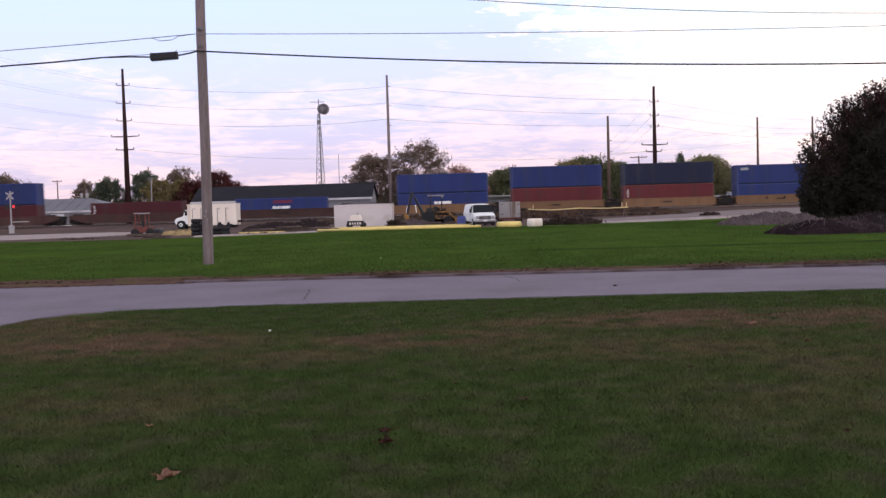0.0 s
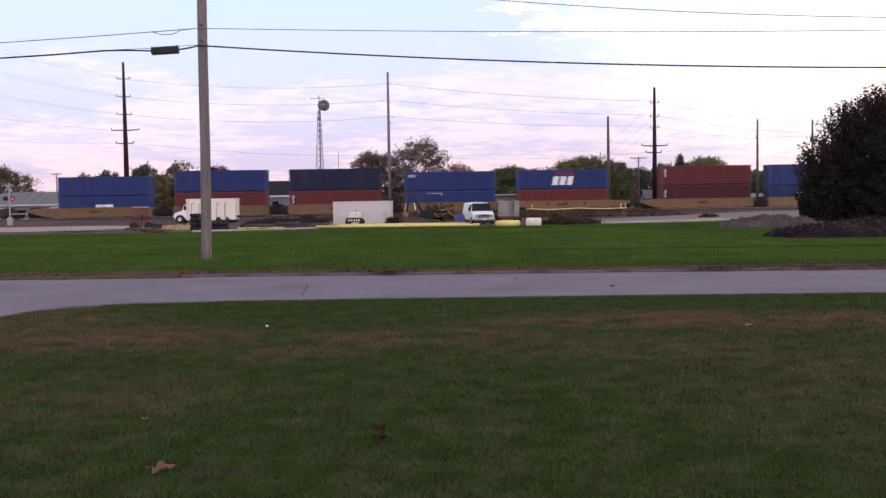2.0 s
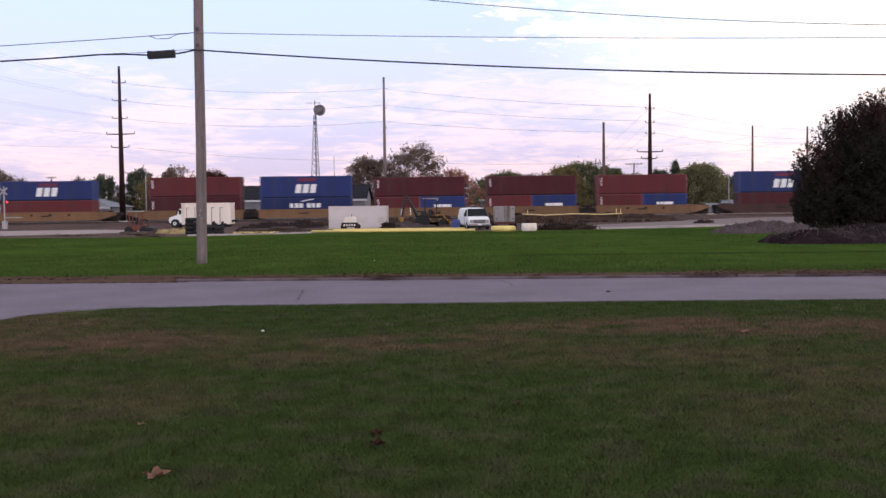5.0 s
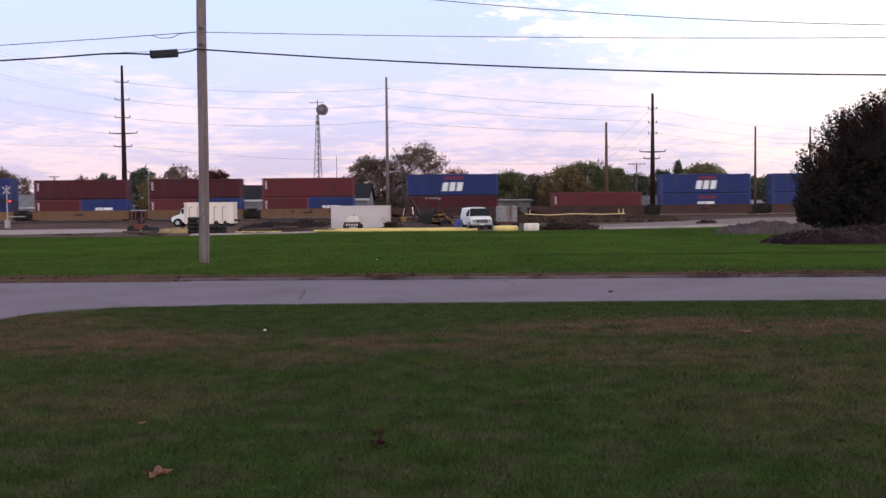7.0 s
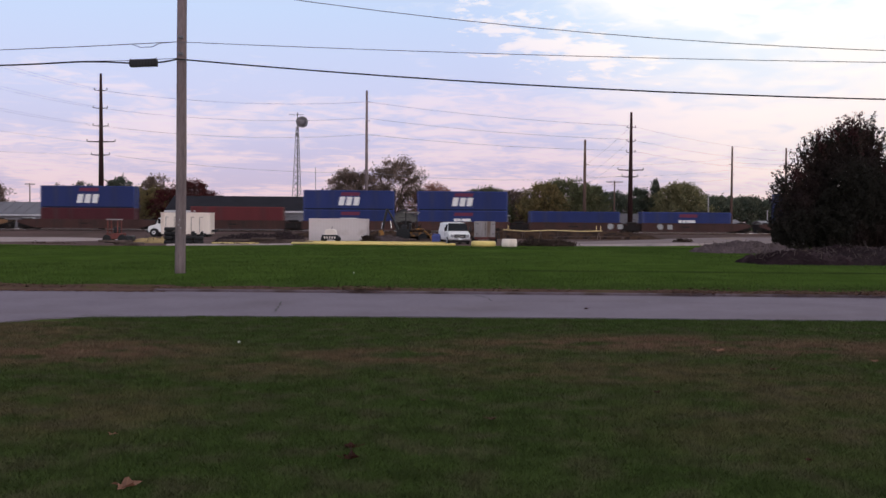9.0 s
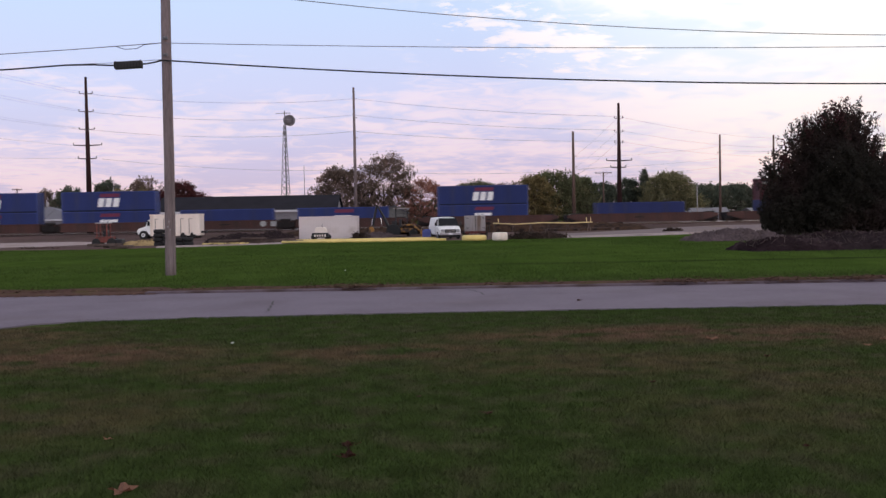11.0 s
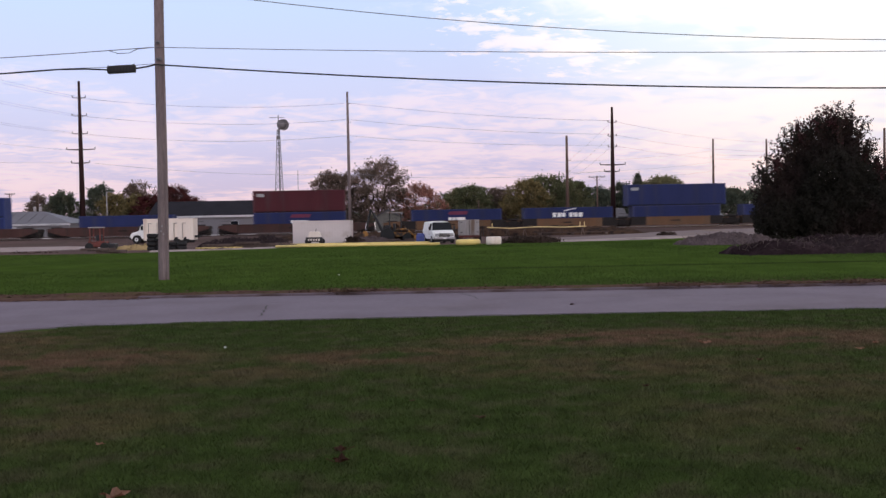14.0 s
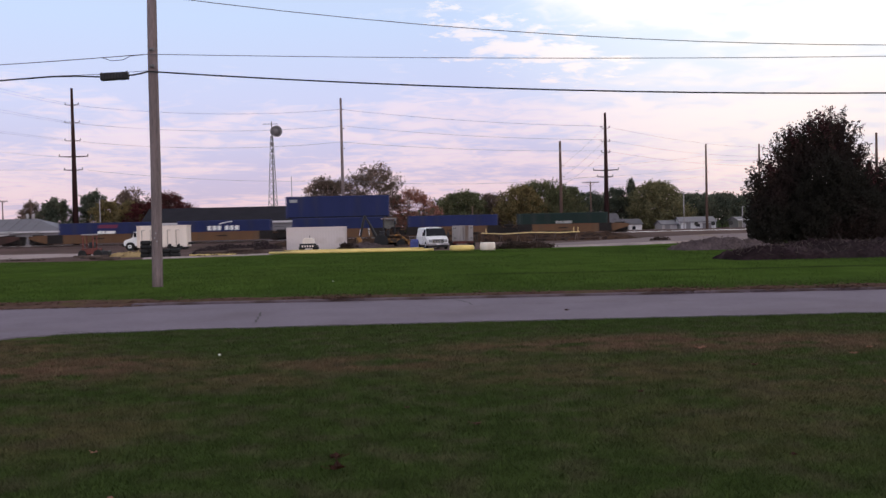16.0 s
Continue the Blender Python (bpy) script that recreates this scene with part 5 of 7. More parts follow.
def bogie_parts():
    if "bogie" in _mesh:
        return _mesh["bogie"]
    bm = bmesh.new()
    for s in (-1, 1):
        y = s * 1.02
        extrude_profile(bm, [(-1.25, 0.42), (-1.05, 0.62), (-0.45, 0.66), (-0.3, 0.80), (0.3, 0.80), (0.45, 0.66), (1.05, 0.62), (1.25, 0.42), (0.95, 0.36), (0.5, 0.24), (-0.5, 0.24), (-0.95, 0.36)], y - 0.09, y + 0.09)
        for x in (-0.16, 0, 0.16):
            tube(bm, [(x, y, 0.3), (x, y, 0.62)], 0.07, 8)
    box(bm, -0.22, 0.22, -1.1, 1.1, 0.52, 0.80)
    frame_me = mesh_of(bm, "bogie_frame", M_BOGIE)
    bm = bmesh.new()
    for s in (-1, 1):
        lathe(bm, [(0.05, -0.07), (0.45, -0.07), (0.46, -0.045), (0.425, -0.03), (0.42, 0.065), (0.34, 0.07), (0.3, 0.03), (0.14, 0.03), (0.12, 0.09), (0.05, 0.09)], 24, pose(0, s * 0.755, 0.42, -90 if s > 0 else 90, 0, 0))
    tube(bm, [(0, -0.95, 0.42), (0, 0.95, 0.42)], 0.075, 10)
    wheel_me = mesh_of(bm, "wheelset", M_WHEEL)
    _mesh["bogie"] = (frame_me, wheel_me)
    return _mesh["bogie"]


def add_bogie(root, x):
    fm, wm = bogie_parts()
    b = new("bogie", fm)
    b.parent = root
    b.matrix_basis = pose(x, 0, 0)
    for dx in (-0.88, 0.88):
        w = new("wheelset", wm)
        w.parent = b
        w.matrix_basis = pose(dx, 0, 0)


def well_car(s, L, kind, bogies, hole_discs=False, extra=0.0, disc=0.0):
    """One well of a stack car. s: its start along the line; bogies: where its trucks stand, from its start."""
    label = {"yellow": "faded yellow", "tan": "dimmed tan"}.get(kind, "rusty dark brown") + " steel well car carrying containers on the track"
    root = thing("well_car", TRACK @ pose(s, 0, 0), label, "rail car", "cars of the freight train")
    me = well_meshes(L, kind)
    for ry in (0, 180):
        ob = new("side_sill", me["side_sill"])
        ob.parent = root
        ob.matrix_basis = pose(L if ry else 0, 0, 0, 0, 0, ry)
        ob = new("end_platform", me["end_platform"])
        ob.parent = root
        ob.matrix_basis = pose(L if ry else 0, 0, 0, 0, 0, ry)
    ob = new("well_floor", me["well_floor"])
    ob.parent = root
    if hole_discs:
        ob = new("cover_plate", me["cover_plate"])
        ob.parent = root
    if kind == "tan":
        for a, b in ((-0.1, 1.9), (L - 1.7, L + 0.1)):
            bm = bmesh.new()
            box(bm, a, b, -1.49, -1.385, 0.24, 1.38, 0.01)
            part("end_post", bm, M_BOGIE, root, "dark grimy end post")
    if disc:
        bm = bmesh.new()
        lathe(bm, [(0.0, 0), (0.40, 0), (0.40, 0.02), (0.0, 0.02)], 24, pose(L * disc, -1.455, 0.85, 90, 0, 0))
        part("disc_sign", bm, M_LOGODIM, root, "pale round sign plate")
        bm = bmesh.new()
        box(bm, L * disc + 1.0, L * disc + 1.7, -1.47, -1.452, 0.5, 1.15)
        part("sign_plate", bm, M_LOGODIM, root, "pale square sign plate")
    for bx in bogies:
        add_bogie(root, bx)
        bm = bmesh.new()
        box(bm, bx - 1.2, bx + 1.2, -0.68, 0.68, 0.06, 0.62)
        box(bm, bx - 1.2, bx + 1.2, -1.2, 1.2, 0.36, 1.24, 0.04)
        for dx in (-1.1, -0.45, 0.45, 1.1):
            box(bm, bx + dx - 0.07, bx + dx + 0.07, -1.3, -1.1, 0.3, 1.26)
        tube(bm, [(bx - 0.7, -1.15, 1.3), (bx + 0.7, -1.15, 1.3)], [0.17, 0.17], 10)
        tube(bm, [(bx - 0.9, -1.25, 1.1), (bx - 0.9, -1.25, 1.85), (bx + 0.5, -1.25, 1.85), (bx + 0.5, -1.25, 1.1)], 0.025, 6)
        part("draught_gear", bm, M_BOGIE, root)
        if bx < 0 or (extra and bx > L):
            x0, s_ = (0.0, -1) if bx < 0 else (L, 1)
            bm = bmesh.new()
            extrude_profile(bm, [(x0 + s_ * 0.06, 0.28), (x0 + s_ * 0.06, 1.36), (x0 + s_ * 1.6, 1.30), (x0 + s_ * 2.5, 1.18), (x0 + s_ * 2.5, 0.90), (x0 + s_ * 0.5, 0.30)], -1.40, 1.40)
            part("end_deck", bm, {"yellow": M_WELLYEL, "tan": M_WELLYELDIM}.get(kind, M_WELLBRN), root)
    # small markings and grab irons
    bm = bmesh.new()
    box(bm, L * 0.42, L * 0.42 + 1.4, -1.435, -1.425, 0.74, 0.90)
    part("marking", bm, M_BOGIE, root, "dark stencilled bar")
    TRAIN.append((root, s, 0.0))
    return root


STD, HIGH, FLOOR = 2.59, 2.896, 0.27
# unit: start, colour and height of the lower and upper boxes, markings, kind of car, gap after it
UNITS = [
    (-68.4, [("maroon", STD, ("code",))], ("blue", HIGH, ()), "brown"),
    (-49.24, [("maroon", STD, ("code",))], None, "brown"),
    (-30.02, [("blue", STD, ("red", "tail"))], None, "brown"),
    (-8.37, [("blue", STD, ("tail",))], ("blue", STD, ()), "yellow"),
    (7.05, [("red", HIGH, ())], ("blue", HIGH, ()), "yellow"),
    (22.28, [("red", HIGH, ("code",))], ("navy", HIGH, ()), "yellow"),
    (37.71, [("blue", STD, ())], ("blue", STD, ("dim_tag",)), "yellow"),
    (52.95, [("red", STD, ())], ("blue", STD, ("blocks", "red")), "yellow"),
    (72.47, [("maroon", HIGH, ("code",))], ("red", STD, ("code",)), "yellow"),
    (87.20, [("deepblue", STD, ("row",))], ("blue", HIGH, ("blocks", "red")), "yellow"),
    (102.45, [("red", STD, ("code",)), ("blue", STD, ("low",))], ("maroon", STD, ("code",)), "yellow"),
    (117.53, [("red", STD, ("code",)), ("blue", STD, ("low",))], ("maroon", STD, ("code",)), "yellow"),
    (132.59, [("red", STD, ("code",)), ("blue", STD, ("low",))], ("red", STD, ("code",)), "yellow"),
    (151.95, [("maroon", STD, ())], ("blue", HIGH, ("blocks", "red")), "brown"),
    (171.49, [("red", HIGH, ("code",))], None, "brown"),
    (186.38, [("blue", STD, ("low", "red"))], ("blue", STD, ("blocks", "red")), "brown"),
    (201.63, [("blue", STD, ("low", "red"))], ("blue", STD, ("blocks", "red")), "brown"),
    (217.0, [("blue", STD, ())], None, "brown"),
    (232.4, [("blue", STD, ("tail", "red"))], None, "brown"),
    (251.25, [("blue", STD, ("low", "red"))], ("blue", STD, ("blocks", "red")), "brown"),
    (272.9, [("deepblue", STD, ())], None, "brown"),
    (295.56, [("deepblue", STD, ("low", "red"))], ("maroon", HIGH, ("dim_tag",)), "brown"),
    (316.65, [("deepblue", STD, ("low", "red"))], None, "tan"),
    (331.91, [("deepblue", STD, ("row",))], None, "tan"),
    (346.95, [("deepblue", STD, ())], ("deepblue", HIGH, ("dim_tag",)), "tan"),
    (362.42, [("deepblue", STD, ())], None, "tan"),
    (377.55, [("green", STD, ("dim_low",))], None, "tan"),
]


def make_train():
    starts = [u[0] for u in UNITS]
    for i, (s, low, high, kind) in enumerate(UNITS):
        L = 12.19
        n = len(low)
        each = L if n == 1 else 6.06
        for k, (col, H, marks) in enumerate(low):
            container(s + k * (L - each), FLOOR, each, H, col, marks, "set in a rail car")
        if high:
            col, H, marks = high
            if abs(s - 346.95) < 0.1:
                container(s - 0.76, FLOOR + low[0][1] + 0.02, 13.72, H, col, marks, "stacked on a shorter one")
            else:
                container(s, FLOOR + max(l[1] for l in low) + 0.02, L, H, col, marks, "stacked on another one")
        before = s - (starts[i - 1] + L) if i else 7
        after = starts[i + 1] - (s + L) if i + 1 < len(starts) else 7
        # longer wells reach past their boxes
        more_a, more_b = max(0.0, (before - 6.6) / 2), max(0.0, (after - 6.6) / 2)
        ws, wl = s - 0.2 - more_a, L + 0.4 + more_a + more_b
        bog = []
        if before > 5:
            bog.append(-1.3)
        bog.append(wl + (1.3 if after > 5 else after / 2 - 0.2))
        well_car(ws, wl, kind, bog, hole_discs=(i in (6, 7, 12)), extra=1.0 if after > 5 else 0.0, disc={17: 0.88, 18: 0.20}.get(i, 0.0))


make_train()


# ------------------------------------------------------------------ poles and lines behind the railway
def steel_pole(x, y, h, arms, label, base_r=0.47, top_r=0.17, rz=0):
    root = thing("transmission_pole", pose(x, y, -0.4), label, "transmission pole")
    bm = bmesh.new()
    tube(bm, [(0, 0, -0.2), (0, 0, h * 0.5), (0, 0, h)], [base_r, (base_r + top_r) / 2, top_r], 12)
    part("shaft", bm, M_RUSTPOLE, root, smooth=True)
    for z, left, right, thick in arms:
        bm = bmesh.new()
        tube(bm, [(left, 0, z + 0.05), (left * 0.3, 0, z), (right * 0.3, 0, z), (right, 0, z + 0.05)], [thick * 0.7, thick, thick, thick * 0.7], 6)
        arm = part("crossarm", bm, M_RUSTPOLE, root)
        for xx in (left, right):
            bm = bmesh.new()
            lathe(bm, [(0.03, 0), (0.09, 0.03), (0.05, 0.1), (0.09, 0.14), (0.05, 0.21), (0.09, 0.25), (0.03, 0.34)], 10, pose(xx, 0, z + 0.04))
            part("insulator", bm, M_DISH, arm)
    return root


steel_pole(-49.5, 141.7, 22.95, [(20.5, -0.95, 0.9, 0.07), (17.9, -1.1, 0.95, 0.07), (15.3, -1.15, 1.05, 0.07), (13.0, -2.05, 2.05, 0.10), (11.05, -1.4, 1.2, 0.09)], "tall dark rusty steel transmission pole with short arms")
steel_pole(28.35, 141.7, 17.9, [(15.6, -0.6, 0.6, 0.05), (13.6, -0.6, 0.6, 0.05), (12.0, -0.6, 0.6, 0.05), (9.4, -1.85, 1.85, 0.10), (8.4, -1.25, 1.0, 0.09)], "dark rusty steel corner pole with one crossarm", 0.42, 0.17)


def wood_pole(x, y, h, label, r=0.2, lean=0.0, arm=0.0, stubs=(), wood=M_POLEWOOD):
    root = thing("power_pole", pose(x, y, level(y), 0, lean, 0), label, "power pole")
    bm = bmesh.new()
    tube(bm, [(0, 0, -0.2), (0, 0, h * 0.5), (0, 0, h)], [r * 1.25, r, r * 0.72], 10)
    part("shaft", bm, wood, root, smooth=True)
    if arm:
        bm = bmesh.new()
        box(bm, -arm, arm, -0.07, 0.07, h - 0.35, h - 0.2, 0.02)
        for s in (-1, 1):
            tube(bm, [(0, -0.08, h - 1.1), (s * arm * 0.55, -0.08, h - 0.3)], 0.03, 5)
        part("crossarm", bm, M_POLEWOOD, root)
        for xx in (-arm * 0.9, -arm * 0.4, arm * 0.4, arm * 0.9):
            bm = bmesh.new()
            lathe(bm, [(0.03, 0), (0.07, 0.05), (0.04, 0.12), (0.06, 0.18), (0.02, 0.24)], 8, pose(xx, 0, h - 0.2))
            part("insulator", bm, M_DISH, root)
    for z, d in stubs:
        bm = bmesh.new()
        tube(bm, [(0, 0, z), (d, 0, z + 0.08)], 0.05, 6)
        part("bracket", bm, M_POLEWOOD, root)
    return root


wood_pole(-11.5, 154.5, 22.5, "tall slender pale grey wooden power pole", 0.24, stubs=((20.6, 0.5), (17.6, 0.5), (14.4, 0.5), (9.4, 0.4)), wood=M_POLE)
wood_pole(25.9, 170, 16.2, "brown wooden power pole behind the railway", 0.27, stubs=((11.8, 0.7), (9.9, 0.7), (8.0, 0.7)))
wood_pole(51.95, 170, 15.2, "slender wooden power pole behind the railway", 0.2, stubs=((12.0, -0.5), (10.2, 0.4)))
wood_pole(61.5, 170, 15.0, "slender wooden power pole beyond the shrub", 0.2)
wood_pole(82.7, 170, 16.6, "brown wooden power pole beyond the shrub", 0.27)
wood_pole(8.85, 149, 4.7, "short slim post beside a grey shed", 0.09)
wood_pole(36.7, 200, 10.8, "wooden pole with a single crossarm", 0.17, arm=1.75)
wood_pole(-91.0, 215, 10.5, "slim wooden pole with a crossarm behind the houses", 0.14, arm=1.1)
wood_pole(-84.8, 215, 10.4, "wooden pole carrying two transformers behind the houses", 0.16)
wood_pole(-101.0, 205, 9.7, "wooden pole with a crossarm behind the houses", 0.15, arm=1.3)


def transformers(x, y, z):
    """Two grey cans hung on a bracket below the crossarm."""
    root = thing("transformer_bank", pose(x, y, z), "pair of pale grey pole transformers on a bracket", "transformer")
    bm = bmesh.new()
    box(bm, -0.95, 0.95, -0.30, -0.14, 0.45, 0.57, 0.02)
    part("bracket", bm, M_STEEL, root)
    for dx in (-0.62, 0.62):
        bm = bmesh.new()
        lathe(bm, [(0.05, 0.0), (0.30, 0.0), (0.33, 0.06), (0.33, 0.92), (0.28, 1.0), (0.06, 1.06)], 16, pose(dx, -0.52, 0))
        can = part("tank", bm, M_GREYBOX, root, smooth=True)
        bm = bmesh.new()
        lathe(bm, [(0.03, 0), (0.07, 0.05), (0.04, 0.12), (0.07, 0.17), (0.02, 0.26)], 8, pose(dx, -0.52, 1.05))
        part("bushing", bm, M_DISH, can)


transformers(-84.8, 215, 4.9)


def street_light(x, y, h, label):
    root = thing("street_lamp", pose(x, y, level(y)), label, "street lamp")
    bm = bmesh.new()
    tube(bm, [(0, 0, -0.1), (0, 0, h)], [0.12, 0.08], 8)
    part("post", bm, M_GREYBOX, root, smooth=True)
    bm = bmesh.new()
    tube(bm, [(0, 0, h - 0.2), (0.5, 0, h - 0.02), (1.0, 0, h)], 0.05, 6)
    part("arm", bm, M_GREYBOX, root)
    bm = bmesh.new()
    box(bm, 0.9, 1.5, -0.14, 0.14, h - 0.08, h + 0.06, 0.04)
    part("lamp_head", bm, M_DISH, root)


street_light(61.9, 220, 9.0, "pale slim street lamp on the far side of the track")
street_light(-66.5, 205, 9.7, "pale slim street lamp among autumn trees")
street_light(65.2, 190, 4.4, "short pale lamp post beside the sheds")


def far_line(p, q, sag, r=0.014):
    return cable("power_line", sagging(p, q, sag, 20), r, M_FARWIRE, "thin grey power line between far poles")


for z, zr, zl in ((20.1, 15.5, 26.8), (17.5, 13.5, 23.2), (14.9, 11.9, 19.6)):
    for d in (-0.9, 0.9):
        far_line((-49.5 + d, 141.7 + d, z), (-11.5 + 0.3 * d, 154.5, z + 0.2), 1.0, 0.013)
        far_line((-49.5 + d, 141.7 + d, z), (-75 + d, 126, zl), 0.6, 0.013)
        far_line((-11.5 + 0.3 * d, 154.5, z + 0.2), (28.35 + 0.3 * d, 141.7, zr), 0.5, 0.013)
far_line((-47.5, 141.7, 10.6), (-11.5, 154.5, 9.0), 0.7, 0.022)
far_line((-11.5, 154.5, 9.0), (28.35, 141.7, 8.2), 0.9, 0.022)
far_line((-51.6, 141.7, 12.6), (-75, 126, 15.8), 0.4)
far_line((-50.9, 141.7, 10.7), (-75, 126, 11.2), 0.3)
for z, q in ((15.5, 14.0), (13.5, 12.4), (11.9, 10.8)):
    far_line((28.35, 141.7, z), (61.5, 170, q), 0.6)
    far_line((28.35, 141.7, z), (25.9, 170, z - 4.2), 0.3)
    far_line((25.9, 170, z - 4.2), (51.95, 170, z - 2.8), 0.4)
far_line((51.95, 170, 12.0), (82.7, 170, 12.5), 0.6)


# ------------------------------------------------------------------ tower with dish
def lattice_tower():
    x, y, h = -27.6, 188.9, 22.4
    root = thing("radio_tower", pose(x, y, -0.4), "slim grey lattice radio tower with a round dish", "radio tower")
    hw = lambda z: 1.15 - (1.15 - 0.24) * min(1, z / 20)
    for sx, sy in ((-1, -1), (1, -1), (0, 1)):
        bm = bmesh.new()
        tube(bm, [(sx * hw(0), sy * hw(0), -0.2), (sx * hw(20), sy * hw(20), 20.0)], 0.06, 6)
        part("tower_leg", bm, M_STEEL, root)
    cs = ((-1, -1), (1, -1), (0, 1))
    n = 17
    for k in range(n):
        z0, z1 = 20.0 * k / n, 20.0 * (k + 1) / n
        bm = bmesh.new()
        for i in range(3):
            a, b = cs[i], cs[(i + 1) % 3]
            tube(bm, [(a[0] * hw(z0), a[1] * hw(z0), z0), (b[0] * hw(z1), b[1] * hw(z1), z1)], 0.032, 4)
            tube(bm, [(b[0] * hw(z0), b[1] * hw(z0), z0), (a[0] * hw(z1), a[1] * hw(z1), z1)], 0.032, 4)
        part("brace", bm, M_STEEL, root)
    bm = bmesh.new()
    tube(bm, [(0, 0, 0), (0, 0, 22.8)], 0.09, 8)
    part("mast", bm, M_STEEL, root)
    bm = bmesh.new()
    lathe(bm, [(0.05, 0.0), (0.6, 0.10), (0.95, 0.28), (1.08, 0.45), (1.10, 0.62), (1.04, 0.62), (0.9, 0.42), (0.3, 0.16), (0.05, 0.14)], 28, pose(0.75, 0.25, 20.85, 90, 0, 28))
    part("dish", bm, M_DISH, root, "round grey microwave dish", smooth=True)
    bm = bmesh.new()
    lathe(bm, [(0.05, 0), (0.95, 0.05), (1.0, 0.12), (0.05, 0.16)], 24, pose(0.62, -0.15, 20.85, 90, 0, 28))
    part("radome", bm, M_DISH, root, smooth=True)
    bm = bmesh.new()
    lathe(bm, [(0.03, 0), (0.3, 0.06), (0.36, 0.3), (0.03, 0.34)], 16, pose(0, -0.35, 18.4, 90, 0, 0))
    part("small_dish", bm, M_DISH, root)
    bm = bmesh.new()
    box(bm, -1.7, 1.2, -0.04, 0.04, 22.25, 22.33)
    for k in range(6):
        tube(bm, [(-1.6 + 0.5 * k, 0, 22.1), (-1.6 + 0.5 * k, 0, 22.5)], 0.02, 4)
    part("antenna", bm, M_STEEL, root)


lattice_tower()
bm = bmesh.new()
tube(bm, [(0, 0, -0.2), (0, 0, 12.6)], [0.09, 0.05], 8)
ob = part("antenna_mast", bm, M_STEEL)
ob.matrix_basis = pose(-25.45, 200, -0.4)
tagged(ob, "thin grey antenna mast behind the dark roof", "mast")


# ------------------------------------------------------------------ buildings behind the line
def building(name, x0, x1, y0, y1, eave, ridge, wall_mat, roof_mat, label, gable_x=True, windows=(), doors=(), over=0.35, fascia=None):
    z = level(y0)
    root = thing(name, pose(0, 0, z), label, "building")
    e, r = eave - z, ridge - z
    bm = bmesh.new()
    ym, xm = (y0 + y1) / 2, (x0 + x1) / 2
    for a, b, c, d in ((x0, x1, y0, y0 + 0.2), (x0, x1, y1 - 0.2, y1), (x0, x0 + 0.2, y0 + 0.2, y1 - 0.2), (x1 - 0.2, x1, y0 + 0.2, y1 - 0.2)):
        box(bm, a, b, c, d, -0.2, e)
    if gable_x:
        for xx in (x0, x1 - 0.2):
            vs = [bm.verts.new(p) for p in ((xx, y0, e), (xx, y1, e), (xx, ym, r), (xx + 0.2, y0, e), (xx + 0.2, y1, e), (xx + 0.2, ym, r))]
            for f in ((0, 1, 2), (5, 4, 3), (0, 2, 5, 3), (1, 4, 5, 2)):
                bm.faces.new([vs[i] for i in f])
    else:
        for yy in (y0, y1 - 0.2):
            vs = [bm.verts.new(p) for p in ((x0, yy, e), (x1, yy, e), (xm, yy, r), (x0, yy + 0.2, e), (x1, yy + 0.2, e), (xm, yy + 0.2, r))]
            for f in ((0, 1, 2), (5, 4, 3), (0, 2, 5, 3), (1, 4, 5, 2)):
                bm.faces.new([vs[i] for i in f])
    part("wall", bm, wall_mat, root)
    for s in (-1, 1):
        bm = bmesh.new()
        th = 0.16
        if gable_x:
            ye = (y0 if s < 0 else y1) + s * over
            ze = e - over * (r - e) / ((y1 - y0) / 2)
            pts = [(x0 - over, ye, ze), (x1 + over, ye, ze), (x1 + over, ym, r), (x0 - over, ym, r)]
        else:
            xe = (x0 if s < 0 else x1) + s * over
            ze = e - over * (r - e) / ((x1 - x0) / 2)
            pts = [(xe, y0 - over, ze), (xe, y1 + over, ze), (xm, y1 + over, r), (xm, y0 - over, r)]
        a = [bm.verts.new((p[0], p[1], p[2] + 0.02)) for p in pts]
        b = [bm.verts.new((p[0], p[1], p[2] + 0.02 + th)) for p in pts]
        bm.faces.new(a)
        bm.faces.new(b[::-1])
        for i in range(4):
            bm.faces.new((a[i], a[(i + 1) % 4], b[(i + 1) % 4], b[i]))
        part("roof", bm, roof_mat, root)
    if fascia is not None and gable_x:
        bm = bmesh.new()
        ze = e - over * (r - e) / ((y1 - y0) / 2)
        box(bm, x0 - over, x1 + over, y0 - over - 0.06, y0 - over - 0.01, ze - 0.12, ze + 0.2)
        part("fascia", bm, fascia, root)
    for wx, wz, w, h in windows:
        bm = bmesh.new()
        box(bm, wx - w / 2 - 0.06, wx + w / 2 + 0.06, y0 - 0.06, y0 + 0.02, wz - 0.06, wz + h + 0.06, 0.01)
        win = part("window", bm, M_SIDINGW, root)
        bm = bmesh.new()
        box(bm, wx - w / 2, wx + w / 2, y0 - 0.075, y0 - 0.062, wz, wz + h)
        part("pane", bm, M_GLASS, win)
    for dx, w, h in doors:
        bm = bmesh.new()
        box(bm, dx - w / 2, dx + w / 2, y0 - 0.05, y0 + 0.02, 0, h, 0.01)
        part("door", bm, M_SIDING, root)
    return root


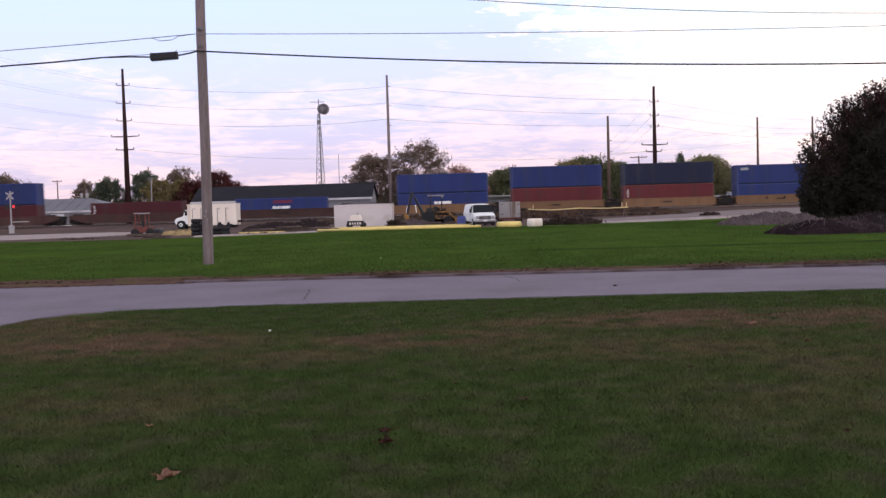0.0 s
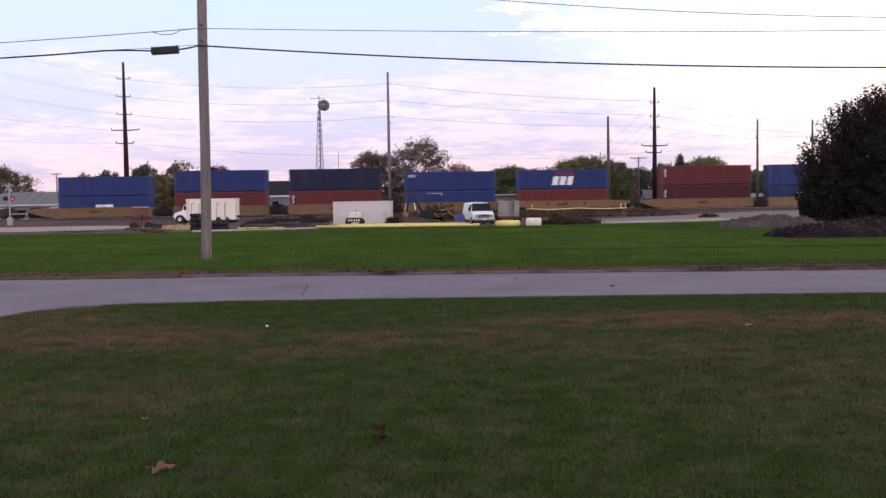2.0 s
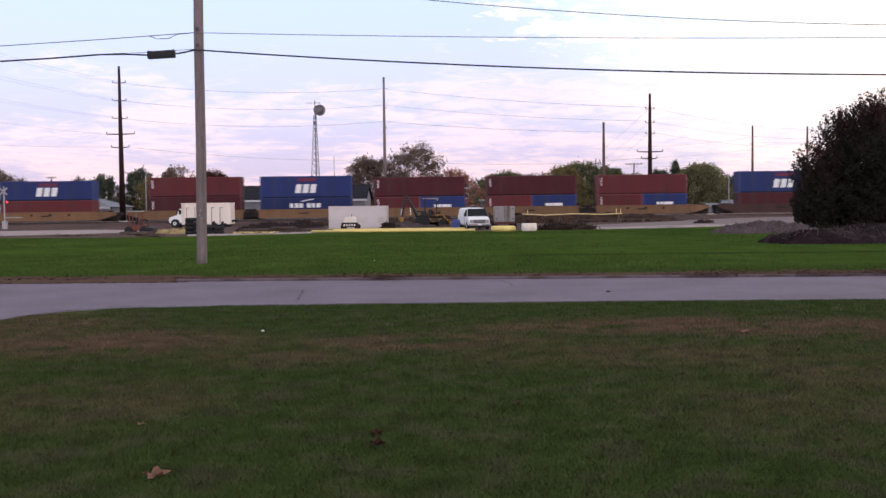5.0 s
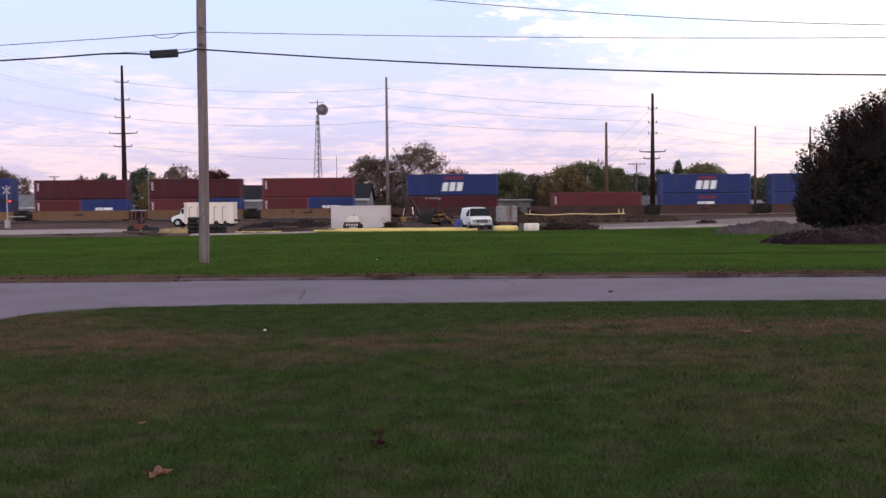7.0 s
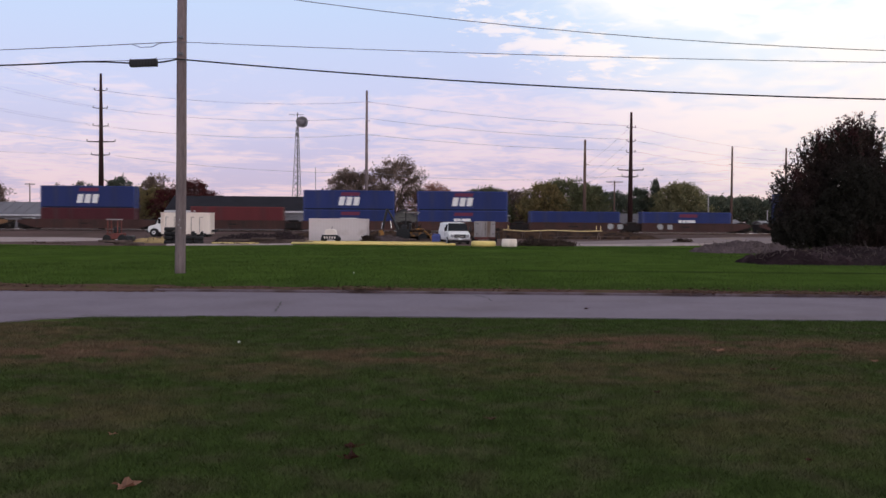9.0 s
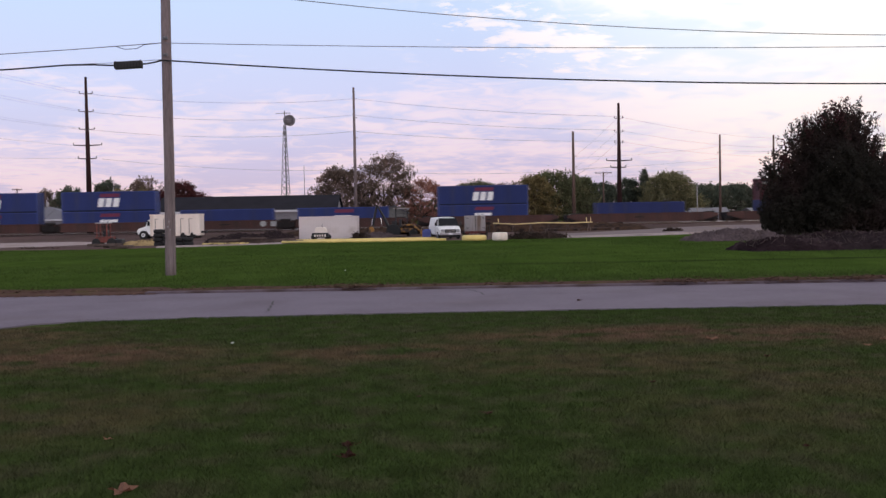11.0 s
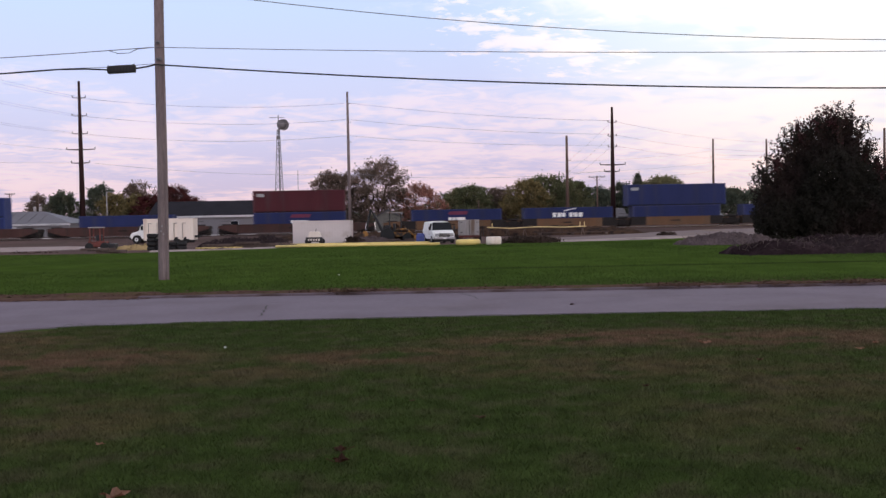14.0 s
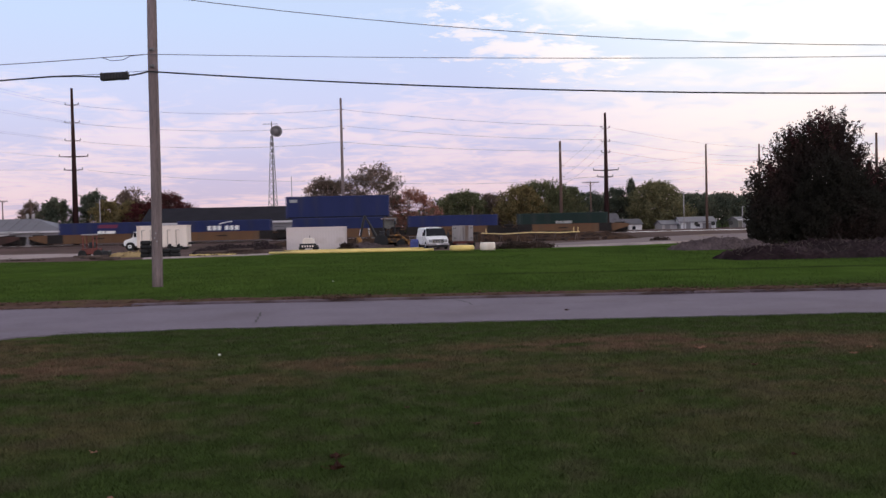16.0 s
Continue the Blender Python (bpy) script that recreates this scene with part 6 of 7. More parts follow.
building("long_building", -45.0, -15.3, 160, 171, 2.75, 5.15, M_SIDING, M_ROOFDARK, "long low building with dark roof and pale siding", windows=((-38, 1.2, 1.2, 1.0), (-31, 1.2, 1.2, 1.0), (-20, 1.2, 1.2, 1.0)), doors=((-26, 1.0, 2.1),), fascia=M_SIDINGW)
def hip_shed(x0, x1, y0, y1, eave, ridge, label):
    """Low shed under a hipped metal roof with a white eaves board."""
    root = thing("metal_shed", pose(0, 0, -0.4), label, "building")
    e, r, ym, run = eave + 0.4, ridge + 0.4, (y0 + y1) / 2, 6.5
    bm = bmesh.new()
    for a, b, c, d in ((x0, x1, y0, y0 + 0.2), (x0, x1, y1 - 0.2, y1), (x0, x0 + 0.2, y0 + 0.2, y1 - 0.2), (x1 - 0.2, x1, y0 + 0.2, y1 - 0.2)):
        box(bm, a, b, c, d, -0.2, e - 0.02)
    part("wall", bm, M_SIDING, root)
    o = 0.35
    c = [(x0 - o, y0 - o, e), (x1 + o, y0 - o, e), (x1 + o, y1 + o, e), (x0 - o, y1 + o, e), (x0 + run, ym, r), (x1 - run, ym, r)]
    for f in ((0, 1, 5, 4), (1, 2, 5), (2, 3, 4, 5), (3, 0, 4)):
        bm = bmesh.new()
        top = [bm.verts.new(Vector(c[i]) + Vector((0, 0, 0.12))) for i in f]
        low = [bm.verts.new(Vector(c[i])) for i in f]
        bm.faces.new(top)
        bm.faces.new(low[::-1])
        for i in range(len(f)):
            bm.faces.new((top[i], low[i], low[(i + 1) % len(f)], top[(i + 1) % len(f)]))
        part("roof", bm, M_ROOFPALE, root)
    bm = bmesh.new()
    box(bm, x0 - o, x1 + o, y0 - o - 0.05, y0 - o - 0.005, e - 0.22, e + 0.08)
    part("fascia", bm, M_SIDINGW, root)
    for k in range(9):
        bm = bmesh.new()
        f0 = x0 + 7.5 + k * 1.9
        tube(bm, [(f0, y0 - o + 0.02, e + 0.16), (f0, ym, r + 0.16)], 0.05, 5)
        part("roof_seam", bm, M_ROOFPALE, root)
    for dx in (-80, -70):
        bm = bmesh.new()
        box(bm, dx - 1.1, dx + 1.1, y0 - 0.05, y0 + 0.02, 0, 1.9, 0.01)
        part("door", bm, M_SIDINGW, root)


hip_shed(-88.0, -60.0, 165, 177, 1.9, 4.05, "low shed with pale hipped metal roof and white eaves")
building("shed", -104.0, -90.0, 172, 184, 3.0, 5.4, M_SIDINGW, M_ROOFPALE, "white building with pale gabled roof near the crossing", windows=((-97, 1.1, 1.3, 1.0),), fascia=M_SIDINGW)
building("house", 49.0, 54.6, 255, 266, 0.9, 3.4, M_SIDING, M_ROOFGREY, "grey house with a plain grey roof", True, windows=((51.0, 0.6, 0.9, 1.0),))
building("house", 55.5, 60.2, 254, 262, 0.5, 1.8, M_SIDINGW, M_ROOFGREY, "small white house with grey roof", windows=((58.0, 0.5, 0.9, 0.9),))
building("garage", 70.2, 79.4, 252, 260, 0.75, 2.0, M_SIDINGW, M_ROOFPALE, "long white garage with pale roof", doors=((72.0, 1.2, 1.9), (77.0, 2.4, 1.9)), windows=((74.6, 0.9, 1.0, 0.7),))
building("garage", 65.6, 69.6, 254, 262, 0.2, 1.2, M_GREYBOX, M_ROOFPALE, "low grey shed beside the white garage", doors=((67, 1.4, 1.8),))
building("shed", 80.6, 88.0, 238, 245, 1.1, 1.7, M_SIDINGG, M_ROOFPALE, "grey-green low shed with pale roof edge", doors=((82.4, 1.2, 1.9),), fascia=M_SIDINGW)
building("shed", -7.2, -3.3, 150, 156, 1.95, 3.0, M_SIDINGG, M_ROOFGREY, "small dark shed with gabled roof behind the track", False)
building("shed", 3.8, 11.0, 150, 155, 2.05, 2.2, M_SIDINGG, M_SIDINGG, "low flat-roofed grey shed behind the track", doors=((6, 1.2, 2.0),))


def round_sign(x, y, z):
    root = thing("track_sign", pose(x, y, -0.4), "dark round sign on a short post beside the track", "sign")
    bm = bmesh.new()
    tube(bm, [(0, 0.03, -0.1), (0, 0.03, z + 0.4)], 0.04, 6)
    part("post", bm, M_STEEL, root)
    bm = bmesh.new()
    lathe(bm, [(0.0, 0), (0.42, 0), (0.42, 0.03), (0.0, 0.03)], 20, pose(0, 0, z + 0.2, 90, 0, 0))
    part("plate", bm, M_SIGNAL, root)


round_sign(55.9, 190, 0.75)
round_sign(59.3, 190, 0.75)
round_sign(62.8, 190, 0.75)


# ------------------------------------------------------------------ yard things
def wheel(parent, x, y, z, r, w, name="wheel", rim=M_RIM, side=-1):
    bm = bmesh.new()
    lathe(bm, [(r * 0.55, -w / 2), (r * 0.92, -w / 2), (r, -w * 0.3), (r, w * 0.3), (r * 0.92, w / 2), (r * 0.55, w / 2)], 24, pose(x, y, z, 90, 0, 0))
    t = part("tyre", bm, M_TIRETREAD, parent, smooth=False)
    bm = bmesh.new()
    lathe(bm, [(0.02, -w * 0.42), (r * 0.3, -w * 0.46), (r * 0.36, -w * 0.3), (r * 0.56, -w * 0.4), (r * 0.58, 0), (0.02, 0)], 20, pose(x, y, z, 90 * side, 0, 0))
    part("rim", bm, rim, t)


def dump_truck():
    y = 112.0
    z = -0.72
    root = thing("dump_truck", pose(-33.8, y, z), "white truck with tall cream panelled dump body", "truck", "parked vehicles")
    # x runs to the tail; the cab is at the front, x 0 to 2.4
    bm = bmesh.new()
    extrude_profile(bm, [(0.0, 0.55), (0.02, 1.02), (0.20, 1.24), (0.92, 1.46), (1.10, 1.52), (1.26, 2.16), (1.55, 2.24), (1.56, 0.55), (1.32, 0.55), (1.22, 0.95), (0.78, 1.10), (0.36, 0.95), (0.26, 0.55)], 0.1, 2.2, 0.05)
    part("cab", bm, M_WHITE, root, smooth=False)
    bm = bmesh.new()
    box(bm, 1.24, 1.52, 0.07, 0.11, 1.56, 2.10, 0.015)
    part("side_window", bm, M_GLASS, root)
    bm = bmesh.new()
    extrude_profile(bm, [(1.06, 1.56), (1.10, 1.56), (1.25, 2.12), (1.21, 2.12)], 0.3, 2.0)
    part("windscreen", bm, M_GLASS, root)
    bm = bmesh.new()
    box(bm, -0.12, 0.15, 0.1, 2.2, 0.5, 0.78, 0.04)
    part("bumper", bm, M_DARK, root)
    bm = bmesh.new()
    box(bm, 0.02, 0.12, 0.25, 0.5, 0.95, 1.15, 0.02)
    part("headlight", bm, M_LAMP, root)
    bm = bmesh.new()
    box(bm, 1.0, 1.10, -0.2, 0.0, 1.6, 2.05, 0.02)
    tube(bm, [(1.05, 0.15, 1.65), (1.05, -0.1, 1.7)], 0.02, 5)
    part("mirror", bm, M_DARK, root)
    bm = bmesh.new()
    box(bm, 2.0, 7.9, 0.75, 1.55, 0.62, 0.86)
    part("chassis", bm, M_DARK, root)
    bm = bmesh.new()
    box(bm, 1.58, 7.3, 0.0, 2.3, 0.34, 2.80, 0.04)
    box(bm, 1.54, 7.34, -0.05, 2.35, 2.74, 2.86, 0.02)
    body = part("dump_body", bm, M_CREAM, root, "cream panelled steel body")
    for k in range(5):
        # raised strips in darkened cream, painting the shade of the panel recesses
        bm = bmesh.new()
        x = 2.15 + k * 0.98
        box(bm, x, x + 0.07, -0.075, -0.002, 0.55, 2.35, 0.012)
        box(bm, x + 0.07, x + 0.40, -0.075, -0.002, 2.27, 2.35, 0.012)
        part("rib", bm, M_RECSHADE, body)
        bm = bmesh.new()
        box(bm, x + 0.44, x + 0.95, -0.055, -0.002, 0.45, 2.35, 0.03)
        part("panel", bm, M_CREAM, body)
    for x in (0.78, 5.4, 6.5):
        for yy in (0.10, 2.16):
            wheel(root, x, yy, 0.5 if x < 1 else 0.36, 0.5 if x < 1 else 0.36, 0.30)
    bm = bmesh.new()
    tube(bm, [(0.78, -0.09, 0.5), (0.78, 0.2, 0.5)], [0.21, 0.21], 18)
    hub = part("hub", bm, M_LOGO, root, "white steel wheel hub")
    bm = bmesh.new()
    tube(bm, [(0.78, -0.12, 0.5), (0.78, -0.08, 0.5)], [0.09, 0.09], 12)
    part("hub_cap", bm, M_DARK, hub)
    bm = bmesh.new()
    box(bm, 6.95, 7.0, 0.1, 2.1, 0.05, 0.4)
    part("mud_flap", bm, M_BLACK, root)


dump_truck()


def storage_box():
    root = thing("storage_container", pose(-13.15, 98.2, -0.8, 0, 0, -0.6), "plain cream steel storage container in the yard", "storage container")
    L, H = 5.95, 2.35
    bm = bmesh.new()
    for x0, x1 in ((0, 0.12), (L - 0.12, L)):
        box(bm, x0, x1, 0, 0.12, 0, H)
        box(bm, x0, x1, 2.32, 2.44, 0, H)
    box(bm, 0, L, 0.0, 0.08, 0, 0.14)
    box(bm, 0, L, 0.0, 0.08, H - 0.1, H)
    part("frame", bm, M_STORE, root)
    verts, faces = [], []
    prof = []
    x = 0.12
    while x < L - 0.3:
        prof += [(x, 0.03), (x + 0.08, 0.03), (x + 0.14, 0.033), (x + 0.22, 0.033)]
        x += 0.28
    prof.append((L - 0.12, 0.03))
    for px, d in prof:
        verts += [(px, d, 0.1), (px, d, H - 0.06)]
    faces = [(2 * i, 2 * i + 2, 2 * i + 3, 2 * i + 1) for i in range(len(prof) - 1)]
    raw("side_wall", verts, faces, M_STORE, root)
    bm = bmesh.new()
    box(bm, 0.05, L - 0.05, 0.08, 2.4, 0.1, H - 0.03)
    part("roof_panel", bm, M_STORE, root)
    bm = bmesh.new()
    box(bm, L - 0.03, L + 0.01, 0.12, 1.2, 0.15, H - 0.12)
    tube(bm, [(L + 0.03, 0.6, 0.1), (L + 0.03, 0.6, H - 0.1)], 0.02, 6)
    part("door", bm, M_STORE, root)


storage_box()


def yard_cart():
    root = thing("utility_cart", pose(-11.35, 94.0, -0.74), "small white utility cart with a dark slatted front", "utility cart", "parked vehicles")
    bm = bmesh.new()
    extrude_profile(bm, [(0.22, 0.62), (0.30, 1.10), (0.42, 1.22), (1.18, 1.22), (1.30, 1.10), (1.40, 0.62)], 0.25, 1.6, 0.05)
    part("hood", bm, M_CREAM, root, "white moulded cover")
    bm = bmesh.new()
    box(bm, 0.0, 1.62, 0.0, 0.3, 0.22, 0.68, 0.05)
    part("front_guard", bm, M_DARK, root)
    for k in range(5):
        bm = bmesh.new()
        box(bm, 0.22 + 0.25 * k, 0.36 + 0.25 * k, -0.02, 0.01, 0.32, 0.52, 0.01)
        part("slat", bm, M_CREAM, root)
    for x in (0.14, 1.48):
        for y in (0.35, 1.5):
            wheel(root, x, y, 0.26, 0.26, 0.22, rim=M_DARK)
    bm = bmesh.new()
    tube(bm, [(0.9, 0.9, 1.2), (0.95, 0.9, 1.5)], 0.03, 6)
    part("exhaust", bm, M_DARK, root)


yard_cart()


def van():
    root = thing("cargo_van", pose(2.0, 86.0, -0.74, 0, 0, 10.5), "white cargo van parked facing the lawn", "van", "parked vehicles")
    # y 0 is the nose; x across. Stations: y, sill, belt, top, half width at sill, belt and top
    stations = [(0.02, 0.50, 0.80, 0.94, 0.84, 0.87, 0.74), (0.10, 0.44, 0.86, 1.02, 0.92, 0.95, 0.82), (0.40, 0.42, 0.98, 1.12, 0.97, 0.98, 0.86), (0.78, 0.40, 1.10, 1.20, 0.98, 0.99, 0.90), (1.02, 0.40, 1.16, 1.39, 0.98, 0.99, 0.88), (1.30, 0.40, 1.18, 1.68, 0.98, 0.99, 0.82), (1.52, 0.40, 1.20, 1.91, 0.98, 0.99, 0.77), (1.85, 0.40, 1.20, 1.985, 0.98, 0.99, 0.78), (3.4, 0.40, 1.20, 2.01, 0.98, 0.99, 0.80), (5.1, 0.40, 1.20, 1.99, 0.98, 0.99, 0.80), (5.38, 0.44, 1.18, 1.90, 0.95, 0.96, 0.74)]
    bm = bmesh.new()
    rings = []
    for y, z0, zb, z1, w0, wb, wt in stations:
        half = [(w0 * 0.94, z0), (w0, z0 + 0.08), (wb, zb - 0.06), (wb - 0.01, zb), (wt + 0.04, z1 - 0.10), (wt - 0.03, z1 - 0.03), (wt * 0.55, z1)]
        rings.append([bm.verts.new((x, y, z)) for x, z in half] + [bm.verts.new((-x, y, z)) for x, z in reversed(half)])
    n = len(rings[0])
    for p, q in zip(rings, rings[1:]):
        for i in range(n):
            bm.faces.new((p[i], p[(i + 1) % n], q[(i + 1) % n], q[i]))
    bm.faces.new(rings[0])
    bm.faces.new(rings[-1][::-1])
    part("body", bm, M_WHITE, root)
    bm = bmesh.new()
    lift = Vector((0, -0.028, 0.024))
    face = [Vector((x, y, z)) + lift for x, y, z in ((-0.93, 0.82, 1.225), (0.93, 0.82, 1.225), (0.80, 1.47, 1.895), (-0.80, 1.47, 1.895))]
    vs = [bm.verts.new(v) for v in face]
    lo = [bm.verts.new(v - lift * 1.6) for v in face]
    bm.faces.new(vs)
    for i in range(4):
        bm.faces.new((vs[i], vs[(i + 1) % 4], lo[(i + 1) % 4], lo[i]))
    screen = part("windscreen", bm, M_GLASS, root)
    for s in (-0.45, 0.25):
        bm = bmesh.new()
        tube(bm, [(s, 0.76, 1.262), (s + 0.42, 0.93, 1.42)], 0.012, 5)
        part("wiper", bm, M_DARK, screen)
    bm = bmesh.new()
    box(bm, -0.52, 0.52, -0.015, 0.06, 0.60, 0.93, 0.03)
    g = part("grille", bm, M_DARK, root, "dark grille with chrome bars")
    for k in range(3):
        bm = bmesh.new()
        box(bm, -0.46, 0.46, -0.024, -0.012, 0.640 + 0.105 * k, 0.665 + 0.105 * k)
        part("grille_bar", bm, M_CHROME, g)
    bm = bmesh.new()
    box(bm, -0.42, 0.42, 1.95, 2.15, 1.985, 2.06, 0.02)
    part("light_bar", bm, M_GREYBOX, root)
    for s in (-1, 1):
        bm = bmesh.new()
        box(bm, min(s * 0.53, s * 0.85), max(s * 0.53, s * 0.85), -0.01, 0.10, 0.64, 0.92, 0.03)
        lamp = part("headlight", bm, M_LAMP, root)
        bm = bmesh.new()
        box(bm, min(s * 0.55, s * 0.83), max(s * 0.55, s * 0.83), -0.016, -0.006, 0.68, 0.74)
        part("turn_signal", bm, M_TRAILER, lamp)
        bm = bmesh.new()
        box(bm, min(s * 1.04, s * 1.24), max(s * 1.04, s * 1.24), 0.92, 1.02, 1.22, 1.56, 0.03)
        tube(bm, [(s * 0.97, 1.02, 1.28), (s * 1.08, 0.98, 1.32)], 0.025, 5)
        part("mirror", bm, M_DARK, root)
        for y0, y1 in ((1.34, 1.98),):
            bm = bmesh.new()
            q = [(s * 0.985, y0 - 0.12, 1.25), (s * 0.985, y1, 1.25), (s * 0.862, y1, 1.80), (s * 0.862, y0 + 0.14, 1.80)]
            a = [bm.verts.new((x + s * 0.022, y, z)) for x, y, z in q]
            c = [bm.verts.new((x - s * 0.02, y, z)) for x, y, z in q]
            bm.faces.new(a)
            for i in range(4):
                bm.faces.new((a[i], a[(i + 1) % 4], c[(i + 1) % 4], c[i]))
            part("side_window", bm, M_GLASS, root)
        bm = bmesh.new()
        box(bm, min(s * 0.985, s * 1.0), max(s * 0.985, s * 1.0), 2.06, 2.075, 0.5, 1.2)
        part("door_gap", bm, M_DARK, root)
    bm = bmesh.new()
    box(bm, -0.97, 0.97, -0.10, 0.14, 0.40, 0.58, 0.05)
    part("bumper", bm, M_GREYBOX, root)
    bm = bmesh.new()
    box(bm, -0.17, 0.17, -0.118, -0.1, 0.43, 0.55, 0.005)
    part("number_plate", bm, M_WHITE, root)
    bm = bmesh.new()
    box(bm, -0.80, 0.80, 0.25, 4.9, 0.20, 0.42)
    part("underbody", bm, M_DARK, root)
    for y in (0.92, 4.30):
        for s in (-1, 1):
            bm = bmesh.new()
            lathe(bm, [(0.2, -0.12), (0.34, -0.12), (0.37, -0.07), (0.37, 0.07), (0.34, 0.12), (0.2, 0.12)], 22, pose(s * 0.89, y, 0.37, 0, 90, 0))
            t = part("tyre", bm, M_TIRETREAD, root)
            bm = bmesh.new()
            lathe(bm, [(0.02, -0.1), (0.2, -0.1), (0.21, 0.1), (0.02, 0.1)], 16, pose(s * 0.92, y, 0.37, 0, 90, 0))
            part("rim", bm, M_RIM, t)


van()


def trailer_box():
    root = thing("box_trailer", pose(3.55, 92.0, -0.76), "grey sheet-metal trailer with rusty frame", "trailer", "parked vehicles")
    bm = bmesh.new()
    box(bm, 0.05, 1.95, 0, 3.2, 0.62, 2.12, 0.04)
    body = part("body", bm, M_TRAILER, root)
    bm = bmesh.new()
    box(bm, 0.98, 1.02, -0.02, 0.0, 0.7, 2.05)
    for z in (0.9, 1.85):
        box(bm, 0.1, 0.35, -0.025, 0.0, z, z + 0.05)
        box(bm, 1.65, 1.9, -0.025, 0.0, z, z + 0.05)
    part("door_seam", bm, M_DARK, body)
    bm = bmesh.new()
    box(bm, 0.0, 2.0, -0.1, 3.3, 0.42, 0.60, 0.03)
    for k in range(5):
        box(bm, 0.15 + 0.4 * k, 0.25 + 0.4 * k, -0.14, -0.08, 0.25, 0.62)
    part("frame", bm, M_ORANGE, root, "rusty steel frame")
    for x in (0.1, 1.9):
        wheel(root, x, 1.9, 0.33, 0.33, 0.2)
    bm = bmesh.new()
    tube(bm, [(2.1, 0.1, 0.0), (2.12, 0.1, 1.0), (2.3, 0.1, 1.2), (2.35, 0.1, 0.5)], 0.05, 6)
    part("jack", bm, M_DARK, root)


trailer_box()


def timber_pile(x, y, n, length, label, seed, spread=1.0):
    rnd = random.Random(seed)
    for k in range(n):
        bm = bmesh.new()
        l = length * rnd.uniform(0.5, 1.1)
        box(bm, -l / 2, l / 2, -0.1, 0.1, -0.08, 0.08, 0.015)
        ob = part("timber", bm, M_TIMBER)
        layer = k // 4
        ob.matrix_basis = pose(x + rnd.uniform(-spread, spread), y + (k % 4) * 0.35, level(y) + 0.15 + layer * 0.165, 0, 0, rnd.uniform(-9, 9))
        tagged(ob, label, "timber", "timber pile")


def backhoe():
    root = thing("backhoe_loader", pose(-4.6, 96.0, -0.78), "old yellow backhoe loader with raised dark arm", "backhoe", "parked vehicles")
    bm = bmesh.new()
    extrude_profile(bm, [(0.6, 0.55), (0.6, 1.15), (1.6, 1.2), (1.7, 1.0), (3.4, 0.95), (3.45, 0.6)], 0.5, 1.6, 0.05)
    part("engine_hood", bm, M_PLANTYEL, root)
    for x, y in ((1.35, 0.45), (2.5, 0.45), (1.35, 1.65), (2.5, 1.65)):
        bm = bmesh.new()
        tube(bm, [(x, y, 1.0), (x + 0.03, y, 2.95)], 0.05, 6)
        part("cab_post", bm, M_DARK, root)
    bm = bmesh.new()
    box(bm, 1.15, 2.75, 0.3, 1.8, 2.94, 3.05, 0.04)
    part("canopy", bm, M_TRAILER, root, "grey canopy roof")
    bm = bmesh.new()
    box(bm, 0.95, 1.5, 0.75, 1.35, 1.1, 1.75, 0.06)
    box(bm, 1.7, 1.95, 0.6, 1.5, 1.1, 1.9, 0.06)
    part("seat", bm, M_DARK, root)
    for y in (0.25, 1.85):
        wheel(root, 1.15, y, 0.72, 0.72, 0.42, rim=M_PLANTYEL)
        wheel(root, 3.1, y, 0.45, 0.45, 0.28, rim=M_PLANTYEL)
    bm = bmesh.new()
    tube(bm, [(0.75, 1.05, 0.9), (0.45, 1.0, 1.5), (0.1, 1.0, 2.3), (-0.5, 1.0, 3.35)], [0.17, 0.17, 0.12, 0.07], 8)
    part("boom", bm, M_DARK, root, "dark raised boom")
    bm = bmesh.new()
    tube(bm, [(-0.5, 1.0, 3.35), (-0.75, 1.0, 2.3), (-0.95, 1.0, 1.2)], [0.12, 0.12, 0.08], 8)
    part("dipper", bm, M_DARK, root)
    bm = bmesh.new()
    tube(bm, [(-0.05, 0.85, 1.35), (-0.15, 0.85, 2.1)], 0.055, 8)
    tube(bm, [(-1.05, 0.85, 1.35), (-0.95, 0.85, 2.0)], 0.055, 8)
    part("hydraulic_ram", bm, M_CHROME, root)
    bm = bmesh.new()
    extrude_profile(bm, [(-1.45, 0.45), (-0.85, 0.4), (-0.8, 0.9), (-1.0, 1.25), (-1.3, 1.2)], 0.65, 1.35, 0.03)
    part("bucket", bm, M_PLANTYEL, root)
    for y in (0.35, 1.75):
        bm = bmesh.new()
        tube(bm, [(1.9, y, 1.25), (3.0, y, 1.35), (3.9, y, 0.6)], 0.10, 6)
        part("loader_arm", bm, M_PLANTYEL, root)
    bm = bmesh.new()
    extrude_profile(bm, [(3.8, 0.1), (4.6, 0.08), (4.5, 0.2), (4.05, 0.35), (4.0, 0.85), (3.85, 0.9)], 0.0, 2.1, 0.02)
    part("loader_bucket", bm, M_PLANTYEL, root)
    bm = bmesh.new()
    lathe(bm, [(0.03, 0), (0.1, 0.02), (0.1, 0.1), (0.03, 0.12)], 10, pose(2.6, 0.3, 2.86, 90, 0, 0))
    part("work_lamp", bm, M_LAMP, root)


backhoe()
bm = bmesh.new()
box(bm, 0, 1.1, 0, 0.8, 0, 0.75, 0.06)
box(bm, 0.1, 1.0, 0.1, 0.7, 0.75, 0.9, 0.05)
ob = part("plastic_bin", bm, M_BLUETARP)
ob.matrix_basis = pose(-0.55, 90.0, -0.74)
tagged(ob, "blue plastic bin beside the van", "bin")
heap("soil_heap", -5.2, 96.2, 5.0, 2.4, 0.62, M_MULCH, "brown dirt heap before the backhoe", 81, 200)


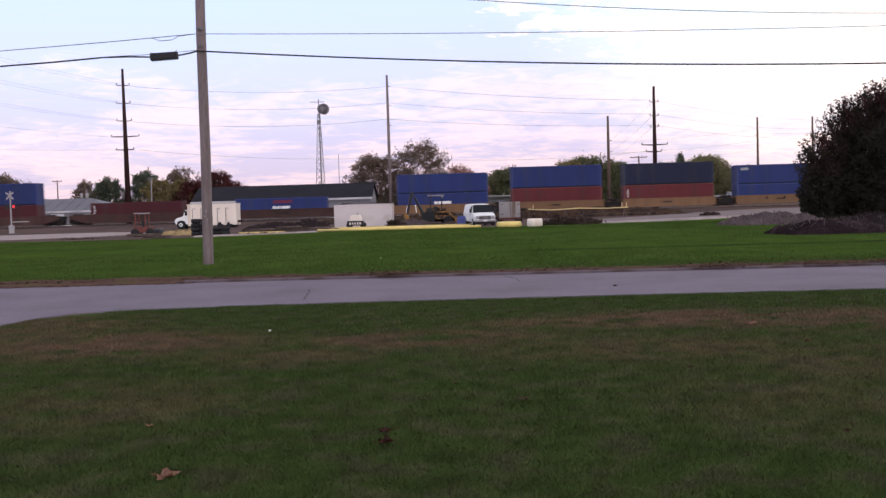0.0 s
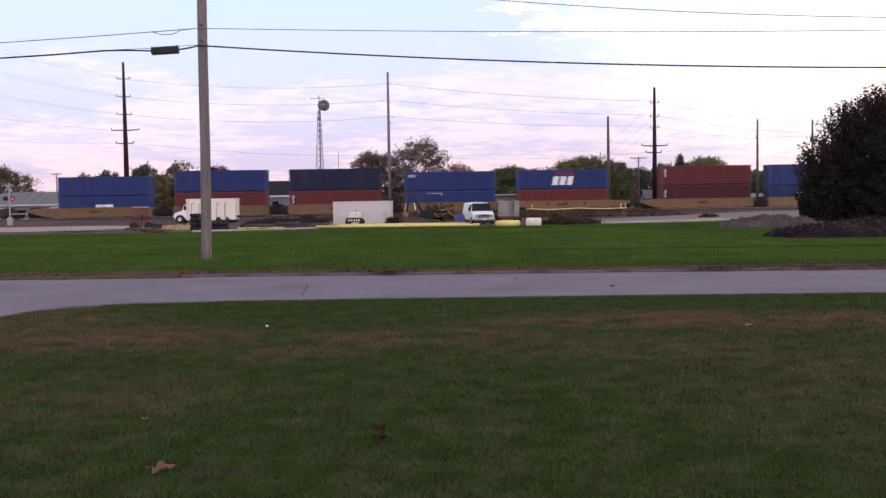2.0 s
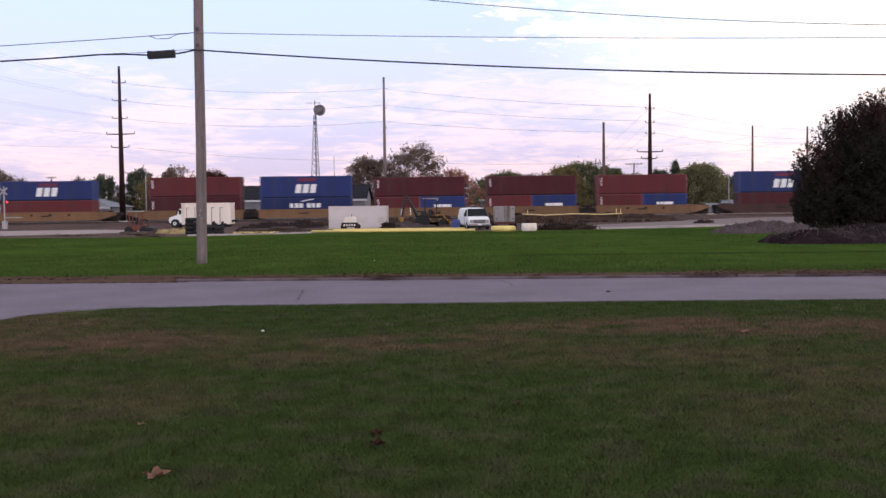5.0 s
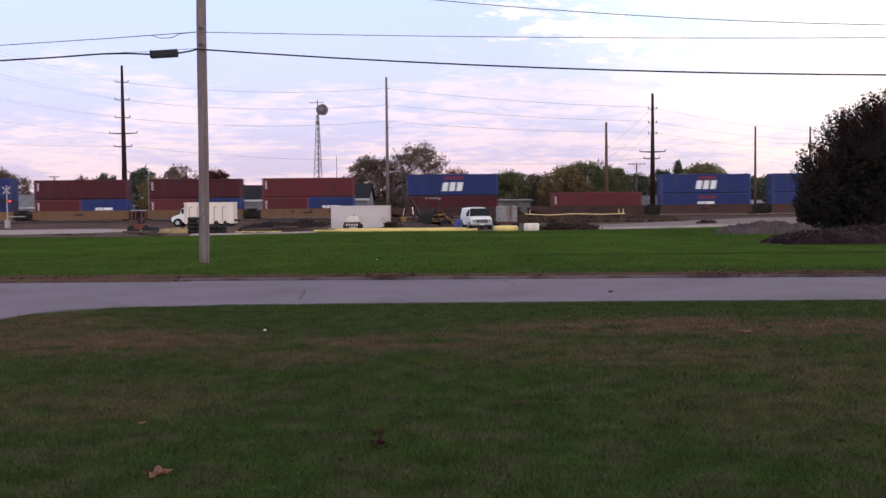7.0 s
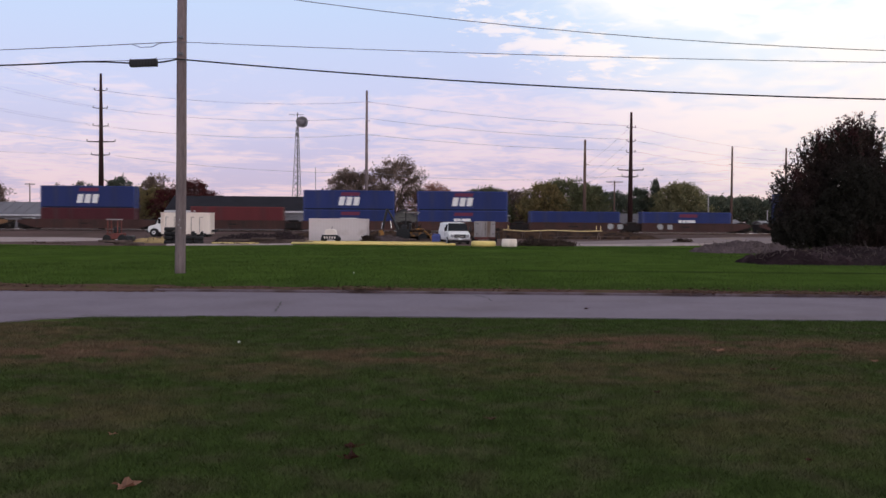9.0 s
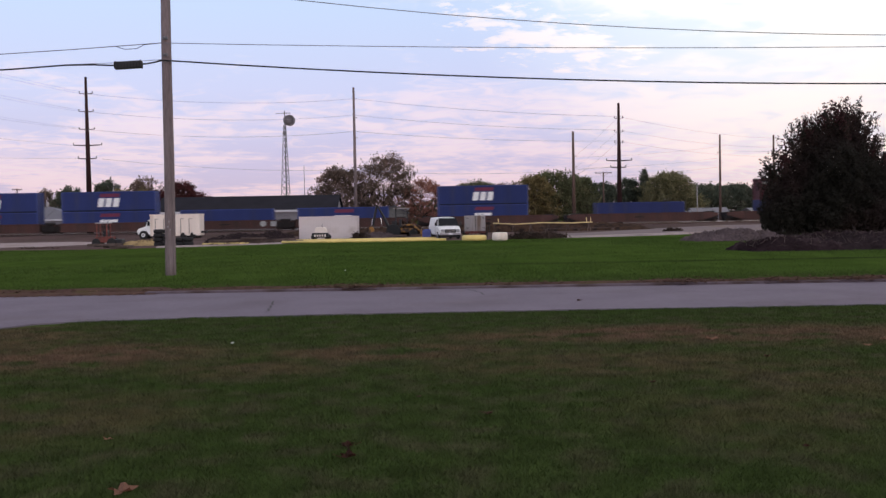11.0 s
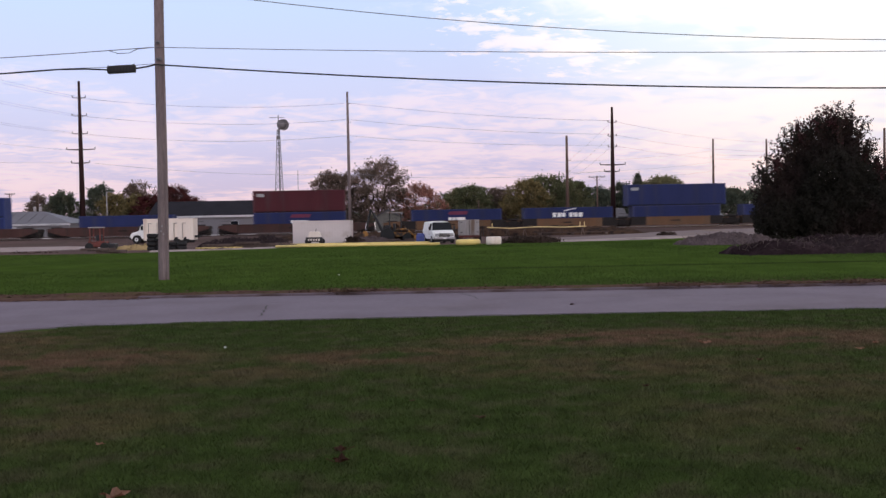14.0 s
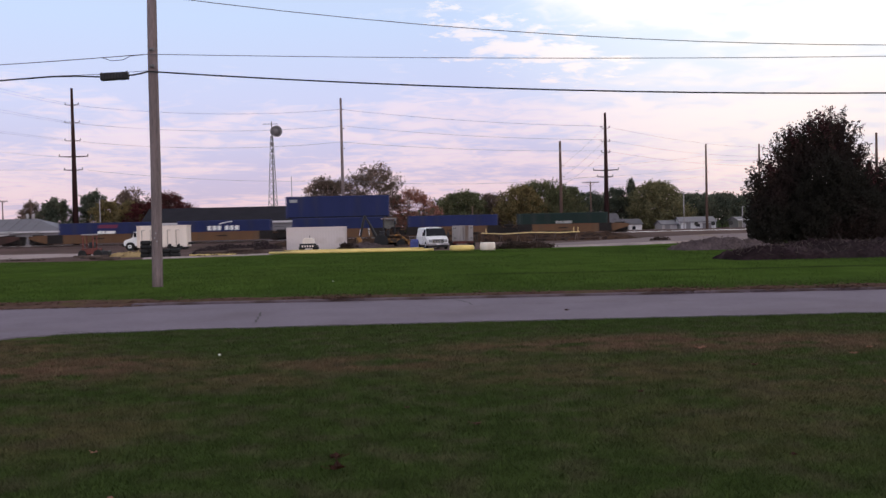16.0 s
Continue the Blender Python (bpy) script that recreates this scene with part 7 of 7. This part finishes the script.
def big_ring(x, y, r, h, mat, label, name):
    """Short wide rounded drum."""
    bm = bmesh.new()
    lathe(bm, [(r * 0.45, 0.04), (r * 0.9, 0.0), (r, h * 0.12), (r * 1.02, h * 0.5), (r * 0.98, h * 0.88), (r * 0.9, h), (r * 0.45, h * 0.97), (r * 0.4, h * 0.5)], 30)
    ob = part(name, bm, mat, smooth=True)
    ob.matrix_basis = pose(x, y, level(y) + 0.05)
    return tagged(ob, label, "drum")


heap("scrap_heap", -2.3, 98.6, 3.8, 2.2, 1.35, M_SCRAP, "rusty brown heap of scrap behind the backhoe", 82, 160, 0.6)
timber_pile(-2.2, 95.2, 7, 1.7, "short brown timber lying before the backhoe", 5, 1.2)


big_ring(3.55, 74.2, 0.95, 0.42, M_PIPEYEL, "wide yellow plastic drum lying on the lawn edge", "yellow_drum")
big_ring(5.45, 73.0, 0.58, 0.60, M_CREAM, "cream plastic drum on the lawn edge", "cream_drum")


def hose(pts, r, label, mat=M_PIPEYEL):
    bm = bmesh.new()
    tube(bm, [(x, y, level(y) + 0.06 + r) for x, y in pts], r, 8)
    ob = part("plastic_pipe", bm, mat, smooth=True)
    tagged(ob, label, "pipe", "yellow pipes on the ground")


hose([(-12.2, 88.6), (-9, 88.2), (-4, 87.7), (0.7, 87.2)], 0.105, "long yellow plastic pipe on the ground")
hose([(-12.3, 81.0), (-11, 80.0), (-8, 79.6), (-4, 79.2), (1.2, 78.8)], 0.075, "long yellow plastic pipe on the ground")
hose([(-12.0, 79.2), (-8, 76.6), (-4, 76.2), (1.4, 76.0)], 0.10, "long yellow plastic pipe on the ground")
hose([(-18.5, 79.0), (-16, 78.6), (-14.6, 78.4)], 0.07, "short yellow plastic pipe on the ground")


def tyre_stack(x, y, n, label):
    for k in range(n):
        bm = bmesh.new()
        r, h = 0.40, 0.33
        lathe(bm, [(r * 0.5, 0.05), (r * 0.75, 0.0), (r * 0.97, h * 0.15), (r, h * 0.5), (r * 0.97, h * 0.85), (r * 0.75, h), (r * 0.5, h - 0.05)], 22)
        ob = part("tyre", bm, M_BLACK, smooth=True)
        rnd = random.Random(int(x * 10) + k)
        ob.matrix_basis = pose(x + rnd.uniform(-0.04, 0.04), y + rnd.uniform(-0.04, 0.04), level(y) + 0.06 + k * 0.332, 0, 0, rnd.uniform(0, 90))
        tagged(ob, label, "tyre", "old tyres")


# the two-high stacks are added for the truck's dark rear wheels and shadow
for x, y, n in ((-21.0, 75.3, 4), (-20.3, 75.2, 3), (-20.4, 76.1, 4), (-19.5, 75.6, 2), (-18.75, 75.5, 2)):
    tyre_stack(x, y, n, "black rubber tyre stacked at the yard edge")


def forklift():
    root = thing("scissor_lift", pose(-27.6, 80.0, -0.66), "rusty orange-red yard machine with open cage", "yard machine", "parked vehicles")
    bm = bmesh.new()
    box(bm, 0.0, 1.4, 0, 1.1, 0.35, 0.85, 0.06)
    part("base", bm, M_ORANGE, root)
    for x, y in ((0.16, 0.08), (0.98, 0.08), (0.16, 1.0), (0.98, 1.0)):
        bm = bmesh.new()
        tube(bm, [(x, y, 0.85), (x, y, 1.95)], 0.055, 6)
        part("post", bm, M_ORANGE, root)
    bm = bmesh.new()
    box(bm, 0.04, 1.10, -0.02, 1.1, 1.93, 2.02, 0.03)
    part("cage_roof", bm, M_GREYBOX, root, "faded pale cage roof")
    bm = bmesh.new()
    box(bm, 0.55, 0.98, 0.35, 0.8, 0.85, 1.35, 0.06)
    part("seat", bm, M_DARK, root)
    for x in (0.1, 1.35):
        for y in (0.08, 1.02):
            wheel(root, x, y, 0.36, 0.36, 0.25, rim=M_ORANGE)
    bm = bmesh.new()
    box(bm, 1.35, 2.2, 0.1, 1.0, 0.15, 0.62, 0.08)
    part("counterweight", bm, M_DARK, root)


forklift()


timber_pile(-22.9, 69.9, 6, 2.2, "old grey timber lying at the lawn edge", 1, 0.7)
timber_pile(-17.3, 85.2, 9, 3.0, "old dark timber in the yard", 2, 2.4)
timber_pile(-13.6, 85.6, 7, 2.4, "old dark timber in the yard", 3, 1.6)
heap("straw_heap", -23.9, 81.0, 3.6, 2.0, 0.5, M_STRAW, "yellowish straw heap beside the truck", 91, 60)
heap("brush_heap", -17.0, 88.0, 6.8, 2.8, 0.80, M_MULCHMID, "dark tangle of brush in the yard", 92, 900, 0.35)
heap("brush_heap", -14.1, 88.4, 4.0, 2.4, 0.95, M_MULCHMID, "dark tangle of brush in the yard", 93, 700, 0.35)


def round_shrub(x, y, w, h, mat, label, seed, n=5000):
    tree(x, y, h, w, mat, label, seed, n, 0.10, 0.0, 0.2, 9, 0.06, name="shrub")


LF_DRY = leaf_material("leaves_dry_shrub", (0.062, 0.045, 0.036), (0.085, 0.058, 0.048))
round_shrub(9.3, 81.5, 4.0, 0.86, LF_DRY, "low dry dark shrub at the yard edge", 101, 6000)
round_shrub(25.7, 100.5, 1.6, 0.75, LF_DRY, "small dry brown weed clump on the gravel", 105, 900)
round_shrub(-6.6, 93.5, 1.4, 1.0, LF_DRY, "small dry shrub beside the storage container", 102, 1200)
round_shrub(-16.0, 78.5, 3.2, 0.35, LF_DRY, "low weeds at the lawn edge", 103, 1500)
round_shrub(-29.5, 73.5, 3.0, 0.3, LF_DRY, "low weeds at the lawn edge", 104, 1500)


def barrier_pole():
    root = thing("pipe_rack", pose(7.6, 112, -0.72), "long faded yellow pipe on low trestles", "pipe rack")
    bm = bmesh.new()
    tube(bm, [(0, 0, 1.12), (2.6, 0, 0.96), (5.8, 0, 1.08), (9.2, 0, 0.98), (11.6, 0, 1.05)], 0.055, 8)
    part("pipe", bm, M_GATEYEL, root, smooth=True)
    for x in (0.2, 2.4, 4.4, 6.5, 8.7, 11.2):
        bm = bmesh.new()
        tube(bm, [(x - 0.25, -0.3, 0), (x, 0, 1.0), (x + 0.25, 0.3, 0)], 0.05, 6)
        part("trestle", bm, M_TIMBER, root)
    for x in (0.6, 10.9, 11.4):
        bm = bmesh.new()
        tube(bm, [(x, 0, 1.0), (x, 0, 1.6)], 0.045, 6)
        part("stake", bm, M_GATEYEL, root)
    bm = bmesh.new()
    box(bm, 6.0, 14.5, 1.0, 1.25, 0.30, 0.40)
    part("beam", bm, M_TIMBER, root, "dark sawn beam")
    for x in (6.3, 10.2, 14.2):
        bm = bmesh.new()
        box(bm, x - 0.12, x + 0.12, 0.9, 1.35, 0.0, 0.30)
        part("block", bm, M_TIMBER, root)


barrier_pole()
heap("earth_bank", 13.5, 117.3, 27, 4.4, 0.95, M_SCRAP, "low dark reddish bank of soil and scrap beside the track", 95, 260, 0.5)
heap("earth_bank", -9.5, 117.0, 17, 4.0, 0.7, M_SCRAP, "low dark reddish bank of soil and scrap beside the track", 96, 160, 0.5)


def crossing_signal():
    root = thing("crossing_signal", pose(-55.05, 116.2, -0.74), "level crossing signal with crossbuck and red lamps", "railway signal")
    bm = bmesh.new()
    tube(bm, [(0, 0, 0), (0, 0, 5.2)], 0.09, 10)
    part("mast", bm, M_GREYBOX, root)
    for a in (42, -42):
        bm = bmesh.new()
        box(bm, -0.62, 0.62, -0.13, -0.11, -0.10, 0.10, 0, pose(0, 0, 4.6, 0, a, 0))
        part("crossbuck_board", bm, M_GREYBOX, root, "greyish white crossbuck board")
    bm = bmesh.new()
    box(bm, -0.55, 0.55, -0.06, 0.06, 3.25, 3.33)
    part("lamp_bar", bm, M_SIGNAL, root)
    for x in (-0.42, 0.42):
        bm = bmesh.new()
        lathe(bm, [(0.02, 0), (0.30, 0), (0.30, 0.03), (0.02, 0.03)], 20, pose(x, -0.1, 3.29, 90, 0, 0))
        hood = part("backplate", bm, M_SIGNAL, root)
        bm = bmesh.new()
        lathe(bm, [(0.01, 0), (0.13, 0.01), (0.12, 0.05), (0.01, 0.07)], 16, pose(x, -0.13, 3.29, 90, 0, 0))
        part("lamp", bm, M_REDLAMP if x > 0 else M_SIGNAL, hood)
    bm = bmesh.new()
    box(bm, -0.3, 0.3, -0.2, 0.2, 0, 1.0, 0.03)
    part("base_cabinet", bm, M_GREYBOX, root)
    bm = bmesh.new()
    box(bm, 0.1, 2.2, -0.05, 0.05, 1.35, 1.47)
    part("gate_arm", bm, M_LOGODIM, root)


crossing_signal()


def parked_car():
    root = thing("parked_car", pose(-43.8, 86.0, -0.72), "dark car at the side street", "car", "parked vehicles")
    prof = [(0, 0.35), (0.05, 0.72), (0.9, 0.86), (1.6, 1.36), (3.0, 1.42), (3.7, 0.98), (4.4, 0.9), (4.5, 0.4)]
    prof = [(-4.5 + 4.5 - x, z) for x, z in prof]
    bm = bmesh.new()
    extrude_profile(bm, prof, 0.0, 1.75, 0.06)
    part("body", bm, M_DARK, root)
    bm = bmesh.new()
    extrude_profile(bm, [(-1.15, 0.92), (-1.68, 1.32), (-2.95, 1.36), (-3.4, 1.0)], -0.015, 0.02)
    part("side_window", bm, M_GLASS, root)
    for x in (-0.85, -3.65):
        for y in (0.1, 1.65):
            wheel(root, x, y, 0.32, 0.32, 0.2)


parked_car()


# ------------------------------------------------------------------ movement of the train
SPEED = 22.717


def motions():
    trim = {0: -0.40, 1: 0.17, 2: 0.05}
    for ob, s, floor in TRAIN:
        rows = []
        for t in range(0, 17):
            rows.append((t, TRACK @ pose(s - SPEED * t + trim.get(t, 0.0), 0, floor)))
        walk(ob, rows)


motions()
